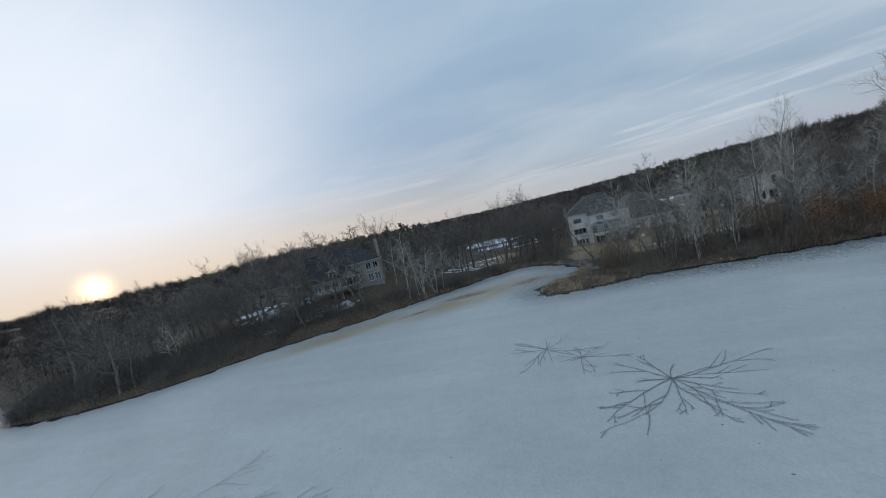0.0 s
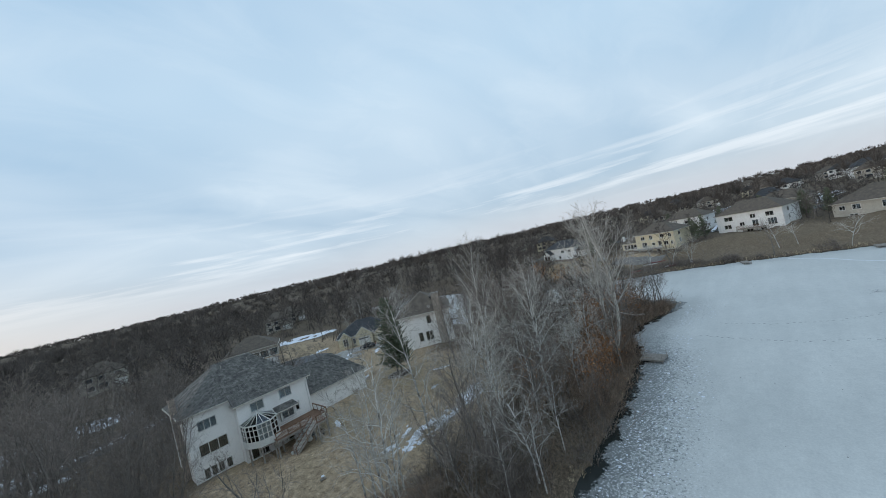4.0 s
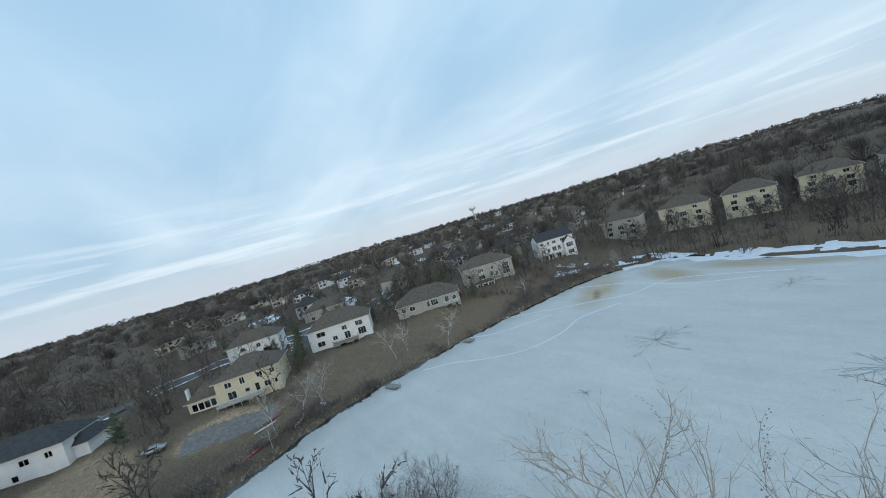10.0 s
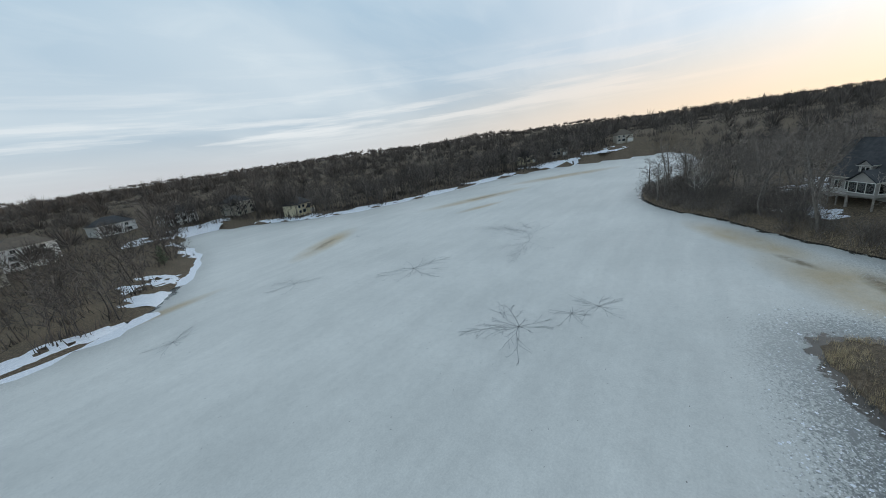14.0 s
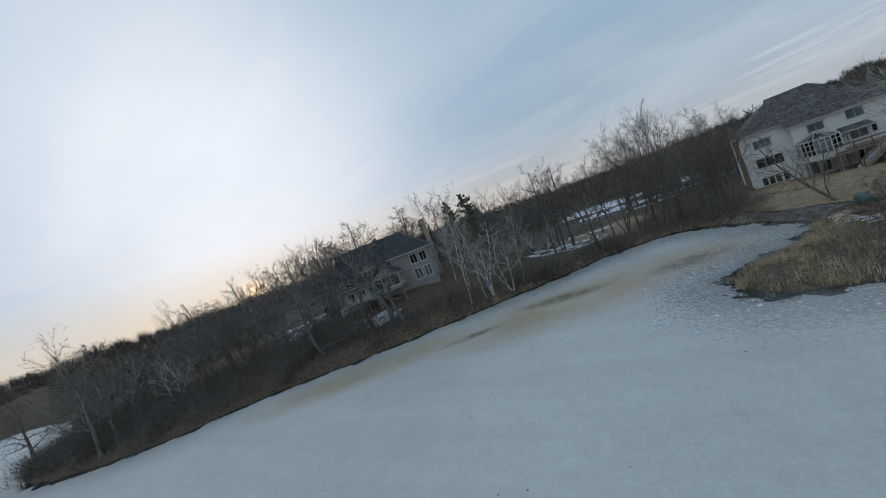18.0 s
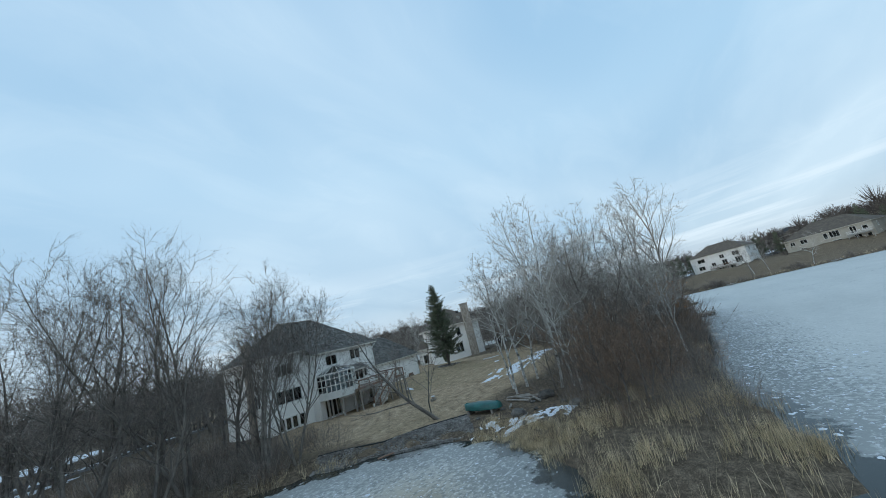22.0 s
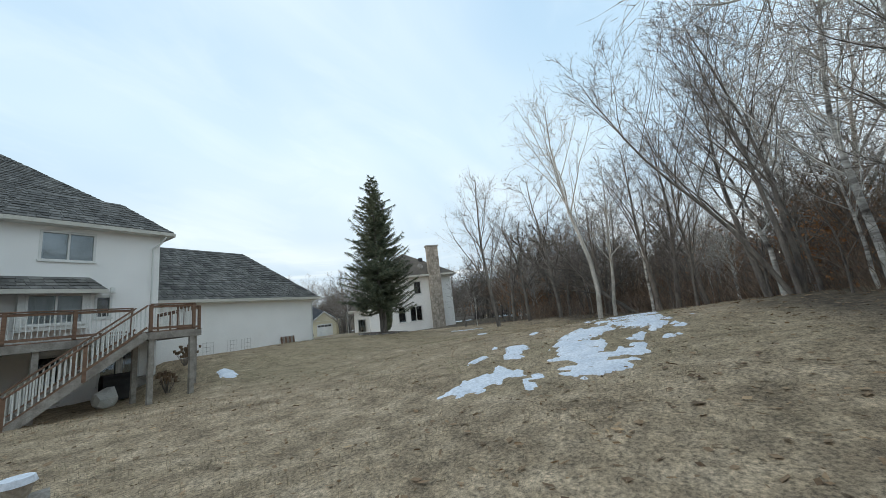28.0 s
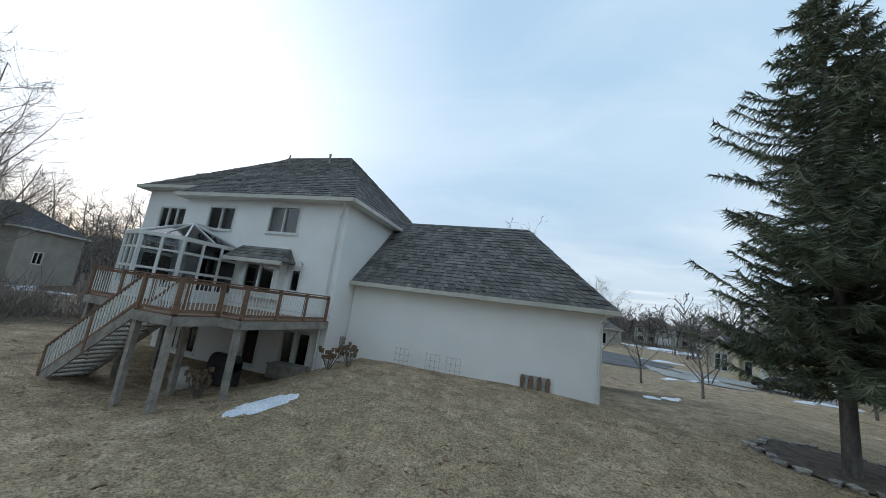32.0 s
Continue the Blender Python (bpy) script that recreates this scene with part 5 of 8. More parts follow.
def hip_roof(house, x0, x1, y0, y1, z, rise, mat, over=0.5, detail=None, ends=(1, 1), along="x", gutter=GUTTER, ridge=None, eaves=(1, 1, 1, 1)):
    """ends: 1 for a hipped end, 0 for a gable; the ridge runs along x or y, over the span named; eaves: front, back, left, right."""
    a0, a1, b0, b1 = x0 - over, x1 + over, y0 - over, y1 + over
    if along == "y":
        a0, a1, b0, b1 = b0, b1, a0, a1
    mid, half = (b0 + b1) / 2, (b1 - b0) / 2
    r0, r1 = a0 + half * ends[0], a1 - half * ends[1]
    if r0 > r1:
        r0 = r1 = (r0 + r1) / 2

    if ridge:
        r0, r1 = ridge

    def P(a, b, c):
        return (a, b, c) if along == "x" else (b, a, c)
    flip = along == "y"
    planes = [[P(a0, b0, z), P(a1, b0, z), P(r1, mid, z + rise), P(r0, mid, z + rise)], [P(a1, b1, z), P(a0, b1, z), P(r0, mid, z + rise), P(r1, mid, z + rise)]]
    if ends[1]:
        planes.append([P(a1, b0, z), P(a1, b1, z), P(r1, mid, z + rise), P(r1, mid, z + rise)])
    if ends[0]:
        planes.append([P(a0, b1, z), P(a0, b0, z), P(r0, mid, z + rise), P(r0, mid, z + rise)])
    s = Soup()
    for pl in planes:
        pl = [pl[1], pl[0], pl[3], pl[2]] if flip else pl
        q = pl if pl[2] != pl[3] else pl[:3]
        roof_plane(s, q)
    roof = s.mesh("roof", mat, house)
    if detail:
        for pl in planes:
            pl = [pl[1], pl[0], pl[3], pl[2]] if flip else pl
            sh = Soup()
            shingles(sh, pl, detail)
            tagged(sh.mesh("shingle_course", mat, roof), kind="stuff")
    zz = z - 0.16
    for drawn, (xa, xb, ya, yb) in zip(eaves, ((x0 - over, x1 + over, y0 - over - 0.1, y0 - over), (x0 - over, x1 + over, y1 + over, y1 + over + 0.1), (x0 - over - 0.1, x0 - over, y0 - over, y1 + over), (x1 + over, x1 + over + 0.1, y0 - over, y1 + over))):
        gable_side = (along == "x" and xb - xa < 0.3 and not ends[0 if xa < x0 else 1]) or (along == "y" and yb - ya < 0.3 and not ends[0 if ya < y0 else 1])
        if drawn and not gable_side:
            Soup().box(xa, xb, ya, yb, zz, z + 0.02).mesh("gutter", gutter, house)
    Soup().box(x0 - over + 0.02, x1 + over - 0.02, y0 - over + 0.02, y1 + over - 0.02, zz, zz + 0.04).mesh("soffit", TRIM, house)
    gables = []
    if not all(ends):
        for e, aa in ((0, x0 if along == "x" else y0), (1, x1 if along == "x" else y1)):
            if not ends[e]:
                pts = [P(aa, b0 + over, z - 0.1), P(aa, b1 - over, z - 0.1), P(aa, mid, z + rise - 0.25)]
                k = 0.2 if e == 0 else -0.2
                g = Soup()
                g.v = [tuple(v) for v in pts] + [tuple(Vector(v) + Vector(P(k, 0, 0))) for v in pts]
                g.f = [(0, 1, 2), (5, 4, 3), (0, 3, 4, 1), (1, 4, 5, 2), (2, 5, 3, 0)]
                gables.append(g)
    return roof, gables


def block(house, x0, x1, y0, y1, z0, eave, rise, wall_mat, roof_mat, front=(), right=(), back=(), left=(), over=0.5, detail=None, ends=(1, 1), along="x", trim=TRIM):
    wall(house, (x0, y0), (x1, y0), z0, eave, list(front), wall_mat, trim=trim)
    wall(house, (x1, y0 + 0.25), (x1, y1), z0, eave, list(right), wall_mat, trim=trim)
    wall(house, (x1 - 0.25, y1), (x0, y1), z0, eave, list(back), wall_mat, trim=trim)
    wall(house, (x0, y1 - 0.25), (x0, y0 + 0.25), z0, eave, list(left), wall_mat, trim=trim)
    # solid near-black filler: the room's shade is put into its colour
    Soup().box(x0 + 0.9, x1 - 0.9, y0 + 0.9, y1 - 0.9, z0, eave - 0.2).mesh("interior", ROOM_SHADE, house)
    roof, gables = hip_roof(house, x0, x1, y0, y1, eave + 0.1, rise, roof_mat, over, detail, ends, along)
    for g in gables:
        g.mesh("gable", wall_mat, house)
    return roof


def simple_house(name, label, L, R, z, depth, eave, rise, wall_mat, roof_mat, wins, group="", ends=(1, 1), wing=None, along="x"):
    """A house by the two ends of its lake front. wins: u, z, width, height as shares and metres."""
    m, w = to_matrix((L, R), z)
    h = empty(name, m, label, "house", group)
    op = [(u * w - a / 2, u * w + a / 2, b, b + c, cols, rows) for u, b, a, c, cols, rows in wins]
    side = [(depth * 0.25, depth * 0.25 + 1.2, zz, zz + 1.4, 2, 1) for zz in ((1.0, 3.8) if eave < 7 else (1.0, 3.8, 6.4)) if zz + 1.5 < eave]
    block(h, 0, w, 0, depth, -2.5, eave, rise, wall_mat, roof_mat, op, side, (), side, ends=ends, along=along)
    if wing:
        x0, x1, y0, y1, e2, r2 = wing
        block(h, x0, x1, y0, y1, -2.5, e2, r2, wall_mat, roof_mat, [(x0 * 0 + (x1 - x0) * 0.25, (x1 - x0) * 0.75, 1.0, 2.6, 3, 1)], (), (), (), ends=(1, 1))
    return h


def raised_deck(house, x0, x1, y0, y1, z, ground, mat=GREYWOOD, rail=TRIM, posts=4):
    d = Soup()
    n = max(3, int((y1 - y0) / 0.16))
    for k in range(n):
        a = y0 + (y1 - y0) * k / n
        d.box(x0, x1, a, a + (y1 - y0) / n - 0.012, z - 0.05, z)
    tagged(d.mesh("deck_boarding", mat, house), kind="stuff")
    Soup().box(x0, x1, y0, y0 + 0.06, z - 0.32, z - 0.055).mesh("deck_beam", mat, house)
    for k in range(posts):
        x = x0 + 0.1 + (x1 - x0 - 0.2) * k / (posts - 1)
        Soup().box(x - 0.08, x + 0.08, y0 + 0.08, y0 + 0.24, ground, z - 0.06).mesh("deck_post", mat, house)
    Soup().box(x0, x1, y0, y0 + 0.09, z + 0.95, z + 1.0).box(x0, x0 + 0.09, y0 + 0.09, y1, z + 0.95, z + 1.0).box(x1 - 0.09, x1, y0 + 0.09, y1, z + 0.95, z + 1.0).mesh("deck_rail", rail, house)
    b = Soup()
    k = x0 + 0.05
    while k < x1:
        b.box(k, k + 0.04, y0 + 0.02, y0 + 0.06, z, z + 0.95)
        k += 0.16
    tagged(b.mesh("balusters", rail, house), kind="stuff")


# ---- the white house above the cove ----
CHIMNEY = material("brown_brick", (0.30, 0.25, 0.205), (0.42, 0.345, 0.285), 0.9, 2, 14, 0.4)


def main_house():
    z0 = 0.0
    h = empty("lake_house", pose(0, 0, 0), "large white stucco house with grey shake roof above the cove", "house")
    rng = random.Random(3)
    # rear walls: the recessed end, the return, the main front
    set_back = [(1.0, 1.65, 1.15, 2.45, 1, 1), (1.8, 2.45, 1.15, 2.45, 1, 1), (2.6, 3.25, 1.15, 2.45, 1, 1), (3.55, 4.2, 1.15, 2.45, 1, 1), (1.0, 4.2, 4.05, 5.55, 3, 1), (1.3, 3.4, 7.2, 8.5, 3, 1)]
    wall(h, (-16.5, 1.5), (-11.0, 1.5), z0, 9.5, set_back, STUCCO)
    wall(h, (-11.0, 1.5), (-11.0, 0.25), z0, 8.95, [], STUCCO)
    main_w = [(0.7, 1.6, 0.95, 3.0, 1, 1), (1.75, 2.9, 0.95, 3.0, 2, 1), (5.7, 6.5, 1.0, 2.9, 1, 1), (7.8, 8.4, 1.35, 2.75, 1, 1), (8.6, 9.2, 1.35, 2.75, 1, 1),
              (1.7, 3.4, 7.05, 8.25, 2, 1), (5.65, 7.35, 7.1, 8.4, 2, 1), (7.55, 8.05, 4.45, 5.45, 1, 1)]
    wall(h, (-11.0, 0), (-1.05, 0), z0, 8.7, main_w, STUCCO)
    wall(h, (-1.05, 0.25), (-1.05, 12), z0, 8.7, [(4.5, 5.5, 7.0, 8.3, 2, 1)], STUCCO)
    wall(h, (-1.3, 12), (-16.25, 12), z0, 8.7, [(3, 5, 6.8, 8.2, 2, 1), (9, 11, 6.8, 8.2, 2, 1), (3, 5, 3.8, 5.4, 2, 1), (9, 11, 3.8, 5.4, 2, 1)], STUCCO)
    wall(h, (-16.5, 12), (-16.5, 1.75), z0, 9.5, [(3, 4.2, 7.0, 8.3, 2, 1), (7.5, 8.7, 4.2, 5.6, 2, 1)], STUCCO)
    # added black boxes in place of rooms, shade painted in behind the windows
    Soup().box(-15.4, -11.8, 2.4, 11, z0, 9.2).mesh("interior", ROOM_SHADE, h)
    Soup().box(-10.3, -2.0, 1.0, 11, z0, 8.5).mesh("interior", ROOM_SHADE, h)
    hip_roof(h, -16.5, -8.0, 1.5, 12.0, 9.7, 4.5, ROOF, 0.5, rng, (1, 0), ridge=(-10.8, -7.6), eaves=(0, 1, 1, 0))
    Soup().box(-17.0, -11.4, 0.9, 1.0, 9.54, 9.72).mesh("gutter", GUTTER, h)
    hip_roof(h, -11.0, -1.05, 0, 13.5, 8.8, 5.42, ROOF, 0.45, rng, (0, 1), ridge=(-11.45, -6.2), eaves=(1, 0, 0, 1))
    # lower hip that breaks the line of the main hip at the corner
    s = Soup()
    pts = [[(-6.6, -0.42, 8.86), (-0.62, -0.42, 8.86), (-2.2, 2.1, 10.85), (-5.7, 2.1, 10.85)], [(-0.62, -0.42, 8.86), (-0.62, 4.6, 8.86), (-2.2, 2.1, 10.85), (-2.2, 2.1, 10.85)], [(-0.62, 4.6, 8.86), (-6.6, 4.6, 8.86), (-5.7, 2.1, 10.85), (-2.2, 2.1, 10.85)]]
    for p in pts:
        roof_plane(s, p if p[2] != p[3] else p[:3])
    low = s.mesh("corner_roof", ROOF, h)
    for p in pts:
        sh = Soup()
        shingles(sh, p, rng)
        tagged(sh.mesh("shingle_course", ROOF, low), kind="stuff")
    # roof furniture: plumbing vent, ridge vents, chimney with flashing
    Soup().tube((-6.9, 5.4, 13.0), (-6.9, 5.4, 13.75), 0.06, 0.06, 10).tube((-6.9, 5.4, 13.75), (-6.9, 5.4, 13.82), 0.09, 0.09, 10).mesh("vent_pipe", GREYWOOD, h, "grey metal plumbing vent")
    Soup().tube((-10.4, 5.6, 13.0), (-10.4, 5.6, 13.9), 0.05, 0.05, 10).mesh("vent_pipe", GREYWOOD, h, "grey metal plumbing vent")
    c = Soup().box(-17.15, -16.48, 4.4, 4.95, 0, 11.9)
    c.box(-17.2, -16.44, 4.35, 5.0, 11.7, 11.9)
    c.mesh("chimney", CHIMNEY, h, "brown brick side chimney")
    # downpipes with elbows
    for x, y, top in ((-1.32, -0.09, 8.45),):
        Soup().tube((x + 0.35, y - 0.42, top + 0.1), (x + 0.2, y - 0.2, top - 0.25), 0.045, 0.045).tube((x + 0.2, y - 0.2, top - 0.25), (x - 0.05, y, top - 0.5), 0.045, 0.045).tube((x - 0.05, y, top - 0.5), (x - 0.05, y, 1.2), 0.045, 0.045).mesh("downpipe", TRIM, h)
    # box bay with its own little shake roof, beside the conservatory
    wall(h, (-5.9, -0.45), (-3.75, -0.45), 4.0, 5.65, [(0.25, 1.9, 4.25, 5.5, 2, 1)], TRIM, 0.12)
    Soup().box(-5.9, -3.75, -0.33, -0.002, 4.0, 4.12).box(-5.9, -5.78, -0.33, -0.002, 4.12, 5.65).box(-3.87, -3.75, -0.33, -0.002, 4.12, 5.65).mesh("bay_box", TRIM, h)
    s = Soup()
    rp = [[(-6.6, -0.9, 5.68), (-3.35, -0.9, 5.68), (-3.75, -0.02, 6.35), (-6.6, -0.02, 6.35)], [(-3.35, -0.9, 5.68), (-3.35, -0.02, 5.68), (-3.75, -0.02, 6.35), (-3.75, -0.02, 6.35)]]
    for p in rp:
        roof_plane(s, p if p[2] != p[3] else p[:3], 0.1)
    br = s.mesh("bay_roof", ROOF, h)
    sh = Soup()
    for p in rp:
        shingles(sh, p, rng)
    tagged(sh.mesh("shingle_course", ROOF, br), kind="stuff")
    Soup().box(-6.6, -3.3, -1.0, -0.9, 5.5, 5.68).mesh("gutter", GUTTER, h)
    s = Soup().box(-10.9, -10.0, -1.0, -0.02, 5.9, 6.1)
    # wall lamp, vent hood and meters
    Soup().tube((-2.95, -0.02, 5.75), (-2.95, -0.2, 5.75), 0.05, 0.05, 8).tube((-2.95, -0.2, 5.85), (-2.95, -0.2, 5.6), 0.09, 0.11, 8).mesh("floodlight", TRIM, h)
    Soup().box(-1.045, -0.9, 1.1, 1.35, 2.4, 2.75).box(-1.045, -0.95, 1.17, 1.27, 1.6, 2.4).mesh("electric_meter", GREYWOOD, h, "grey electric meter box")
    # stucco control joints along the eaves line
    Soup().box(-10.98, -1.07, -0.02, -0.003, 3.55, 3.62).mesh("band", TRIM, h)

    # garage wing
    wall(h, (-1.03, 1.6), (9.9, 1.6), z0, 5.2, [], STUCCO)
    wall(h, (9.9, 1.85), (9.9, 9.6), z0, 5.2, [(3.0, 4.0, 2.9, 4.2, 2, 1)], STUCCO)
    wall(h, (9.65, 9.6), (-1.03, 9.6), z0, 5.2, [(2.0, 7.0, 1.7, 3.9, 4, 2)], STUCCO)
    hip_roof(h, -0.6, 9.9, 1.6, 9.6, 5.3, 4.1, ROOF, 0.45, rng, (0, 1), ridge=(-1.0, 6.5))
    Soup().tube((10.05, 1.15, 5.2), (9.8, 1.52, 4.8), 0.045, 0.045).tube((9.8, 1.52, 4.8), (9.8, 1.52, 1.7), 0.045, 0.045).mesh("downpipe", TRIM, h)
    Soup().tube((-0.9, 1.3, 1.75), (-2.0, -0.5, 1.3), 0.06, 0.06).mesh("downpipe_extension", TRIM, h)
    p = empty("leaning_panel", pose(7.55, 1.42, 1.62, -8, 0, 0), "weathered wooden louvre panel leaning on the garage wall", "panel")
    for k in range(7):
        Soup().box(-0.55 + k * 0.165, -0.55 + k * 0.165 + 0.13, -0.02, 0.02, 0, 0.85).mesh("slat", GREYWOOD if k % 2 else DECKWOOD, p)
    Soup().box(-0.57, 0.6, 0.022, 0.05, 0.1, 0.17).box(-0.57, 0.6, 0.022, 0.05, 0.65, 0.72).mesh("batten", GREYWOOD, p)
    return h


def conservatory(h):
    """Glazed bay with a segmented glass roof, raised on posts."""
    P = [(-10.75, -0.02), (-10.65, -1.6), (-9.6, -3.0), (-7.95, -3.45), (-6.75, -2.5), (-6.4, -0.02)]
    apex = Vector((-8.6, -0.95, 7.05))
    root = empty("conservatory", pose(-0.3, 0, 0), "white-framed glass conservatory raised on timber posts", "conservatory")
    for p, q in zip(P, P[1:]):
        f = local(p, q)
        L = math.hypot(q[0] - p[0], q[1] - p[1])
        s = Soup()
        slab(s, f, 0, L, 0, 0.1, 3.35, 3.95)
        slab(s, f, -0.04, L + 0.04, -0.03, 0.12, 5.98, 6.14)
        slab(s, f, 0, L, 0.01, 0.09, 5.42, 5.5)
        slab(s, f, 0, L, 0.01, 0.09, 4.62, 4.7)
        n = 3 if L > 1.6 else 2
        for k in range(n + 1):
            u = L * k / n
            slab(s, f, u - 0.05, u + 0.05, -0.015, 0.11, 3.35, 6.0)
        side = s.mesh("glazing_frame", TRIM, root)
        for k in range(n):
            for a, b in ((3.97, 4.6), (4.72, 5.4), (5.52, 5.96)):
                g = Soup()
                slab(g, f, L * k / n + 0.055, L * (k + 1) / n - 0.055, 0.04, 0.055, a, b)
                pane = g.mesh("pane", GLASS, side)
                pane.visible_shadow = False
    fl = Soup()
    k = len(fl.v)
    fl.poly([(x, y, 3.34) for x, y in reversed(P)])
    fl.poly([(x, y, 3.42) for x, y in P])
    for p, q in zip(P, P[1:]):
        fl.poly([(*p, 3.1), (*q, 3.1), (*q, 3.36), (*p, 3.36)])
    fl.mesh("floor", TRIM, root)
    for p, q in zip(P, P[1:]):
        a, b = Vector((*p, 6.12)), Vector((*q, 6.12))
        s = Soup()
        c = apex
        roof_plane(s, [a, b, c], 0.02)
        pane = s.mesh("roof_pane", GLASS_ROOF, root)
        Soup().beam(a, c, 0.07, 0.09).mesh("roof_bar", TRIM, root)
        m = (a + b) / 2
        Soup().beam(m, m.lerp(c, 0.97), 0.045, 0.07).mesh("roof_bar", TRIM, root)
    Soup().beam(Vector((*P[-1], 6.12)), apex, 0.07, 0.09).mesh("roof_bar", TRIM, root)
    Soup().beam(apex + Vector((0, 0, 0.02)), apex + Vector((0, 0.95, 0.02)), 0.12, 0.1).mesh("ridge_cap", TRIM, root)
    for x, y in ((-10.6, -1.5), (-9.5, -2.85), (-8.0, -3.3), (-6.75, -2.4)):
        Soup().box(x - 0.09, x + 0.09, y - 0.09, y + 0.09, 0.5, 3.1).mesh("post", GREYWOOD, root)
    Soup().beam((-9.5, -2.85, 3.0), (-8.0, -3.3, 3.0), 0.14, 0.24).mesh("beam", GREYWOOD, root)
    # window seat and a lamp inside
    Soup().box(-10.2, -9.2, -1.2, -0.3, 3.43, 3.9).mesh("bench", DECKWOOD, root)


def cedar_deck():
    """Raised deck with cedar rails, pale balusters and a straight stair."""
    root = empty("deck", pose(-0.68, 0, 0), "raised cedar deck with white balusters and a straight stair", "deck")
    z = 3.42
    n = 28
    for k in range(n):
        y = -4.55 + k * 0.16
        if y + 0.15 > -0.02:
            break
        x0 = -6.35 if y > -2.4 else -7.7
        Soup().box(x0, -0.32, y, y + 0.147, z - 0.04, z).mesh("board", DECKWOOD, root)
    for k in range(9):
        y = -6.0 + k * 0.16
        Soup().box(-2.75, -1.2, y, y + 0.147, z - 0.04, z).mesh("board", DECKWOOD, root)
    for a, b in (((-7.7, -4.55), (-2.75, -4.55)), ((-0.35, -4.55), (-0.35, -0.05)), ((-2.75, -6.0), (-1.2, -6.0)), ((-1.2, -6.0), (-1.2, -4.55)), ((-1.2, -4.58), (-0.35, -4.58)), ((-2.75, -4.6), (-2.75, -6.0))):
        Soup().beam((*a, z - 0.18), (*b, z - 0.18), 0.05, 0.27).mesh("rim_joist", GREYWOOD, root)
    for x in (-6.5, -5.5, -4.5, -3.5, -2.5, -1.5):
        Soup().box(x - 0.02, x + 0.02, -4.5, -0.05, z - 0.3, z - 0.045).mesh("joist", GREYWOOD, root)
    for x, y in ((-7.6, -4.4), (-5.3, -4.4), (-2.65, -5.9), (-1.3, -5.9), (-0.55, -4.4), (-2.65, -4.4)):
        Soup().box(x - 0.08, x + 0.08, y - 0.08, y + 0.08, 0.3, z - 0.05).mesh("post", GREYWOOD, root)

    standing = []

    def rail(a, b, gap=None):
        a, b = Vector((*a, z)), Vector((*b, z))
        L = (b - a).length
        up = Vector((0, 0, 1))
        m = max(1, round(L / 1.6))
        for k in range(m + 1):
            p = a.lerp(b, k / m)
            if any(math.hypot(p.x - u, p.y - v) < 0.16 for u, v in standing):
                continue
            standing.append((p.x, p.y))
            Soup().box(p.x - 0.05, p.x + 0.05, p.y - 0.05, p.y + 0.05, z - 0.25, z + 1.0).mesh("rail_post", DECKWOOD, root)
        Soup().beam(a + up * 1.02, b + up * 1.02, 0.14, 0.04).mesh("handrail", DECKWOOD, root)
        Soup().beam(a + up * 0.93, b + up * 0.93, 0.04, 0.09).mesh("top_rail", DECKWOOD, root)
        Soup().beam(a + up * 0.1, b + up * 0.1, 0.04, 0.09).mesh("bottom_rail", DECKWOOD, root)
        q = int(L / 0.13)
        for k in range(1, q):
            p = a.lerp(b, k / q)
            Soup().tube(p + up * 0.1, p + up * 0.93, 0.014, 0.014, 5).mesh("baluster", TRIM, root)
    rail((-7.68, -4.5), (-2.8, -4.5))
    rail((-2.7, -5.95), (-1.25, -5.95))
    rail((-1.25, -5.95), (-1.25, -4.6))
    rail((-1.2, -4.5), (-0.4, -4.5))
    rail((-0.4, -4.5), (-0.4, -0.25))
    # stair
    stair = empty("deck_stair", pose(-0.68, 0, 0), "steep wooden deck stair with cedar rails", "stair")
    top, bot, steps = Vector((-2.8, 0, z)), Vector((-6.1, 0, 0.86)), 15
    for k in range(steps):
        p = top.lerp(bot, (k + 0.5) / steps)
        Soup().box(p.x - 0.15, p.x + 0.15, -5.9, -4.85, p.z - 0.04, p.z).mesh("tread", GREYWOOD, stair)
    for y in (-5.93, -4.82):
        Soup().beam((top.x, y, top.z - 0.12), (bot.x, y, bot.z - 0.02), 0.05, 0.28).mesh("stringer", GREYWOOD, stair)
        Soup().beam((top.x, y, top.z + 0.98), (bot.x, y, bot.z + 0.98), 0.1, 0.05).mesh("handrail", DECKWOOD, stair)
        Soup().beam((top.x, y, top.z + 0.15), (bot.x, y, bot.z + 0.15), 0.04, 0.08).mesh("bottom_rail", DECKWOOD, stair)
        for k in range(26):
            p = top.lerp(bot, (k + 0.5) / 26)
            Soup().box(p.x - 0.018, p.x + 0.018, y - 0.018, y + 0.018, p.z + 0.12, p.z + 0.97).mesh("baluster", TRIM, stair)
        for t in (0.5, 1.0):
            p = top.lerp(bot, t)
            Soup().box(p.x - 0.05, p.x + 0.05, y - 0.05, y + 0.05, p.z - 0.2, p.z + 1.0).mesh("newel", DECKWOOD, stair)


GLASS_ROOF = glass_material("milky_roof_glazing", (0.6, 0.66, 0.7))
conservatory(main_house())
cedar_deck()

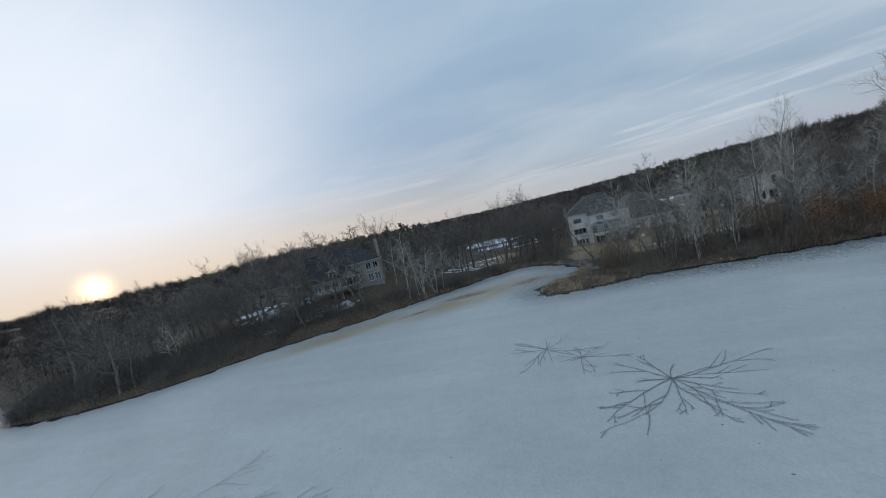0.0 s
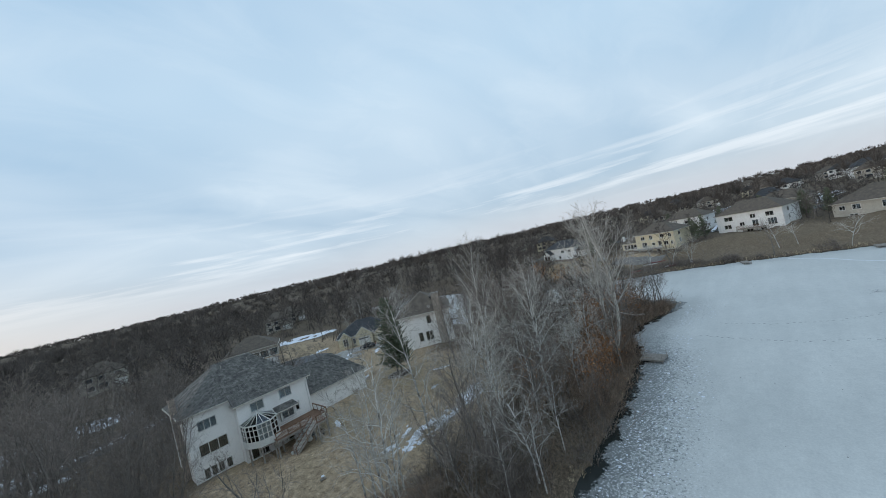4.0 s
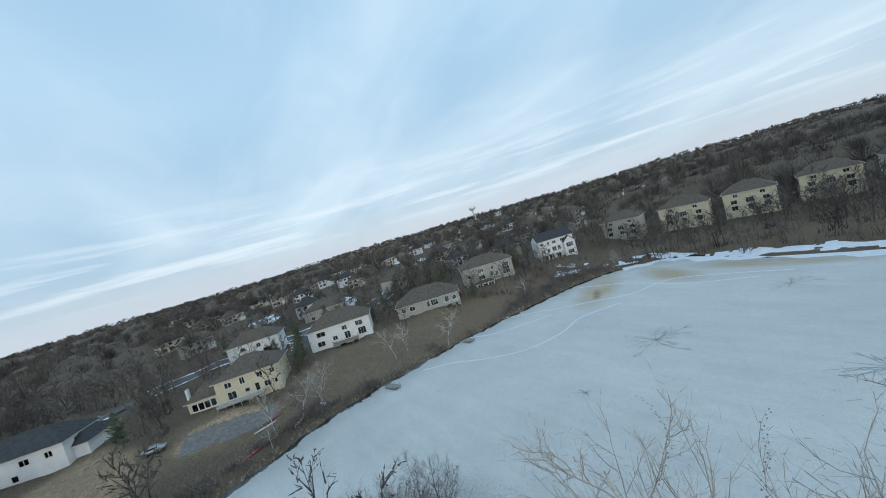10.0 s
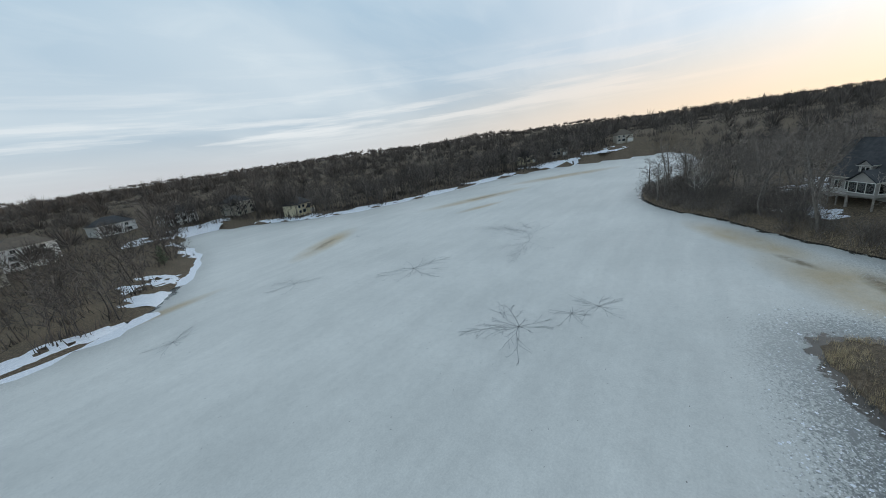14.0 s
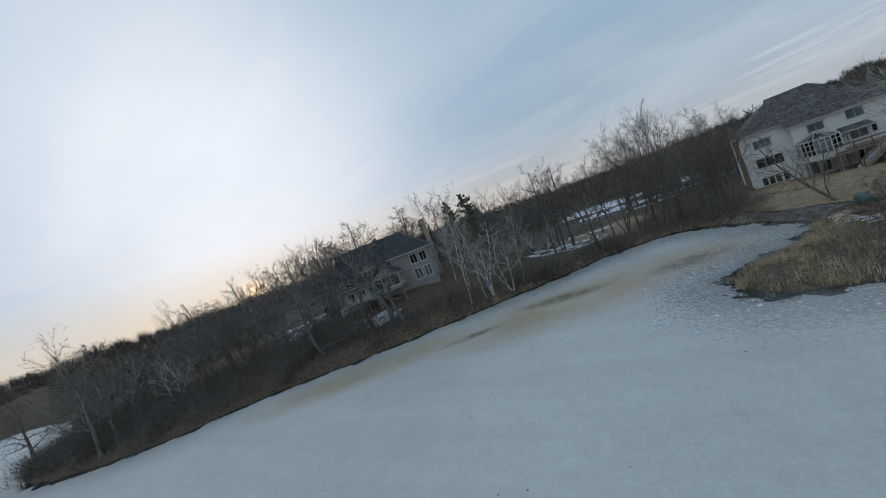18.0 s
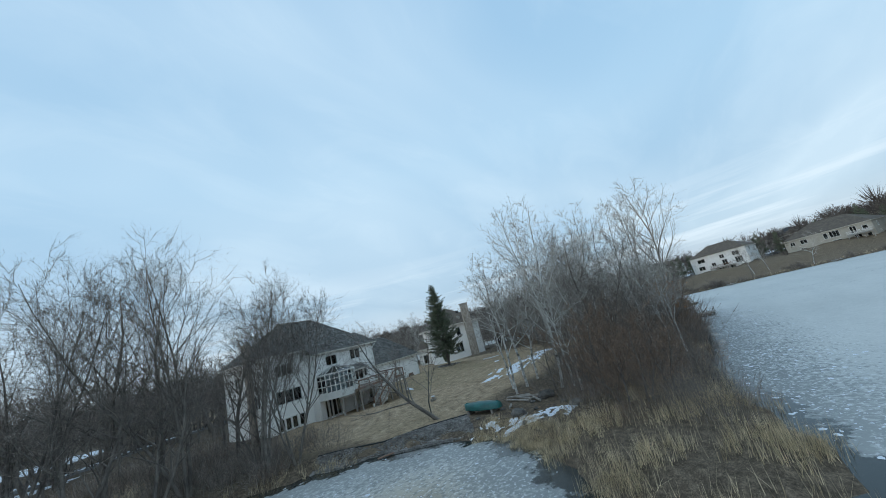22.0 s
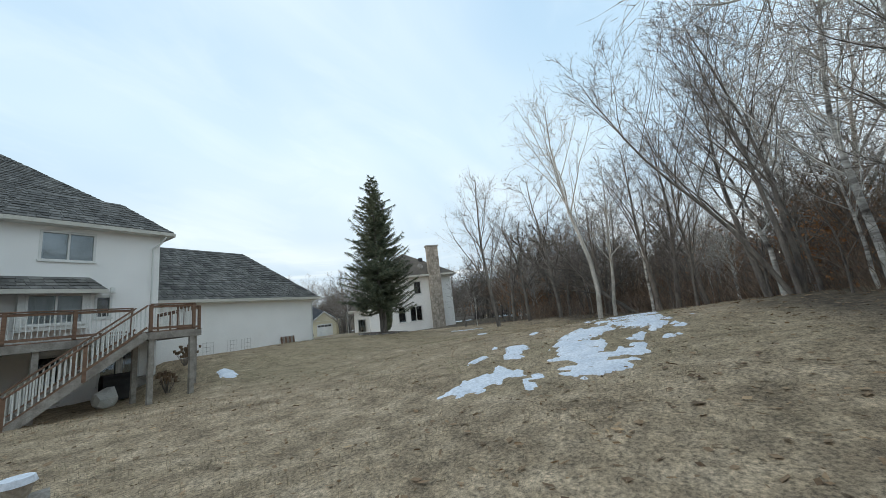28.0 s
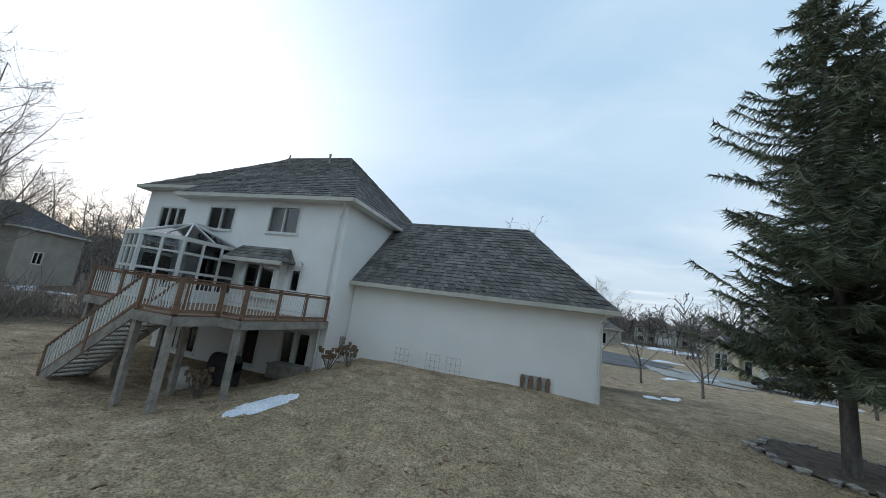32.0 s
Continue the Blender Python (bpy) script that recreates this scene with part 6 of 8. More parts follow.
# ---- the neighbours ----
def neighbour():
    m, w = to_matrix(((29.4, 13.6), (38.4, 4.6)), -0.1)
    m, w = m @ Matrix.Diagonal((1.48, 1.48, 1.48, 1)), w / 1.48
    h = empty("neighbour_house", m, "white stucco house with brown shingle roof and stone chimney", "house")
    block(h, 0, w, 0, 10, -1.5, 6.0, 3.2, STUCCO, ROOF_BROWN, [(2.8, 3.5, 1.5, 3.0, 1, 1), (4.0, 5.2, 1.5, 3.0, 2, 1), (4.6, 5.3, 4.2, 5.5, 1, 1)], [(1.0, 2.1, 1.6, 3.0, 2, 1)], (), [(1.0, 2.2, 1.4, 3.2, 2, 1)], along="y")
    block(h, -1.6, 0.0, 4.5, 10, -1.5, 3.2, 1.6, STUCCO, ROOF_BROWN, [(0.4, 1.2, 0.9, 2.3, 1, 1)], (), (), [(1, 2.2, 0.9, 2.3, 2, 1)])
    rng = random.Random(8)
    c = Soup().box(w - 2.4, w - 1.2, -0.62, -0.01, -1.2, 9.0)
    chim = c.mesh("chimney", STONE, h, "pale rough fieldstone chimney")
    for k in range(290):
        z = -1.0 + (k // 8) * 0.27
        x = w - 2.4 + (k % 8) * 0.15 + rng.uniform(-0.02, 0.02)
        if z < 8.9:
            wd, ht, dp = rng.uniform(0.1, 0.15), rng.uniform(0.17, 0.26), rng.uniform(0.015, 0.05)
            Soup().box(x, x + wd, -0.62 - dp, -0.621, z, z + ht).mesh("stone", STONE, chim)
    Soup().box(w - 2.5, w - 1.1, -0.7, 0.1, 9.0, 9.12).mesh("chimney_cap", CONCRETE, h)
    Soup().tube((w - 2.6, 2.4, 7.6), (w - 2.6, 2.4, 8.3), 0.25, 0.25, 14).mesh("roof_vent", ROOF_DARK, h)
    s = Soup()
    s.tube((w - 3.2, -0.25, 7.0), (w - 3.15, -0.35, 7.05), 0.32, 0.3, 14)
    s.mesh("satellite_dish", GREYWOOD, h)
    raised_deck(h, w + 0.05, w + 2.6, 1.5, 4.0, 1.3, -1.2, GREYWOOD, GREYWOOD, 3)
    return h


STONE = material("pale_fieldstone", (0.34, 0.29, 0.24), (0.52, 0.46, 0.39), 0.9, 2.5, 30, 0.5, per_object=0.3)
neighbour()


def court_house():
    """Low cream house whose front has three gables: a tall window, a wide door and a narrow one for cars."""
    m, w = to_matrix(((26.6, 40.6), (39.4, 31.0)), ground_z(31, 35) + 0.1)
    h = empty("gabled_house", m, "cream gabled house with white garage doors on the cul-de-sac", "house")
    block(h, 0, w, 1.6, 13, -2, 2.9, 3.6, STUCCO_CREAM, ROOF_DARK, [(4.3, 5.0, 0.6, 2.2, 1, 1)], [(2, 3.4, 0.9, 2.2, 2, 1)], (), [(2, 3.2, 0.9, 2.2, 2, 1)])
    for x0, x1, y0, top, rise in ((0.6, 4.0, 0.4, 2.9, 1.9), (5.4, 10.2, 0.0, 3.0, 2.3), (11.0, 15.2, -1.2, 2.8, 1.7)):
        wide = x1 - x0
        glass = [(wide / 2 - 0.65, wide / 2 - 0.03, 0.7, 2.7, 1, 3), (wide / 2 + 0.03, wide / 2 + 0.65, 0.7, 2.7, 1, 3)] if x0 < 1 else []
        block(h, x0, x1, y0, 5, -2, top, rise, STUCCO_CREAM, ROOF_DARK, glass, (), (), (), ends=(0, 0), along="y", over=0.3)
        for sgn in (-1, 1):
            Soup().tube((x0 + wide / 2, y0 - 0.33, top + rise - 0.05), (x0 + wide / 2 + sgn * (wide / 2 + 0.3), y0 - 0.33, top - 0.1), 0.09, 0.09, 6).mesh("bargeboard", TRIM, h)
        if x0 > 1:
            d = Soup().box(x0 + 0.7, x1 - 0.7, y0 - 0.07, y0 - 0.004, 0, 2.2).mesh("garage_door", TRIM, h, "white panelled garage door")
            for k in range(4):
                u = x0 + 0.85 + k * (wide - 1.7) / 4
                # opaque pane, the dark of the garage painted on
                Soup().box(u, u + (wide - 1.7) / 4 - 0.12, y0 - 0.085, y0 - 0.072, 1.65, 2.0).mesh("pane", ROOM_SHADE, d)
    Soup().box(4.2, 5.3, 0.9, 1.55, -0.5, 0.12).mesh("doorstep", CONCRETE, h)


court_house()
simple_house("triple_garage_house", "brown brick house with three dark garage doors", (6, 74), (20, 68), 2.2, 12, 3.2, 4.0, STUCCO_TAUPE, ROOF_BROWN, [(0.55, 0.05, 2.4, 2.2, 1, 1), (0.73, 0.05, 2.4, 2.2, 1, 1), (0.91, 0.05, 2.4, 2.2, 1, 1)])

# ---- the dark-roofed house on the western slope ----
STUCCO_PALE = material("pale_grey_stucco", (0.30, 0.29, 0.27), (0.37, 0.355, 0.33), 0.9, 0.6, 60, 0.25)


def west_house():
    m, w = to_matrix(((-80.0, -33.0), (-64.5, -23.5)), 6.4)
    h = empty("hillside_house", m, "pale stucco hillside house with a steep charcoal roof", "house")
    # a two-storey end, and a long roof that sweeps down over the other half
    block(h, 10.6, w, 0, 10, -5, 5.4, 4.4, STUCCO_PALE, ROOF_DARK, [(w - 14.4, w - 13.1, 0.2, 2.2, 2, 1), (w - 12.6, w - 11.3, 0.2, 2.2, 2, 1), (w - 14.4, w - 13.2, 3.2, 4.9, 2, 1), (w - 12.6, w - 11.4, 3.2, 4.9, 2, 1)], [(2, 3.4, 3.2, 4.8, 2, 1), (2, 3.4, 0.2, 2.0, 2, 1)], ends=(0, 1))
    block(h, 0, 10.58, 0, 10, -5, 2.8, 7.0, STUCCO_PALE, ROOF_DARK, [(0.8, 2.2, 0.5, 2.1, 2, 1), (3.0, 4.4, 0.3, 2.2, 2, 1), (5.0, 6.6, 0.3, 2.2, 2, 1)], (), (), [(3.5, 5.0, 0.6, 2.0, 2, 1)], ends=(0, 0))
    block(h, 4.6, 7.0, 0.35, 4.0, 3.1, 5.2, 1.1, STUCCO_PALE, ROOF_DARK, [(0.4, 2.0, 3.5, 4.9, 2, 1)], (), (), (), ends=(0, 0), along="y", over=0.3)
    # screened porch with a gable over the deck
    block(h, 7.2, 12.2, -3.6, -0.02, 0.3, 3.0, 2.0, STUCCO_PALE, ROOF_DARK, [(0.2, 4.8, 0.95, 2.9, 3, 1)], [(0.3, 3.1, 0.95, 2.9, 2, 1)], (), [(0.3, 3.1, 0.95, 2.9, 2, 1)], ends=(0, 0), along="y", over=0.35)
    for x in (7.4, 12.0):
        Soup().box(x - 0.12, x + 0.12, -3.5, -3.26, -4, 0.3).mesh("porch_post", GREYWOOD, h)
    raised_deck(h, 1.6, 7.1, -3.4, -0.05, 0.3, -4, GREYWOOD, TRIM, 4)
    Soup().box(w - 0.1, w + 0.7, 4.2, 5.3, -3, 10.6).box(w - 0.18, w + 0.78, 4.12, 5.38, 10.3, 10.5).mesh("chimney", CHIMNEY, h)
    return h


west_house()
simple_house("blue_grey_house", "blue-grey gabled house among bare trees", (-114, -26), (-103, -16), 4.0, 8, 5.4, 3.6, STUCCO_TAUPE, ROOF_DARK, [(0.3, 0.6, 1.4, 1.6, 2, 1), (0.7, 0.6, 1.4, 1.6, 2, 1), (0.5, 3.4, 1.4, 1.4, 2, 1)], ends=(0, 0))
simple_house("grey_cottage", "grey cottage hidden behind bare trees", (-62, 4), (-50, 10), 2.6, 9, 5.0, 3.2, STUCCO_TAUPE, ROOF_DARK, [(0.3, 0.6, 1.2, 1.4, 2, 1), (0.7, 0.6, 1.2, 1.4, 2, 1), (0.3, 3.2, 1.2, 1.3, 2, 1)])

# ---- the eastern shore ----
G = "houses on the eastern shore"
e1 = simple_house("cream_house", "cream stucco house with brown hip roof and curved deck", (131.5, -16.5), (126.5, -30.5), 2.3, 11, 8.3, 3.6, STUCCO_CREAM, ROOF_BROWN,
                  [(0.12, 0.4, 1.2, 1.9, 1, 1), (0.32, 0.4, 2.2, 2.0, 2, 1), (0.55, 0.4, 1.4, 2.0, 1, 1), (0.86, 0.8, 1.5, 1.1, 2, 1), (0.22, 3.3, 1.9, 1.9, 2, 1), (0.46, 3.9, 1.1, 1.0, 1, 1), (0.62, 3.3, 1.0, 2.0, 1, 1), (0.78, 3.6, 1.5, 1.4, 2, 1), (0.92, 3.7, 0.7, 1.2, 1, 1), (0.2, 6.3, 1.5, 1.3, 2, 1), (0.42, 6.2, 1.1, 1.6, 2, 1), (0.7, 6.5, 1.3, 1.3, 2, 1), (0.9, 6.5, 1.1, 1.2, 2, 1)], G)
block(e1, -7.0, -0.02, 1.0, 9, -2, 5.6, 3.2, STUCCO_CREAM, ROOF_BROWN, [(0.8, 2.0, 3.2, 5.0, 1, 1), (2.2, 3.4, 3.2, 5.0, 1, 1), (3.6, 4.8, 3.2, 5.0, 1, 1), (5.0, 6.2, 3.2, 5.0, 1, 1), (1.0, 2.6, 0.4, 2.2, 2, 1), (3.2, 5.2, 0.4, 2.2, 2, 1)])
Soup().box(-7.6, -7.05, 3, 4, -2, 8.6).mesh("chimney", TRIM, e1)
raised_deck(e1, 0.2, 11.0, -2.6, -0.05, 3.1, -1.0, CONCRETE, TRIM, 7)
e2 = simple_house("white_house", "white house with grey hip roof and dark timber deck", (144, -42), (136.5, -60), 3.2, 12, 8.2, 4.0, STUCCO_WHITE, ROOF_BROWN,
                  [(0.2, 5.9, 2.6, 1.5, 2, 1), (0.17, 3.0, 2.2, 1.5, 2, 1), (0.4, 3.6, 1.4, 1.3, 2, 1), (0.58, 5.9, 1.5, 1.4, 2, 1), (0.6, 3.0, 1.7, 2.2, 2, 1), (0.82, 5.9, 2.2, 1.5, 2, 1), (0.84, 2.9, 2.4, 2.2, 3, 1), (0.5, 0.3, 1.8, 2.0, 2, 1), (0.7, 0.3, 1.6, 2.0, 2, 1), (0.88, 0.6, 1.6, 1.4, 2, 1)], G)
raised_deck(e2, 7.0, 15.0, -3.0, -0.05, 2.8, -1.2, GREYWOOD, DECKWOOD, 5)
e3 = simple_house("greige_house", "long greige house with low grey-brown hip roof", (139, -71), (127.5, -90), 3.0, 13, 5.8, 4.2, STUCCO_GREY, ROOF_BROWN,
                  [(0.1, 3.7, 1.3, 1.3, 2, 1), (0.24, 3.6, 1.8, 1.5, 2, 1), (0.2, 0.8, 1.8, 1.5, 2, 1), (0.5, 3.4, 1.0, 1.9, 1, 1), (0.6, 3.4, 2.4, 2.0, 3, 1), (0.6, 0.6, 2.2, 1.8, 3, 1), (0.8, 3.2, 1.4, 2.1, 2, 1), (0.92, 3.5, 1.2, 1.3, 1, 1), (0.82, 0.6, 1.6, 1.9, 2, 1), (0.93, 0.8, 1.0, 1.4, 1, 1)], G)
raised_deck(e3, 16.5, 22.2, -2.2, -0.05, 2.9, -1.0, CONCRETE, STUCCO_WHITE, 4)
e4 = simple_house("tall_taupe_house", "tall taupe house with glazed porch and bay", (141, -103), (130, -120.5), 3.0, 13, 9.2, 3.6, STUCCO_GREY, ROOF_BROWN,
                  [(0.12, 5.4, 1.2, 1.6, 1, 1), (0.36, 6.6, 2.2, 1.6, 3, 1), (0.36, 3.8, 2.6, 1.8, 3, 1), (0.56, 4.2, 0.9, 2.0, 1, 1), (0.66, 4.0, 1.0, 1.8, 1, 1), (0.6, 6.8, 1.0, 1.4, 1, 1), (0.86, 3.6, 2.6, 4.6, 3, 3), (0.86, 0.6, 2.4, 1.8, 3, 1), (0.66, 0.6, 1.2, 1.8, 1, 1)], G)
block(e4, 4.2, 11.4, -3.2, -0.02, -2, 2.9, 0.9, STUCCO_WHITE, ROOF_BROWN, [(0.4, 2.2, 0.3, 2.5, 2, 1), (2.6, 4.4, 0.3, 2.5, 2, 1), (4.8, 6.8, 0.3, 2.5, 2, 1)], (), (), (), over=0.2)
e5 = simple_house("white_lake_house", "white house with charcoal roof and an arched window", (133, -141), (125, -154.5), 4.2, 10, 8.6, 3.4, STUCCO_WHITE, ROOF_DARK,
                  [(0.1, 6.6, 1.4, 1.2, 2, 1), (0.28, 6.6, 0.9, 1.2, 1, 1), (0.45, 6.6, 1.6, 1.2, 2, 1), (0.7, 6.7, 2.0, 1.2, 3, 1), (0.1, 3.4, 1.4, 1.6, 2, 1), (0.26, 3.6, 1.0, 1.3, 1, 1), (0.42, 3.2, 1.8, 2.0, 2, 1), (0.56, 3.2, 1.4, 2.0, 2, 1), (0.12, 0.2, 2.2, 2.1, 2, 1), (0.3, 0.2, 2.2, 2.1, 2, 1), (0.5, 0.2, 2.2, 2.1, 2, 1)], G, ends=(0, 0))
block(e5, 10.6, 15.6, -1.6, -0.02, -2.5, 6.0, 2.4, STUCCO_WHITE, ROOF_DARK, [(1.0, 4.0, 3.6, 5.4, 3, 2), (1.2, 3.8, 0.6, 2.2, 3, 1)], (), (), (), ends=(0, 0), along="y", over=0.35)
raised_deck(e5, 0.3, 10.2, -2.4, -0.05, 2.8, -1.4, TRIM, TRIM, 6)
e0 = simple_house("white_gabled_house", "white house with dark hip roof and glazed gable bay", (145, 30), (138.5, 12), 4.6, 11, 5.8, 3.6, STUCCO_WHITE, ROOF_DARK, [(0.1, 3.6, 1.8, 1.3, 2, 1), (0.62, 3.6, 1.8, 1.3, 2, 1), (0.85, 3.6, 1.4, 1.3, 2, 1), (0.5, 0.9, 1.2, 1.3, 1, 1)], G)
block(e0, 1.0, 6.0, -2.6, -0.02, -2, 3.4, 2.4, STUCCO_WHITE, ROOF_DARK, [(0.6, 2.2, 0.8, 3.0, 1, 1), (2.7, 4.3, 0.8, 3.0, 1, 1)], (), (), (), ends=(0, 0), along="y", over=0.35)
block(e0, 13.5, 22.0, 2.0, 12.0, -2, 3.6, 3.4, STUCCO_WHITE, ROOF_DARK, [(1.5, 3.0, 1.0, 2.4, 2, 1)], (), (), ())
simple_house("grey_gabled_house", "white two-storey gabled house behind the shore", (172, -20), (166, -36), 5.5, 10, 6.2, 3.6, STUCCO_WHITE, ROOF_BROWN, [(0.3, 3.8, 1.4, 1.4, 2, 1), (0.6, 3.8, 1.4, 1.4, 2, 1), (0.35, 0.8, 3.0, 2.2, 1, 1), (0.75, 0.8, 3.0, 2.2, 1, 1)], G)

simple_house("brown_roofed_house", "greige house with a broad brown hip roof behind the shore", (203, -52), (196, -70), 5.5, 12, 4.6, 4.0, STUCCO_GREY, ROOF_BROWN, [(0.2, 0.8, 1.6, 1.5, 2, 1), (0.45, 0.8, 1.6, 1.5, 2, 1), (0.75, 0.4, 3.0, 2.2, 1, 1)], G)

# ---- the southern shore ----
G = "houses on the southern shore"
for i, (x, y, sc, wm, rm) in enumerate(((118, -182, 1.0, STUCCO_GREY, ROOF_BROWN), (96, -193, 1.1, STUCCO_CREAM, ROOF_BROWN), (76, -203, 1.0, STUCCO_CREAM, ROOF_BROWN), (56, -218, 1.0, STUCCO_CREAM, ROOF_BROWN), (36, -236, 1.0, STUCCO_GREY, ROOF_DARK), (20, -262, 1.0, STUCCO_WHITE, ROOF_BROWN), (-12, -292, 1.0, STUCCO_WHITE, ROOF_DARK), (-38, -282, 0.9, STUCCO_WHITE, ROOF_DARK), (-66, -272, 0.9, STUCCO_GREY, ROOF_DARK))):
    simple_house("shore_house", ("white" if wm is STUCCO_WHITE else "cream" if wm is STUCCO_CREAM else "greige") + " two-storey house with hip roof on the southern shore", (x + 8 * sc, y + 3), (x - 8 * sc, y - 1), 3.6, 11, 7.6, 3.8, wm, rm,
                 [(0.2, 0.6, 2.0, 1.8, 2, 1), (0.5, 0.6, 1.6, 1.8, 2, 1), (0.8, 0.6, 2.0, 1.8, 2, 1), (0.2, 3.2, 2.0, 1.6, 2, 1), (0.5, 3.2, 2.4, 1.9, 3, 1), (0.8, 3.2, 2.0, 1.6, 2, 1), (0.25, 5.8, 1.5, 1.3, 2, 1), (0.75, 5.8, 1.5, 1.3, 2, 1)], G)

# ---- the estate beyond ----
def far_house(wm, rm, label):
    """Walls, a hip roof, a front gable over the garage, and windows set in reveals."""
    h = empty("far_house", pose(0, 0, -400), label, "house", "houses of the estate beyond")
    s = Soup().box(-6, 6, -4.5, 4.5, -2, 5.4).box(1.0, 5.5, -6.5, -4.5, -2, 2.9)
    n = len(s.v)
    s.v += [(1.0, -6.45, 2.9), (5.5, -6.45, 2.9), (3.25, -6.45, 4.5)]
    s.f.append((n, n + 1, n + 2))
    s.mesh("wall", wm, h)
    r = Soup()
    a, b, z = 6.5, 5.0, 5.45
    for p in ([(-a, -b, z), (a, -b, z), (1.6, 0, 9.1), (-1.6, 0, 9.1)], [(a, b, z), (-a, b, z), (-1.6, 0, 9.1), (1.6, 0, 9.1)], [(a, -b, z), (a, b, z), (1.6, 0, 9.1)], [(-a, b, z), (-a, -b, z), (-1.6, 0, 9.1)], [(0.7, -6.8, 2.75), (3.25, -6.8, 4.65), (3.25, -4.4, 4.65), (0.7, -4.4, 2.75)], [(3.25, -6.8, 4.65), (5.8, -6.8, 2.75), (5.8, -4.4, 2.75), (3.25, -4.4, 4.65)]):
        roof_plane(r, p, 0.2)
    r.mesh("roof", rm, h)
    Soup().box(1.5, 5.0, -6.56, -6.5, 0.05, 2.3).mesh("garage_door", TRIM, h)
    for x0, x1, y, z0, z1 in ((-5, -3.2, -4.5, 0.8, 2.2), (-2, 0.2, -4.5, 0.7, 2.4), (-5, -3.4, -4.5, 3.5, 4.8), (-1.8, -0.2, -4.5, 3.5, 4.8), (2.4, 4.0, -4.5, 3.5, 4.8)):
        w = Soup().box(x0 - 0.12, x1 + 0.12, y - 0.06, y - 0.001, z0 - 0.12, z1 + 0.12).mesh("window", TRIM, h)
        Soup().box(x0, x1, y - 0.075, y - 0.061, z0, z1).mesh("pane", FAR_PANE, w)
    return h


FAR_PANE = material("dark_far_glazing", (0.02, 0.024, 0.03), (0.05, 0.055, 0.065), 0.1, 1, 5, 0.0)
PROTO["far_house"] = [far_house(STUCCO_WHITE, ROOF_DARK, "white estate house with dark roof among bare trees"), far_house(STUCCO_GREY, ROOF_BROWN, "greige estate house with brown roof among bare trees"), far_house(STUCCO_TAUPE, ROOF_BROWN, "taupe estate house with brown roof among bare trees"), far_house(STUCCO_CREAM, ROOF_DARK, "cream estate house with dark roof among bare trees")]
rng = np.random.default_rng(33)
placed = []
while len(placed) < 80:
    a = rng.uniform(-1.15, 0.05)
    r = rng.uniform(215, 640)
    x, y = r * math.cos(a), r * math.sin(a)
    if x < 165 or any(math.hypot(x - p, y - q) < 26 for p, q in placed):
        continue
    placed.append((x, y))
    copy_thing(PROTO["far_house"][int(rng.integers(4))], pose(x, y, ground_z(x, y) + 0.6, 0, 0, -90 + rng.uniform(-40, 40)))
for x, y, t in ((210, 60, -80), (240, 95, -100), (-20, 120, 10), (45, 130, -20), (-75, -190 - 40, 200), (60, 150, 0), (-235, -168, 150), (-255, -150, 130), (-290, -110, 120)):
    copy_thing(PROTO["far_house"][int(rng.integers(4))], pose(x, y, ground_z(x, y) + 0.4, 0, 0, t))


def water_tower():
    x, y = 720, -590
    z = ground_z(x, y)
    t = empty("water_tower", pose(x, y, z), "white spheroid water tower above the trees", "tower")
    s = Soup().tube((0, 0, 0), (0, 0, 26), 3.0, 2.2, 18).tube((0, 0, 26), (0, 0, 29), 2.2, 5.0, 18)
    s.mesh("stem", STUCCO_WHITE, t, smooth=False)
    bm = bmesh.new()
    bmesh.ops.create_uvsphere(bm, u_segments=28, v_segments=14, radius=1)
    bmesh.ops.scale(bm, vec=(9.0, 9.0, 5.6), verts=bm.verts)
    bmesh.ops.translate(bm, vec=(0, 0, 33.0), verts=bm.verts)
    part("tank", bm, STUCCO_WHITE, t, smooth=True)


water_tower()


# ---- on the ice: thaw stars, footprints, tracks ----
CRACK = material("dark_wet_crack", (0.12, 0.125, 0.12), (0.20, 0.205, 0.20), 0.35, 1.0, 10, 0.0)
SMUDGE = material("soaked_ice", (0.42, 0.44, 0.435), (0.49, 0.51, 0.505), 0.4, 0.6, 6, 0.0)
TRACK = material("packed_snow_track", (0.66, 0.68, 0.70), (0.76, 0.78, 0.80), 0.7, 0.6, 6, 0.2)


def ribbon(s, pts, widths, z):
    p = [Vector((x, y, 0)) for x, y in pts]
    n = len(s.v)
    for i, q in enumerate(p):
        d = (p[min(i + 1, len(p) - 1)] - p[max(i - 1, 0)]).normalized()
        m = Vector((-d.y, d.x, 0)) * widths[i] / 2
        s.v += [(*(q + m).xy, z), (*(q - m).xy, z)]
    for i in range(len(p) - 1):
        k = n + 2 * i
        s.f.append((k, k + 1, k + 3, k + 2))


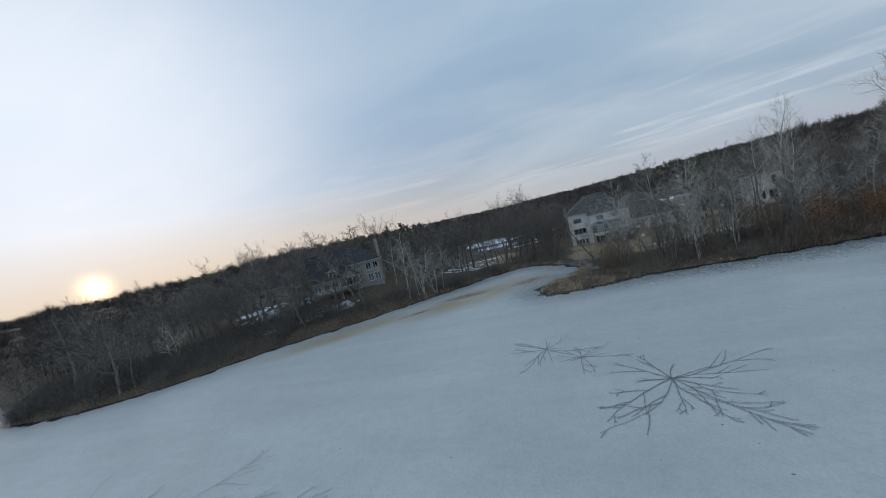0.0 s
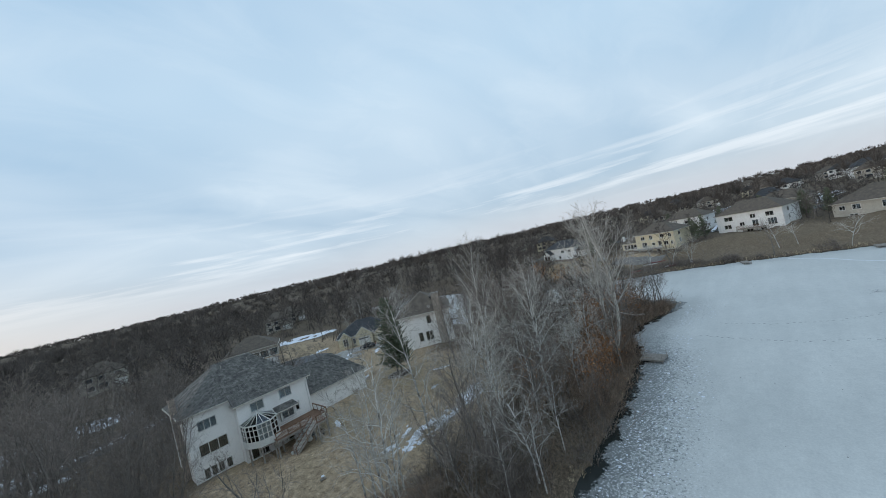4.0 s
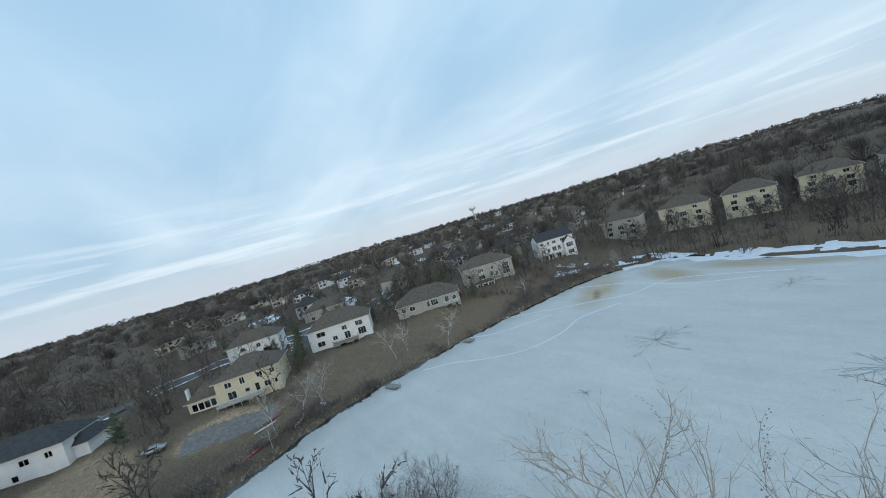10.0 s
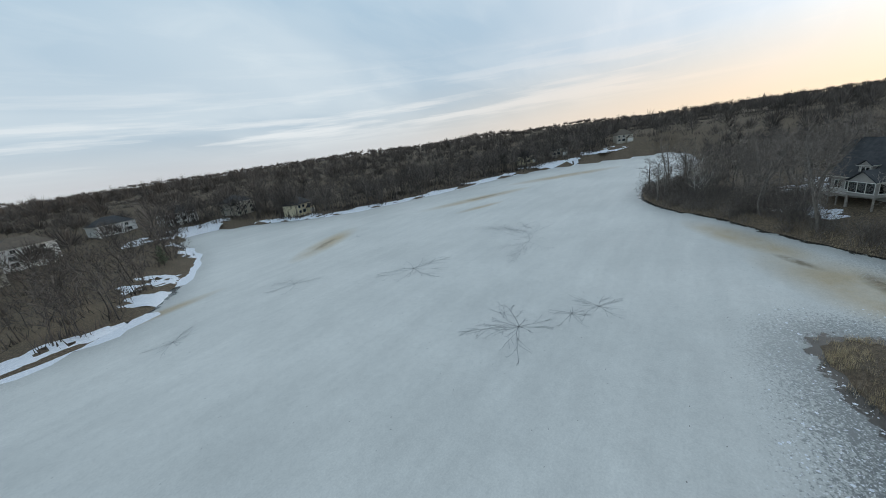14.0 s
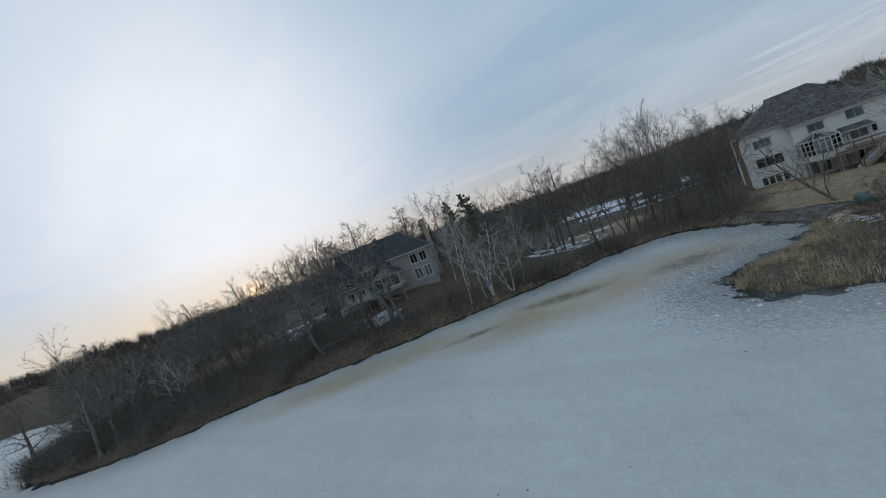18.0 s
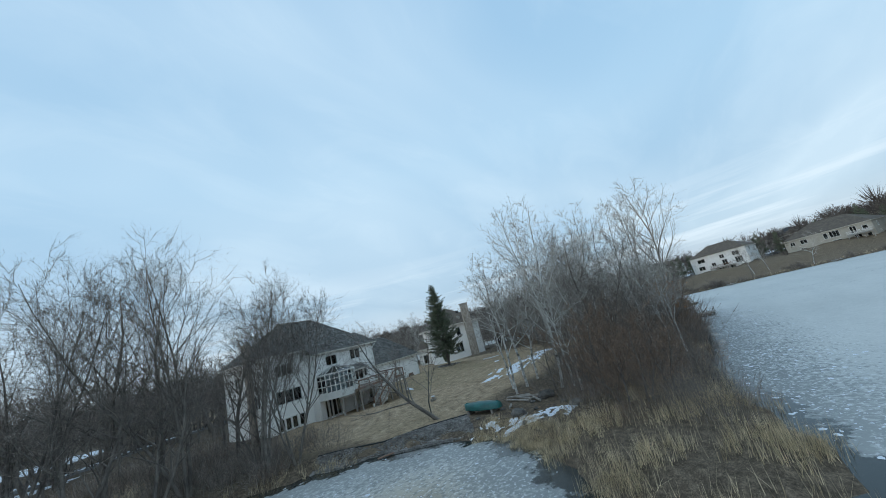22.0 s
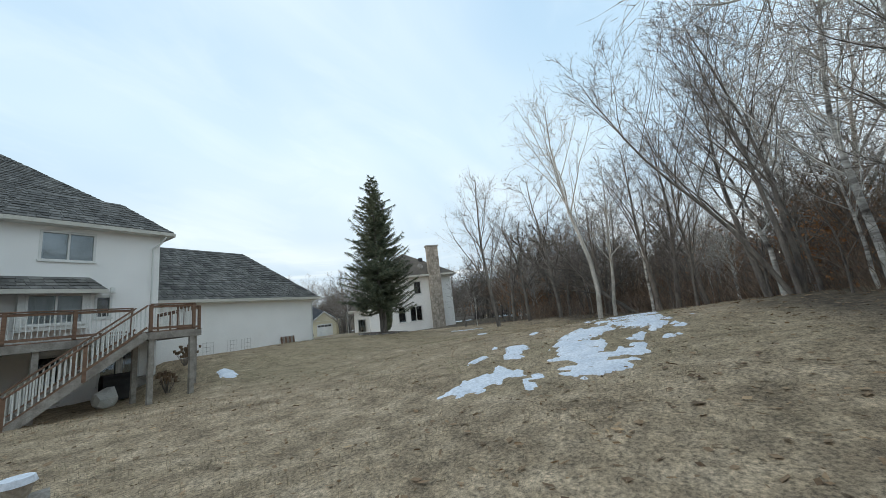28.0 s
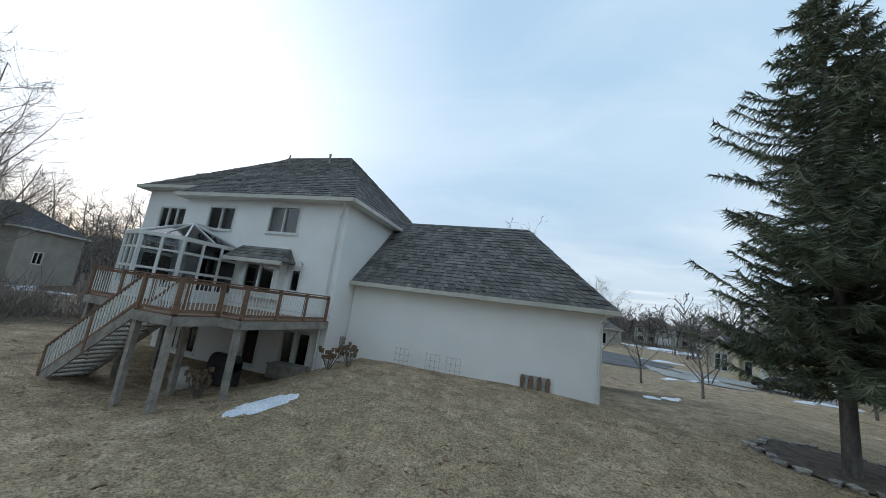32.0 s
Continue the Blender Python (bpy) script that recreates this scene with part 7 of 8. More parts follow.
def thaw_star(x, y, reach, arms, seed, label="dark branching thaw crack in the lake ice", first=None):
    rng = random.Random(seed)
    dark, wet, layer = Soup(), Soup(), [0]

    def arm(a, px, py, L, w, forks):
        pts, n = [(px, py)], max(4, int(L / 0.5))
        for k in range(n):
            a += rng.gauss(0, 0.10)
            px, py = px + math.cos(a) * L / n, py + math.sin(a) * L / n
            pts.append((px, py))
            if forks and rng.random() < 0.34 and k > 1:
                arm(a + rng.choice((-1, 1)) * rng.uniform(0.35, 0.8), px, py, L * (1 - k / n) * rng.uniform(0.35, 0.8), w * 0.6, forks - 1)
        ws = [w * (1 - i / (len(pts) - 1)) + 0.02 for i in range(len(pts))]
        layer[0] += 1
        ribbon(dark, pts, ws, 0.03 + 0.0004 * layer[0])
        ribbon(wet, pts, [2.4 * v + 0.03 for v in ws], 0.003 + 0.0004 * (layer[0] % 60))
    for k in range(arms):
        L = reach * rng.uniform(0.3, 1.0) ** 1.2
        if first and k < 2:
            L = first[1] * (1 if k == 0 else 0.7)
        arm((radians(first[0]) + math.pi * k) if first and k < 2 else 2 * math.pi * k / arms + rng.uniform(-0.3, 0.3), 0, 0, L, reach * 0.0018 + 0.009, 2)
    hub = [(math.cos(t) * r, math.sin(t) * r, 0.028) for t, r in ((2 * math.pi * i / 14, reach * 0.02 * rng.uniform(0.7, 1.3)) for i in range(14))]
    dark.poly(hub)
    o = empty("ice_crack", pose(x, y, 0), label, "crack", "thaw stars on the ice")
    tagged(dark.mesh("crack_web", CRACK, o), kind="stuff")
    tagged(wet.mesh("wet_margin", SMUDGE, o), kind="stuff")


for i, (x, y, r, n) in enumerate(((62.5, -87.5, 9, 8), (34.8, -87.5, 7.5, 12), (26.3, -76.2, 8, 14), (-28.3, -106.8, 11, 8), (-13.5, -73.9, 9.5, 9), (-23.5, -65.5, 6.0, 6), (-20, -68.4, 4.5, 6), (-11.3, -129.7, 8, 7), (14, -126, 6, 7), (50, -120, 6, 6), (64, -66.5, 2.2, 6), (-48, -150, 5, 5), (-125, -110, 4, 5))):
    thaw_star(x, y, r, n + 5, 300 + i)
thaw_star(-55.2, -89.8, 6, 6, 350, "long dark seam with a small thaw star", (205, 26))


def footprints(pts, seed):
    rng = random.Random(seed)
    s = Soup()
    for (ax, ay), (bx, by) in zip(pts, pts[1:]):
        L = math.hypot(bx - ax, by - ay)
        for k in range(int(L / 0.7)):
            t = k * 0.7 / L
            side = 0.14 * (1 if k % 2 else -1)
            dx, dy = (bx - ax) / L, (by - ay) / L
            cx, cy = ax + (bx - ax) * t - dy * side + rng.gauss(0, 0.06), ay + (by - ay) * t + dx * side + rng.gauss(0, 0.06)
            s.poly([(cx + dx * 0.19 * math.cos(q) - dy * 0.09 * math.sin(q), cy + dy * 0.19 * math.cos(q) + dx * 0.09 * math.sin(q), 0.006) for q in [math.pi * j / 4 for j in range(8)]])
    tagged(s.mesh("footprint_trail", CRACK), "trail of dark footprints across the ice", "footprints", kind="stuff")


footprints([(43, -73), (43.2, -70), (41.4, -65), (41, -61), (40, -57), (41, -51), (43, -44)], 1)
footprints([(57, -69), (55, -68), (51, -64), (49, -60), (48, -54), (49, -46)], 2)
for pts in ([(108, -90), (103, -94), (95, -100), (88, -106), (80, -113), (76, -124), (66, -128), (50, -130)], [(103, -58), (98, -64), (91, -69), (85, -76), (83, -86), (84, -95), (79, -107)], [(107, -76), (100, -82), (93, -97)], [(100, -118), (86, -122), (70, -121), (55, -126)]):
    line = rounded(pts + pts[::-1], 8)[: len(pts) * 8 - 8]
    s = Soup()
    ribbon(s, [tuple(p) for p in line], [0.55] * len(line), 0.006)
    tagged(s.mesh("snow_track", TRACK), "pale packed track across the ice", "track", kind="structure")

# specks of debris and crusts of snow on the ice
rng = np.random.default_rng(44)
s, lump = Soup(), Soup()
for _ in range(700):
    x, y = rng.uniform(-90, 100), rng.uniform(-140, -42)
    if lake_distance(x, y)[0] < -1:
        r, a = rng.uniform(0.03, 0.12), rng.uniform(0, 6.28)
        s.poly([(x + r * math.cos(a + q), y + r * math.sin(a + q) * 0.6, 0.005) for q in (0, 1.6, 3.1, 4.7)])
tagged(s.mesh("debris_specks", CRACK), "dark specks of debris scattered over the ice", "debris", kind="stuff")
for _ in range(2400):
    x = rng.uniform(-34, 62)
    y = -41 - abs(rng.normal(0, 3.2)) if x > -18 else rng.uniform(-48, -14)
    d = lake_distance(x, y)[0]
    if -9 < d < -0.3:
        r, a, hgt = rng.uniform(0.02, 0.065) * (1 + 2.5 * rng.uniform() ** 6), rng.uniform(0, 6.28), rng.uniform(0.01, 0.035)
        q = [(x + r * math.cos(a + t) * rng.uniform(0.6, 1.2), y + r * math.sin(a + t) * rng.uniform(0.6, 1.2), 0.001) for t in (0, 1.26, 2.5, 3.8, 5.0)]
        n = len(lump.v)
        lump.v += q + [(x, y, hgt)]
        lump.f += [(n + k, n + (k + 1) % 5, n + 5) for k in range(5)]
tagged(lump.mesh("snow_crust", SNOW), "crumbled white snow crust off the shore", "snow", kind="stuff")


# ---- snow patches ----
def smooth_noise(x, y, f, k):
    return noise.noise((x * f + k * 7.3, y * f - k * 3.1, k * 1.7))


def snow_patch(cx, cy, rx, ry, turn, cover=0.35, cell=0.3, seed=0, label="patch of old snow melting on the ground", lift=0.05, stripe=0.0):
    c, sn = math.cos(radians(turn)), math.sin(radians(turn))
    nx, ny = int(2 * rx / cell) + 1, int(2 * ry / cell) + 1
    keep = set()
    for i in range(nx):
        for j in range(ny):
            u, v = -rx + (i + 0.5) * cell, -ry + (j + 0.5) * cell
            e = 1 - (u / rx) ** 2 - (v / ry) ** 2
            x, y = cx + u * c - v * sn, cy + u * sn + v * c
            n = 0.5 * smooth_noise(x, y, 0.35, seed) + 0.55 * smooth_noise(x, y, 1.1, seed + 1) + 0.45 * smooth_noise(x, y * 1.6, 2.3, seed + 2) + 0.4 * smooth_noise(x * 0.7, y * 1.8, 5.0, seed + 4)
            if e > 0 and min(e * 1.3, 0.55) + n > 1 - cover * 1.6:
                keep.add((i, j))
    if not keep:
        return
    index, verts, faces = {}, [], []

    def vert(i, j):
        if (i, j) not in index:
            full = all((i + a, j + b) in keep for a in (-1, 0) for b in (-1, 0))
            u, v = -rx + (i + 0.25 * smooth_noise(i * 1.7, j * 2.3, 0.9, 3)) * cell, -ry + (j + 0.25 * smooth_noise(i * 2.1, j * 1.3, 0.9, 5)) * cell
            x, y = cx + u * c - v * sn, cy + u * sn + v * c
            index[(i, j)] = len(verts)
            verts.append([x, y, lift * (1 + 0.5 * smooth_noise(x, y, 0.8, 9)) if full else -0.012])
        return index[(i, j)]
    for i, j in sorted(keep):
        faces.append((vert(i, j), vert(i + 1, j), vert(i + 1, j + 1), vert(i, j + 1)))
    v = np.array(verts)
    v[:, 2] += height(v[:, 0], v[:, 1])
    tagged(arrays("snow_patch", v, faces, SNOW, smooth=True), label, "snow", kind="stuff")


for k, p in enumerate(((4.2, -21.0, 5.6, 1.75, -4, 0.42), (1.2, -18.7, 3.0, 0.55, 24, 0.3), (-0.9, -18.3, 1.5, 0.7, -30, 0.36), (1.4, -17.2, 0.6, 0.2, -10, 0.5), (3.4, -16.9, 0.45, 0.16, 20, 0.5), (0.2, -18.4, 0.5, 0.22, 15, 0.5), (6.2, -17.6, 0.5, 0.18, 0, 0.5), (4.0, -23.0, 2.6, 0.4, -14, 0.3), (10.6, -20.9, 5.2, 1.9, 4, 0.42), (14.9, -18.9, 3.6, 1.6, 14, 0.4), (14.8, -11.0, 1.5, 0.5, 20, 0.35), (22, -6, 2.4, 0.5, -30, 0.45), (0.25, -4.3, 1.2, 0.4, 72, 0.6),
                       (-14.6, -29.2, 3.4, 1.2, -65, 0.34), (-15.7, -25.9, 1.5, 0.5, -30, 0.34), (-13.9, -31.4, 1.4, 0.5, 10, 0.34), (-16.1, -27.8, 1.0, 0.5, -60, 0.4), (13.4, 7.2, 1.6, 0.5, 30, 0.5), (17, 13, 2.4, 0.4, 10, 0.5))):
    snow_patch(*p, cell=0.13, seed=k * 3)
for k, p in enumerate(((-47, -3, 11, 5, 20, 0.42), (-57, 11, 9, 4.5, 0, 0.45), (-44, 10, 5, 3, 0, 0.4), (-41, 44, 16, 6, -8, 0.5), (-53, 62, 18, 9, -6, 0.62), (-28, 64, 12, 6, -10, 0.6), (-33, 32, 8, 2.5, 10, 0.5), (-18, 44, 12, 2, 10, 0.5), (-79, -40, 10, 3.2, 35, 0.5), (-90, -33, 12, 5, 25, 0.5), (-71, -35, 5, 2.2, 30, 0.5), (-100, -30, 8, 4, 10, 0.45),
                       (33, 80, 14, 6, -30, 0.6), (59, 1, 8, 4.5, 70, 0.6), (55, 15, 7, 4, 60, 0.6), (62, -14, 6, 3.5, 80, 0.55), (50, 22, 7, 3, 30, 0.5), (57, -24, 5, 2.5, 40, 0.4), (23, 31, 6, 1.2, 40, 0.5), (31, 26, 5, 1.2, 35, 0.5), (25, 50, 5, 1.0, 10, 0.5), (100, -142, 8, 3, 30, 0.5), (113, -133, 8, 4, 60, 0.5), (88, -150, 12, 3, 0, 0.5), (118, -140, 7, 3, 40, 0.45))):
    snow_patch(*p, cell=0.55, seed=100 + k * 3, lift=0.08)
for k, p in enumerate(((56, -146, 18, 3, -3, 0.62), (30, -146, 14, 3, 4, 0.62), (8, -158, 9, 5, -50, 0.6), (-18, -205, 6, 18, 0, 0.6), (-30, -262, 26, 8, 10, 0.75), (-66, -226, 8, 20, 30, 0.6), (-92, -200, 22, 4, -28, 0.7), (-130, -182, 22, 4, -18, 0.7), (-180, -170, 24, 4, -20, 0.7), (-228, -148, 24, 5, -48, 0.65), (-262, -118, 18, 8, -60, 0.6), (215, -75, 20, 7, -20, 0.7), (300, -160, 30, 12, 0, 0.6), (260, -40, 22, 9, 0, 0.6), (-25, -238, 10, 8, 0, 0.5), (5, -176, 7, 9, 20, 0.45))):
    snow_patch(*p, cell=1.1, seed=200 + k * 3, lift=0.12)


def shore_snow(x0, y0, x1, y1, w, label="white strip of shore snow on the ice edge"):
    """A strip of snow along the ice's edge between two places of the shore."""
    a = int(np.argmin(np.hypot(SHORE[:, 0] - x0, SHORE[:, 1] - y0)))
    b = int(np.argmin(np.hypot(SHORE[:, 0] - x1, SHORE[:, 1] - y1)))
    if b < a:
        a, b = b, a
    c = SHORE[a:b + 1]
    d = np.gradient(c, axis=0)
    n = np.stack([-d[:, 1], d[:, 0]], -1)
    n /= np.linalg.norm(n, axis=1, keepdims=True)
    if lake_distance(*(c[len(c) // 2] + n[len(c) // 2]))[0] > 0:
        n = -n
    i = np.arange(len(c))
    inner = c + n * (w * (0.8 + 0.35 * np.sin(i * 1.9) + 0.25 * np.sin(i * 0.7)))[:, None]
    s = Soup()
    for k in range(len(c) - 1):
        o0, o1 = c[k] - n[k] * 0.8, c[k + 1] - n[k + 1] * 0.8
        s.poly([(*o0, 0.06), (*o1, 0.06), (*inner[k + 1], 0.005), (*inner[k], 0.005)])
    ob = s.mesh("shore_snow", SNOW)
    ob.data.update()
    return tagged(ob, label, "snow", kind="stuff")


shore_snow(96, -138, 12, -150, 3.6)
shore_snow(2, -165, -18, -225, 2.4)
shore_snow(-75, -208, -232, -140, 3.2)
shore_snow(-232, -140, -262, -97, 4)

# ---- reeds and grasses ----
def tufts(name, spots, mat, label, hmin, hmax, blades, seed, wide=0.02, droop=0.35):
    rng = np.random.default_rng(seed)
    sx, sy = np.array([p[0] for p in spots]), np.array([p[1] for p in spots])
    n = len(spots) * blades
    x = np.repeat(sx, blades) + rng.normal(0, 0.16, n)
    y = np.repeat(sy, blades) + rng.normal(0, 0.16, n)
    z = np.maximum(height(x, y), 0.0)
    a, L = rng.uniform(0, 6.283, n), rng.uniform(hmin, hmax, n)
    tilt = np.abs(rng.normal(0, droop, n))
    tip = np.stack([x + np.cos(a) * L * tilt, y + np.sin(a) * L * tilt, z + L * np.cos(np.minimum(tilt, 1.2))], -1)
    w = np.stack([-np.sin(a), np.cos(a), 0 * a], -1) * wide / 2
    p = np.stack([x, y, z - 0.03], -1)
    v = np.stack([p - w, p + w, tip], 1).reshape(-1, 3)
    return tagged(fast_mesh(name, v, np.arange(len(v)).reshape(-1, 3), mat), label, "grass", kind="stuff")


rng = np.random.default_rng(51)


def shore_spots(n, x0, x1, y0, y1, lo, hi, keep=lambda a, b: True):
    x, y = rng.uniform(x0, x1, n), rng.uniform(y0, y1, n)
    d = lake_distance(x, y)
    return [(p, q) for p, q, e in zip(x, y, d) if lo < e < hi and keep(p, q)]


tufts("reed_bed", shore_spots(3600, -28, -7, -46.5, -31.5, -0.5, 5.5, lambda a, b: rng.uniform() < (0.8 if math.sin(a * 1.1 + 2 * math.sin(b * 0.5)) + math.sin(b * 1.5 + a * 0.6) > 0.35 else 0.07)), REED, "tall straw-coloured reeds fringing the spit", 0.4, 1.05, 10, 1)
clumps = [(a + rng.normal(0, 0.14), b + rng.normal(0, 0.14)) for a, b in shore_spots(380, -19.5, -11, -33, -25.6, -0.5, 2.2, lambda a, b: math.hypot(a + 13.2, b + 28.6) > 1.9) for _ in range(7)]
tufts("marsh_grass", clumps, REED, "flattened straw-coloured tussocks on the marshy bank", 0.14, 0.42, 10, 8, 0.014, 0.8)
tufts("reed_fringe", shore_spots(5200, -64, -14, -40, -8, -0.25, 1.1, lambda a, b: not (-20 < a and -25 < b < -15) and not (-16.6 < a and -31 < b < -25 and math.sin(a * 2.3) + math.sin(b * 1.9) < 0.9)), REED, "dry straw grass along the cove bank", 0.3, 0.85, 9, 2)
tufts("shore_grass", shore_spots(800, -6, 66, -43, -28, -0.2, 0.7), REED, "dry straw grass along the point", 0.3, 0.8, 8, 3)
tufts("bank_grass", shore_spots(5000, 88, 112, -142, 40, -0.2, 1.6), REED, "tan dead grass along the eastern bank", 0.3, 0.9, 6, 4, 0.05)
LAWN_BLADE = material("dormant_grass_blades", (0.31, 0.245, 0.165), (0.51, 0.415, 0.30), 0.95, 0.7, 9, 0.0, c3=(0.30, 0.28, 0.16), per_island=0.35)
tufts("lawn_grass", [(a, b) for a, b in zip(rng.uniform(-14, 24, 13000), rng.uniform(-23, 1, 13000)) if not (a < 0 and b > -0.5) and not (b > -6 and -8 < a < -1)], LAWN_BLADE, "short dormant tan lawn grass", 0.03, 0.09, 7, 5, 0.012)
LEAF = material("fallen_leaves", (0.17, 0.10, 0.055), (0.42, 0.28, 0.16), 0.9, 1.0, 20, 0.0, per_island=0.4)
n = 24000
x, y = rng.uniform(-14, 36, n), rng.uniform(-30, 0, n)
k = np.array([rng.uniform() < (0.8 if b < -20 or a > 20 else 0.6) for a, b in zip(x, y)])
x, y = x[k], y[k]
d = lake_distance(x, y)
x, y = x[d > 0.5], y[d > 0.5]
c = np.stack([x, y, height(x, y) + 0.025], -1)
u, w = rng.normal(0, 1, (len(x), 3)) * (0.05, 0.05, 0.012), rng.normal(0, 1, (len(x), 3)) * (0.05, 0.05, 0.012)
v = np.stack([c, c + u, c + u + w, c + w], 1).reshape(-1, 3)
b = np.arange(len(x))[:, None] * 4
tagged(fast_mesh("fallen_leaves", v, (b[:, :, None] + np.array([(0, 1, 2), (0, 2, 3)])[None]).reshape(-1, 3), LEAF), "brown leaves fallen on the lawn's edge", "leaves", kind="stuff")

# ---- the stony bank, boat, boulders and garden things ----
ROCK = material("grey_field_rock", (0.17, 0.155, 0.14), (0.38, 0.36, 0.335), 0.95, 1.5, 14, 0.5, per_object=0.3, per_island=0.35)
BOAT = material("teal_boat_paint", (0.012, 0.085, 0.08), (0.02, 0.125, 0.115), 0.35, 1.5, 12, 0.1)
EDGE = material("black_lawn_edging", (0.02, 0.02, 0.02), (0.04, 0.04, 0.04), 0.6, 2, 20, 0.1)


BOULDER = material("dark_grey_boulder", (0.07, 0.065, 0.06), (0.19, 0.175, 0.155), 0.95, 2.5, 14, 0.6, per_object=0.3)


def rock(name, x, y, r, seed, label, squash=0.65, z=None):
    bm = bmesh.new()
    bmesh.ops.create_icosphere(bm, subdivisions=3, radius=1)
    for v in bm.verts:
        n = noise.noise(v.co * 1.3 + Vector((seed * 3.1, 0, 0))) * 0.45 + noise.noise(v.co * 3.1 + Vector((seed, 5, 0))) * 0.15
        v.co = Vector((v.co.x * r * 1.25, v.co.y * r, v.co.z * r * squash)) * (1 + n)
    ob = part(name, bm, BOULDER, smooth=False)
    ob.matrix_world = pose(x, y, (ground_z(x, y) if z is None else z) + r * squash * 0.35, 0, 0, seed * 47)
    return tagged(ob, label, "rock")


for i, (x, y, r) in enumerate(((-14.1, -27.9, 0.5), (-10.6, -28.8, 0.55), (-13.0, -31.8, 0.42), (-15.6, -29.0, 0.2), (-14.4, -24.6, 0.16), (-12.7, -25.9, 0.15), (-13.2, -28.9, 0.16), (-12.0, -30.6, 0.2), (-14.9, -30.2, 0.14), (-11.6, -28.0, 0.18), (-14.1, -26.0, 0.13))):
    rock("boulder", x, y, r, i + 1, "dark grey boulder on the snowy bank")
EDGING = [(-20.6, -13.2), (-19.8, -14.3), (-17.8, -17.7), (-15.3, -20.0), (-14.2, -21.1), (-12.9, -22.6)]
s = Soup()
for a, b in zip(EDGING, EDGING[1:]):
    s.beam((*a, ground_z(*a) + 0.04), (*b, ground_z(*b) + 0.04), 0.05, 0.1)
tagged(s.mesh("lawn_edging", EDGE), "black plastic edging between lawn and stones", "edging")
rng = np.random.default_rng(61)
bm = bmesh.new()
bmesh.ops.create_cube(bm, size=1.5)
bmesh.ops.triangulate(bm, faces=bm.faces)
for v in bm.verts:
    v.co *= 1 + 0.45 * noise.noise(v.co * 2)
me = bpy.data.meshes.new("pebble")
bm.to_mesh(me)
bm.free()
me.materials.append(ROCK)
bank = empty("stone_bank", pose(0, 0, 0), "bank of loose grey stones below the lawn", "stones")
PV = np.array([v.co[:] for v in me.vertices])
PT = np.array([p.vertices[:] for p in me.polygons])
spots = []
while len(spots) < 9500:
    t = rng.uniform(0, len(EDGING) - 1.001)
    k = int(t)
    a, b = np.array(EDGING[k]), np.array(EDGING[k + 1])
    p = a + (b - a) * (t - k)
    q = p + np.array([-0.77, -0.63]) * rng.uniform(0.08, 3.9)
    if lake_distance(*q)[0] > -0.2:
        spots.append((q[0], q[1], rng.uniform(0.02, 0.042) * (1 + rng.uniform() ** 5)))
z = np.maximum(height(np.array([p[0] for p in spots]), np.array([p[1] for p in spots])), 0)
vs, ts, n = [], [], 0
for i, ((x, y, r), h) in enumerate(zip(spots, z)):
    if i < 290:
        o = new("pebble", me)
        o.parent = bank
        o.matrix_world = pose(x, y, h + r * 0.3, 0, 0, rng.uniform(0, 360)) @ Matrix.Diagonal((r * 1.4, r, r * 0.7, 1))
    else:
        ang = rng.uniform(0, 6.28)
        w = PV * np.array([r * 1.4, r, r * 0.7])
        vs.append(np.stack([w[:, 0] * math.cos(ang) - w[:, 1] * math.sin(ang) + x, w[:, 0] * math.sin(ang) + w[:, 1] * math.cos(ang) + y, w[:, 2] + h + r * 0.3], -1))
        ts.append(PT + n)
        n += len(PV)
tagged(fast_mesh("pebble_mass", np.vstack(vs), np.vstack(ts), ROCK, bank), kind="stuff")


def upturned_boat():
    o = empty("rowing_boat", pose(-12.75, -24.1, ground_z(-12.75, -24.1) + 0.28, 4, 0, 88), "teal rowing boat turned upside down on blocks", "boat")
    bm = bmesh.new()
    rows = []
    for i in range(15):
        t = i / 14
        w = 0.62 * math.sin(math.pi * min(1, 0.12 + t * 0.88)) ** 0.55 * (1 if t < 0.85 else 1 - (t - 0.85) * 1.2)
        hgt = 0.58 * (0.8 + 0.2 * math.sin(math.pi * t))
        rows.append([bm.verts.new((-1.7 + 3.4 * t, w * math.cos(a), hgt * math.sin(a) ** 0.7)) for a in [math.pi * j / 10 for j in range(11)]])
    for a, b in zip(rows, rows[1:]):
        for j in range(10):
            bm.faces.new((a[j], a[j + 1], b[j + 1], b[j]))
    bm.faces.new(rows[0])
    bm.faces.new(rows[-1][::-1])
    bmesh.ops.recalc_face_normals(bm, faces=bm.faces)
    part("hull", bm, BOAT, o, smooth=True)
    Soup().beam((-1.6, 0, 0.5), (1.5, 0, 0.52), 0.05, 0.05).mesh("keel", BOAT, o)
    for sgn in (-1, 1):
        s = Soup()
        for i in range(15):
            p = rows_xy(i, sgn)
            s.v += [(p[0], p[1] + a, p[2] + b) for a, b in ((-0.025, -0.03), (0.025, -0.03), (0.025, 0.03), (-0.025, 0.03))]
        s.f = [(4 * i + k, 4 * i + (k + 1) % 4, 4 * i + 4 + (k + 1) % 4, 4 * i + 4 + k) for i in range(14) for k in range(4)] + [(3, 2, 1, 0), (56, 57, 58, 59)]
        s.mesh("gunwale", BOAT, o)
    for k, (x, y) in enumerate(((-12.7, -22.9), (-12.85, -25.2))):
        b = tagged(Soup().box(-0.45, 0.45, -0.1, 0.1, 0, 0.26).mesh("timber_block", GREYWOOD), "short timber block under the boat", "block")
        b.matrix_world = pose(x, y, ground_z(x, y) - 0.01, 0, 0, 4)


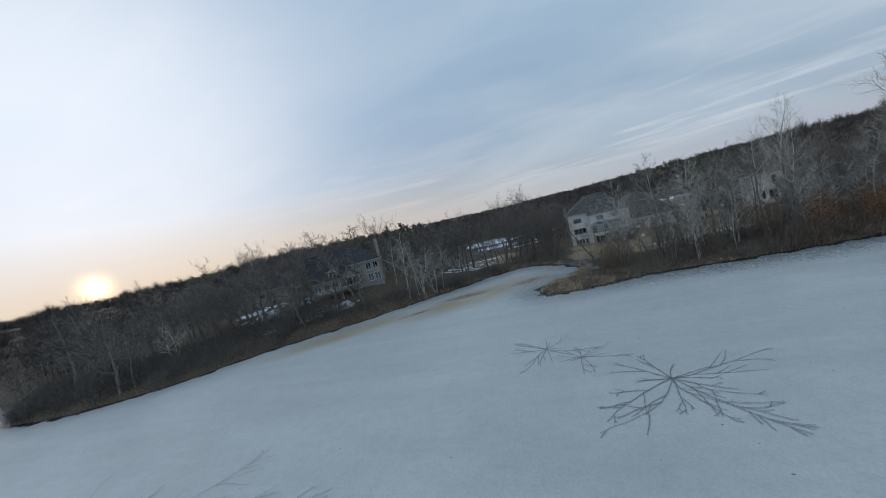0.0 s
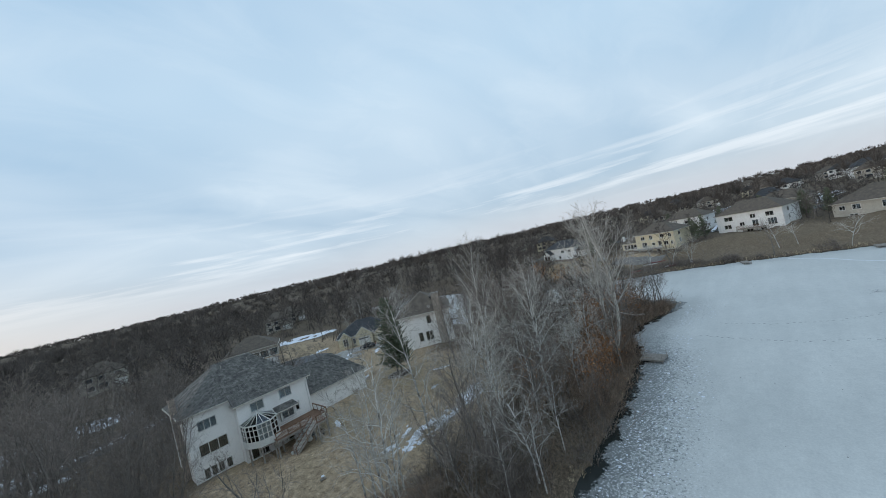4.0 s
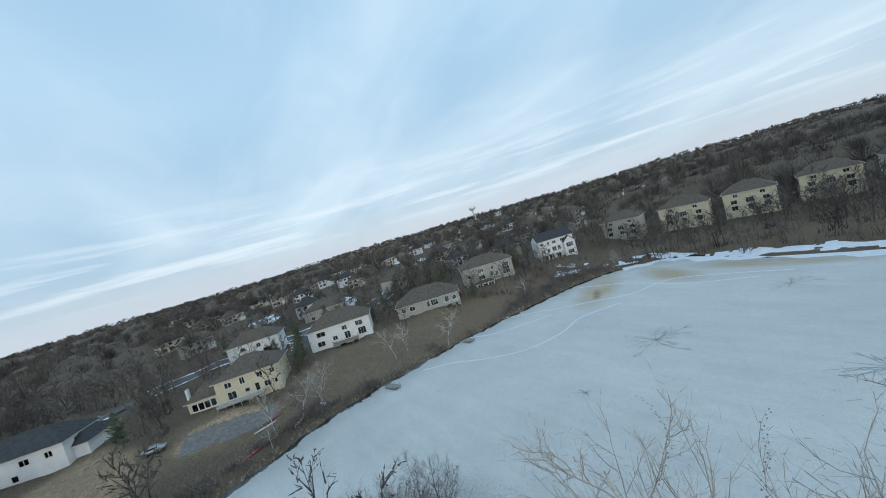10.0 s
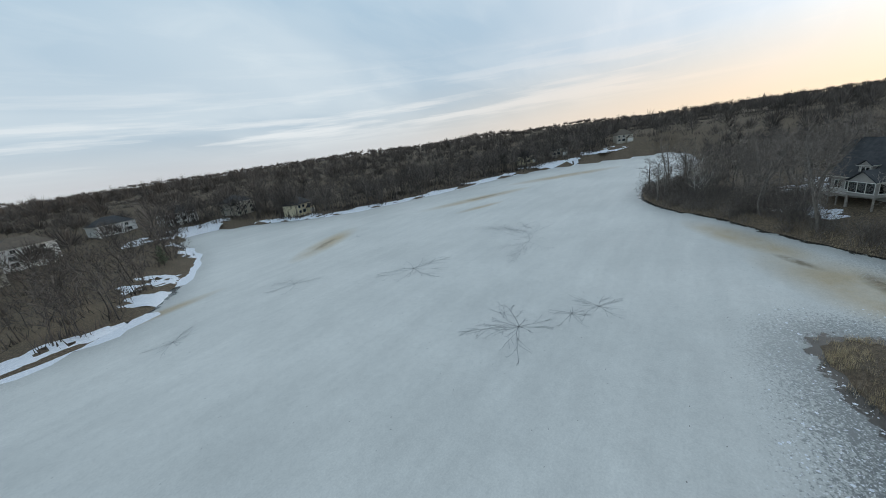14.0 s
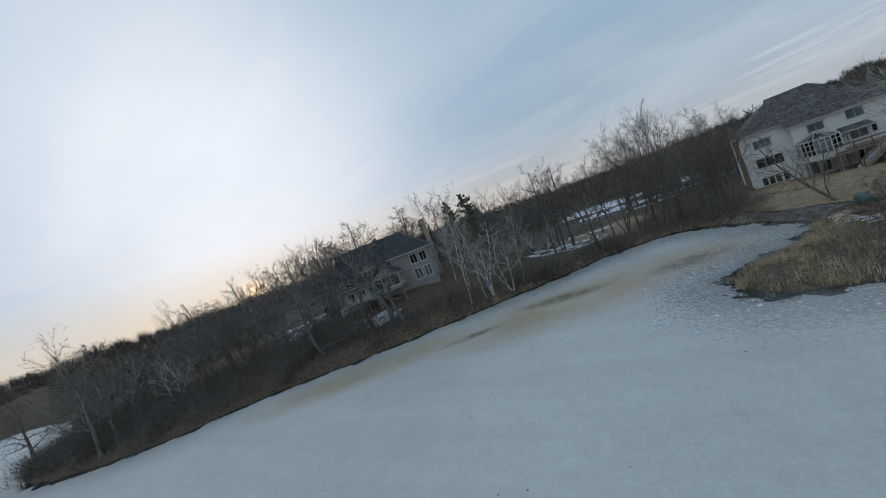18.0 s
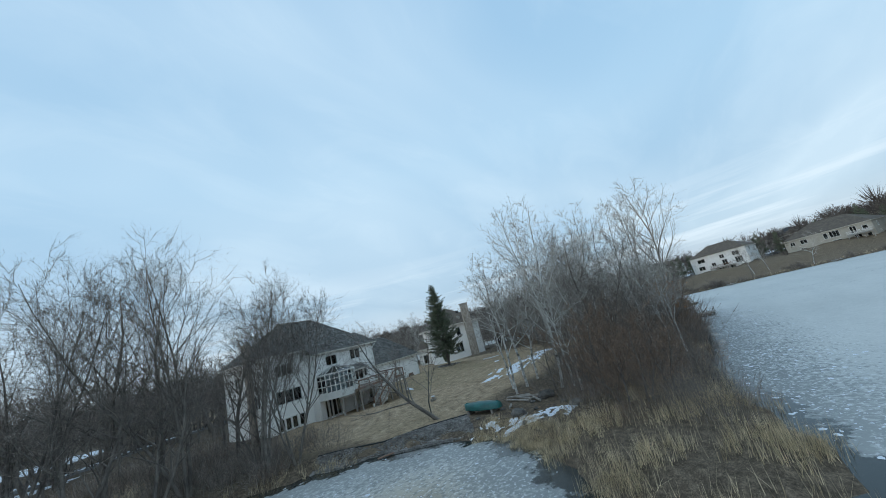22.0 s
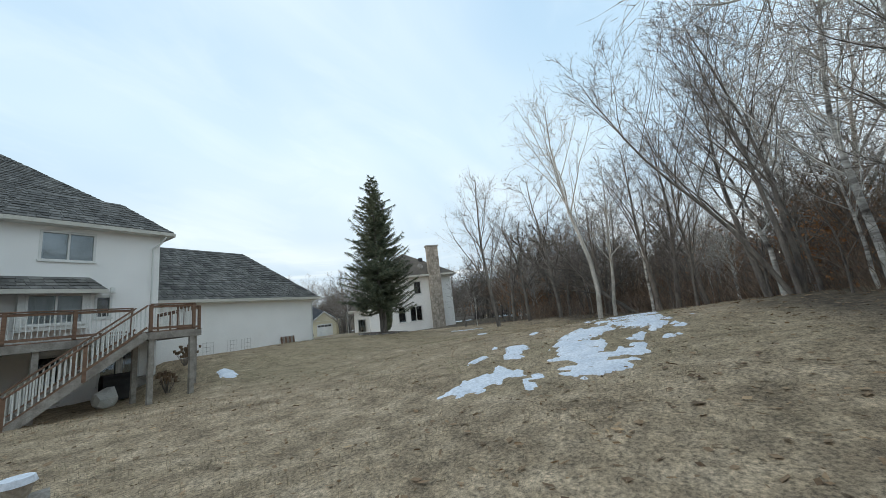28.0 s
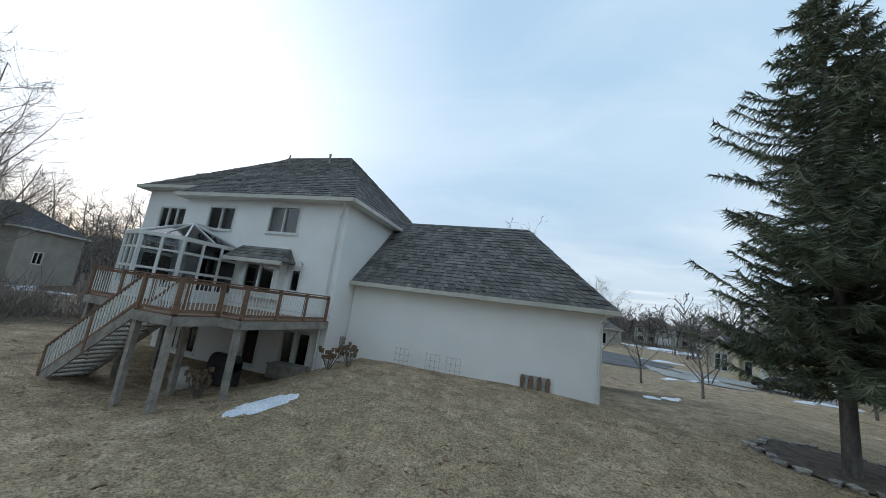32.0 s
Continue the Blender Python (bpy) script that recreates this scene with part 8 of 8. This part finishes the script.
def rows_xy(i, sgn):
    t = i / 14
    w = 0.62 * math.sin(math.pi * min(1, 0.12 + t * 0.88)) ** 0.55 * (1 if t < 0.85 else 1 - (t - 0.85) * 1.2)
    return (-1.7 + 3.4 * t, sgn * w, 0.02)


upturned_boat()
for i, (x, y, L, a) in enumerate(((-10.8, -26.4, 2.6, 70), (-10.4, -26.8, 2.2, 60), (-10.1, -27.6, 3.0, 84), (-11.2, -28.2, 1.8, 40), (-9.8, -26.0, 2.0, 100), (-12.6, -26.6, 1.0, 20))):
    o = tagged(Soup().tube((-L / 2, 0, 0), (L / 2, 0, 0), 0.1, 0.08, 9).mesh("log", GREYWOOD), "weathered log lying on the bank", "log", "logs on the bank")
    o.matrix_world = pose(x, y, ground_z(x, y) + 0.09 + 0.02 * i, 0, 0, a)
plank = tagged(Soup().box(-0.6, 0.6, -0.12, 0.12, 0, 0.05).mesh("plank", DECKWOOD), "loose plank on the stones at the water", "plank")
plank.matrix_world = pose(-19.3, -19.4, max(0.02, ground_z(-19.3, -19.4)) + 0.04, 0, 0, -30)


def garden_pot():
    x, y = -7.9, -15.2
    o = empty("log_planter", pose(x, y, ground_z(x, y)), "white snow-topped pot standing on a cut log", "planter")
    Soup().tube((-0.32, 0.05, 0.12), (0.3, -0.04, 0.13), 0.15, 0.14, 10).mesh("log", GREYWOOD, o)
    Soup().tube((0, 0, 0.24), (0, 0, 0.42), 0.12, 0.17, 12).mesh("pot", STONE, o)
    Soup().tube((0, 0, 0.42), (0, 0, 0.5), 0.2, 0.17, 12).mesh("snow_cap", SNOW, o)


garden_pot()


def mulch_bed(x, y, r):
    s = Soup()
    n = 30
    ring_ = [(x + r * (1.25 + 0.05 * math.sin(k * 1.9)) * math.cos(2 * math.pi * k / n), y + r * (0.85 + 0.05 * math.cos(k * 2.3)) * math.sin(2 * math.pi * k / n)) for k in range(n)]
    c = (x, y, ground_z(x, y) + 0.1)
    pts = [(a, b, ground_z(a, b) + 0.05) for a, b in ring_]
    for k in range(n):
        s.poly([c, pts[k], pts[(k + 1) % n]])
    o = empty("mulch_bed", pose(0, 0, 0), "round mulched bed with stone edging under the spruces", "bed")
    s.mesh("mulch", LITTER, o)
    for k, (a, b, z) in enumerate(pts):
        q = link_mesh("edging_stone", me, ROCK, o)
        q.matrix_world = pose(a, b, z, 0, 0, k * 50) @ Matrix.Diagonal((0.2, 0.12, 0.07, 1))


LITTER = material("bark_mulch", (0.06, 0.045, 0.035), (0.15, 0.11, 0.085), 0.95, 4, 30, 0.6)
mulch_bed(16.4, -0.1, 2.0)
LAMP = material("dried_flower_heads", (0.12, 0.08, 0.05), (0.24, 0.16, 0.10), 0.95, 8, 30, 0.0)


def dried_hydrangea(x, y, seed):
    rng = random.Random(seed)
    o = empty("hydrangea", pose(x, y, ground_z(x, y)), "withered brown hydrangea by the house corner", "shrub")
    s, hd = Soup(), Soup()
    for _ in range(26):
        a, t, L = rng.uniform(0, 6.28), rng.uniform(0.1, 0.6), rng.uniform(0.5, 0.95)
        e = (math.cos(a) * t * L, math.sin(a) * t * L, L * 0.9)
        s.tube((0.05 * math.cos(a), 0.05 * math.sin(a), -0.03), e, 0.01, 0.006, 4)
        for k in range(3):
            r = 0.07
            hd.tube((e[0], e[1], e[2] - r), (e[0] + rng.uniform(-0.02, 0.02), e[1], e[2] + r), r * 0.7, r * 0.8, 6)
    tagged(s.mesh("stem_clump", TWIG, o), kind="stuff")
    tagged(hd.mesh("bloom_mass", LAMP, o), kind="stuff")


dried_hydrangea(-0.1, -0.9, 1)
dried_hydrangea(0.4, -0.3, 2)
dried_hydrangea(-2.2, -4.4, 3)
for x in (2.6, 4.0, 4.9):
    o = empty("wire_trellis", pose(x - 0.6, 1.25, ground_z(x - 0.6, 1.2)), "thin wire plant support by the garage wall", "trellis", "plant supports")
    for k in range(4):
        Soup().tube((-0.3 + k * 0.2, 0, 0), (-0.3 + k * 0.2, 0, 0.75), 0.006, 0.006, 5).mesh("upright", GREYWOOD, o)
    for k in range(3):
        Soup().tube((-0.3, 0, 0.2 + k * 0.25), (0.3, 0, 0.2 + k * 0.25), 0.006, 0.006, 5).mesh("cross_wire", GREYWOOD, o)
o = empty("barbecue", pose(-3.3, -2.6, ground_z(-3.3, -2.6)), "dark covered barbecue under the deck", "barbecue")
Soup().box(-0.5, 0.5, -0.3, 0.3, 0.1, 0.85).mesh("body", EDGE, o)
Soup().tube((-0.5, 0, 0.85), (0.5, 0, 0.85), 0.3, 0.3, 12).mesh("lid", EDGE, o)
for x, y in ((-0.45, -0.25), (0.45, -0.25), (-0.45, 0.25), (0.45, 0.25)):
    Soup().box(x - 0.03, x + 0.03, y - 0.03, y + 0.03, 0, 0.1).mesh("leg", EDGE, o)
o = empty("bucket", pose(-7.0, -4.9, ground_z(-7.0, -4.9)), "white plastic bucket below the deck", "bucket")
Soup().tube((0, 0, 0), (0, 0, 0.36), 0.13, 0.16, 14).mesh("body", TRIM, o)
Soup().tube((0, 0, 0.36), (0, 0, 0.38), 0.165, 0.165, 14).mesh("lid", TRIM, o)
o = empty("wrapped_bundle", pose(-3.9, -3.6, ground_z(-3.9, -3.6)), "white wrapped garden bundle under the deck", "bundle")
bm = bmesh.new()
bmesh.ops.create_icosphere(bm, subdivisions=2, radius=0.4)
for v in bm.verts:
    v.co = v.co * (1 + 0.3 * noise.noise(v.co * 4)) + Vector((0, 0, 0.34))
part("wrapping", bm, TRIM, o)
crate = tagged(Soup().box(-0.7, 0.7, -0.35, 0.35, 0, 0.5).box(-0.74, 0.74, -0.39, 0.39, 0.5, 0.56).mesh("storage_box", GREYWOOD), "grey storage box against the basement wall", "box")
crate.matrix_world = pose(-2.2, -0.6, ground_z(-2.2, -0.6))


# ---- docks, kayaks and the eastern waterfront ----
def dock(x, y, turn, L, w, label="small weathered wooden dock at the shore"):
    o = empty("dock", pose(x, y, 0, 0, 0, turn), label, "dock")
    n = int(L / 0.16)
    for k in range(n):
        Soup().box(k * 0.16, k * 0.16 + 0.145, -w / 2, w / 2, 0.42, 0.47).mesh("board", GREYWOOD, o)
    for yy in (-w / 2 + 0.06, w / 2 - 0.06):
        Soup().box(0, L, yy - 0.04, yy + 0.04, 0.26, 0.415).mesh("beam", GREYWOOD, o)
        for xx in (0.15, L / 2, L - 0.15):
            Soup().tube((xx, yy, -0.3), (xx, yy, 1.1 if xx > L / 2 else 0.6), 0.05, 0.05, 8).mesh("pile", GREYWOOD, o)


dock(32.2, -38.6, -95, 3.2, 2.4)
dock(104.5, -49, 195, 4.0, 1.6)
dock(106.5, -74, 185, 3.0, 2.0)
KAYAK = [material("faded_red_hull", (0.36, 0.07, 0.06), (0.45, 0.10, 0.09), 0.45, 1, 12, 0.1), material("white_hull", (0.6, 0.6, 0.58), (0.7, 0.7, 0.68), 0.4, 1, 12, 0.1), material("maroon_hull", (0.16, 0.03, 0.035), (0.22, 0.05, 0.05), 0.45, 1, 12, 0.1)]


def kayak(x, y, turn, L, mat, label, name="kayak"):
    bm = bmesh.new()
    rows = []
    for i in range(13):
        t = i / 12
        w = 0.36 * math.sin(math.pi * (0.03 + 0.94 * t)) ** 0.7
        rows.append([bm.verts.new((L * (t - 0.5), w * math.cos(a), 0.18 + 0.17 * math.sin(a))) for a in [2 * math.pi * j / 10 for j in range(10)]])
    for a, b in zip(rows, rows[1:]):
        for j in range(10):
            bm.faces.new((a[j], a[(j + 1) % 10], b[(j + 1) % 10], b[j]))
    bm.faces.new(rows[0][::-1])
    bm.faces.new(rows[-1])
    bmesh.ops.recalc_face_normals(bm, faces=bm.faces)
    o = empty(name, pose(x, y, ground_z(x, y) + 0.02, 0, 0, turn), label, "boat", "boats on the eastern shore")
    part("hull", bm, mat, o, smooth=True)
    Soup().tube((0, 0, 0.34), (0.05, 0, 0.37), 0.2, 0.24, 12).mesh("cockpit_rim", EDGE, o)


kayak(105.5, -20.5, -60, 4.2, KAYAK[0], "faded red kayak on the eastern bank")
kayak(108.5, -30, -40, 3.6, KAYAK[1], "white kayak on the eastern bank")
kayak(109.5, -31.5, -45, 3.6, KAYAK[2], "maroon kayak on the eastern bank")
kayak(114, -24, -75, 4.6, KAYAK[1], "white boat by the gravel terrace", "dinghy")
kayak(115.5, -26, -75, 4.8, KAYAK[2], "maroon boat by the gravel terrace", "dinghy")
kayak(112, -36, 20, 2.6, KAYAK[1], "white dinghy on the grass bank", "dinghy")


def terrace(name, label, pts, z_off, mat):
    s = Soup()
    xs = [p[0] for p in pts]
    ys = [p[1] for p in pts]

    def inside(x, y):
        c = False
        for (ax, ay), (bx, by) in zip(pts, pts[1:] + pts[:1]):
            if (ay > y) != (by > y) and x < (y - ay) / (by - ay) * (bx - ax) + ax:
                c = not c
        return c
    step = max(0.5, (max(xs) - min(xs)) / 60)
    nx, ny = int((max(xs) - min(xs)) / step) + 1, int((max(ys) - min(ys)) / step) + 1
    gx = min(xs) + np.arange(nx + 1) * step
    gy = min(ys) + np.arange(ny + 1) * step
    X, Y = np.meshgrid(gx, gy)
    Z = height(X.ravel(), Y.ravel()).reshape(X.shape) + z_off
    idx = {}
    for j in range(ny):
        for i in range(nx):
            if inside(gx[i] + step / 2, gy[j] + step / 2):
                q = []
                for a, b in ((j, i), (j, i + 1), (j + 1, i + 1), (j + 1, i)):
                    if (a, b) not in idx:
                        idx[(a, b)] = len(s.v)
                        s.v.append((X[a, b], Y[a, b], Z[a, b]))
                    q.append(idx[(a, b)])
                s.f.append(tuple(q))
    return tagged(s.mesh(name, mat), label, "pavement", kind="structure")


GRAVEL = material("grey_gravel", (0.15, 0.14, 0.13), (0.24, 0.225, 0.205), 0.95, 1.2, 12, 0.4)
terrace("gravel_terrace", "grey gravel terrace below the cream house", [(126, -9), (121, -28), (115, -26), (119, -8)], 0.08, GRAVEL)
disc = [(15 + 9.5 * math.cos(t), 44 + 9.5 * math.sin(t)) for t in [2 * math.pi * k / 32 for k in range(32)]]


def lane(pts, width, label):
    """A lane that follows the ground along a smooth line, with ploughed snow beside it."""
    line = rounded(pts + pts[::-1], 6)[: len(pts) * 6 - 6]
    d = np.gradient(line, axis=0)
    n = np.stack([-d[:, 1], d[:, 0]], -1) / np.linalg.norm(d, axis=1, keepdims=True)
    for name, a, b, off, mat, kind in (("road_east", -width / 2, width / 2, 0.22, ASPHALT, "structure"), ("ploughed_snow", -width / 2 - 1.6, -width / 2 - 0.2, 0.4, SNOW, "stuff"), ("ploughed_snow", width / 2 + 0.2, width / 2 + 1.3, 0.4, SNOW, "stuff")):
        s = Soup()
        p, q = line + n * a, line + n * b
        zp, zq = height(p[:, 0], p[:, 1]) + off, height(q[:, 0], q[:, 1]) + off
        s.v = [(*u, z) for u, z in zip(p, zp)] + [(*u, z) for u, z in zip(q, zq)]
        m = len(line)
        s.f = [(i + m, i + m + 1, i + 1, i) for i in range(m - 1) if kind == "structure" or (i // 4) % 3]
        tagged(s.mesh(name, mat), label if kind == "structure" else "ridge of ploughed snow beside the lane", "road" if kind == "structure" else "snow", kind=kind)


lane([(152, 45), (163, 32), (176, 14), (183, -2), (186, -24), (182, -46), (180, -66), (187, -84), (202, -98), (224, -114), (250, -122)], 6.5, "dark asphalt lane winding behind the shore houses")
lane([(186, -30), (176, -42), (160, -42), (152, -36)], 5, "dark asphalt driveway between the shore houses")
terrace("road_turning_circle", "grey asphalt turning circle", disc, 0.06, ASPHALT)
terrace("road", "grey asphalt lane leading from the turning circle", [(8, 48), (9, 41), (-16, 40), (-60, 30), (-60, 36), (-16, 47)], 0.05, ASPHALT)
terrace("driveway", "pale concrete driveway to the stucco house", [(20, 38), (25, 34), (27, 28), (24, 27), (20.5, 32)], 0.07, CONCRETE)
terrace("driveway_north", "pale concrete driveway of the gabled house", [(22, 39), (24.5, 34), (32, 28), (36.5, 31.8), (31, 35.6), (26, 38.6)], 0.07, CONCRETE)
terrace("driveway_west", "pale concrete driveway with dark doors", [(9, 53), (15, 54), (19, 67), (9, 70)], 0.07, CONCRETE)
terrace("driveway_house", "asphalt driveway of the white lake house", [(6, 39), (11, 35), (9, 10), (1, 10), (2, 26)], 0.06, ASPHALT)


def car(x, y, turn, paint, label):
    o = empty("parked_car", pose(x, y, ground_z(x, y) + 0.08, 0, 0, turn), label, "car")
    bm = bmesh.new()
    prof = [(-2.15, 0.35), (-2.2, 0.75), (-1.95, 0.92), (-1.3, 0.98), (-0.75, 1.42), (0.75, 1.45), (1.55, 1.0), (2.1, 0.9), (2.2, 0.6), (2.15, 0.35)]
    a = [bm.verts.new((px, -0.86, pz)) for px, pz in prof]
    b = [bm.verts.new((px, 0.86, pz)) for px, pz in prof]
    bm.faces.new(a)
    bm.faces.new(b[::-1])
    for i in range(len(prof)):
        j = (i + 1) % len(prof)
        bm.faces.new((a[j], a[i], b[i], b[j]))
    bmesh.ops.recalc_face_normals(bm, faces=bm.faces)
    bmesh.ops.bevel(bm, geom=bm.edges[:], offset=0.06, segments=2, affect='EDGES')
    part("body", bm, paint, o, smooth=True)
    for yy in (-0.875, 0.862):
        Soup().box(-0.7, 0.9, yy, yy + 0.013, 1.02, 1.34).mesh("side_window", EDGE, o)
    for xx in (-1.35, 1.35):
        for yy in (-0.8, 0.8):
            w = Soup().tube((xx, yy - 0.11, 0.33), (xx, yy + 0.11, 0.33), 0.33, 0.33, 16).mesh("wheel", EDGE, o)
            Soup().tube((xx, yy - 0.12, 0.33), (xx, yy + 0.12, 0.33), 0.19, 0.19, 12).mesh("rim", GREYWOOD, w)
    for yy in (-0.6, 0.6):
        Soup().box(-2.26, -2.2, yy - 0.2, yy + 0.2, 0.62, 0.76).mesh("headlight", TRIM, o)
        Soup().box(2.17, 2.23, yy - 0.2, yy + 0.2, 0.7, 0.82).mesh("tail_light", KAYAK[0], o)


car(30.4, 31.0, -40, material("black_car_paint", (0.015, 0.016, 0.018), (0.03, 0.03, 0.033), 0.25, 1, 20, 0.0), "black car parked on the concrete driveway")
car(125, -4, 80, material("silver_car_paint", (0.35, 0.36, 0.37), (0.42, 0.43, 0.44), 0.3, 1, 20, 0.0, metal=0.5), "silver car beside the cream house")


def arborvitae(x, y, h):
    """A dense evergreen column of flat sprays."""
    rng = np.random.default_rng(77)
    o = empty("arborvitae", pose(x, y, ground_z(x, y)), "dark narrow arborvitae beside the white wall", "shrub")
    v, t = prisms([(0, 0, -0.2, 0, 0, h * 0.6, 0.08, 0.03)], 6)
    fast_mesh("trunk", v, t, BARK, o)
    n = 2600
    f, a = rng.uniform(0.08, 1.0, n), rng.uniform(0, 6.283, n)
    r = 0.75 * np.sin(np.pi * np.clip(f, 0.05, 0.97)) ** 0.5 * rng.uniform(0.75, 1.05, n)
    c = np.stack([np.cos(a) * r, np.sin(a) * r, f * h], -1)
    up = np.stack([np.cos(a) * 0.1, np.sin(a) * 0.1, np.full(n, 0.32)], -1) * rng.uniform(0.6, 1.2, (n, 1))
    w = np.stack([-np.sin(a), np.cos(a), 0 * a], -1) * 0.06
    v = np.stack([c - w, c + w, c + up], 1).reshape(-1, 3)
    tagged(fast_mesh("foliage", v, np.arange(len(v)).reshape(-1, 3), NEEDLE, o), kind="stuff")


arborvitae(22.4, 4.6, 4.2)

# the patterns that the copies were made from are no part of the place
for protos in PROTO.values():
    for src in protos:
        for o in (*src.children_recursive, src):
            bpy.data.objects.remove(o)
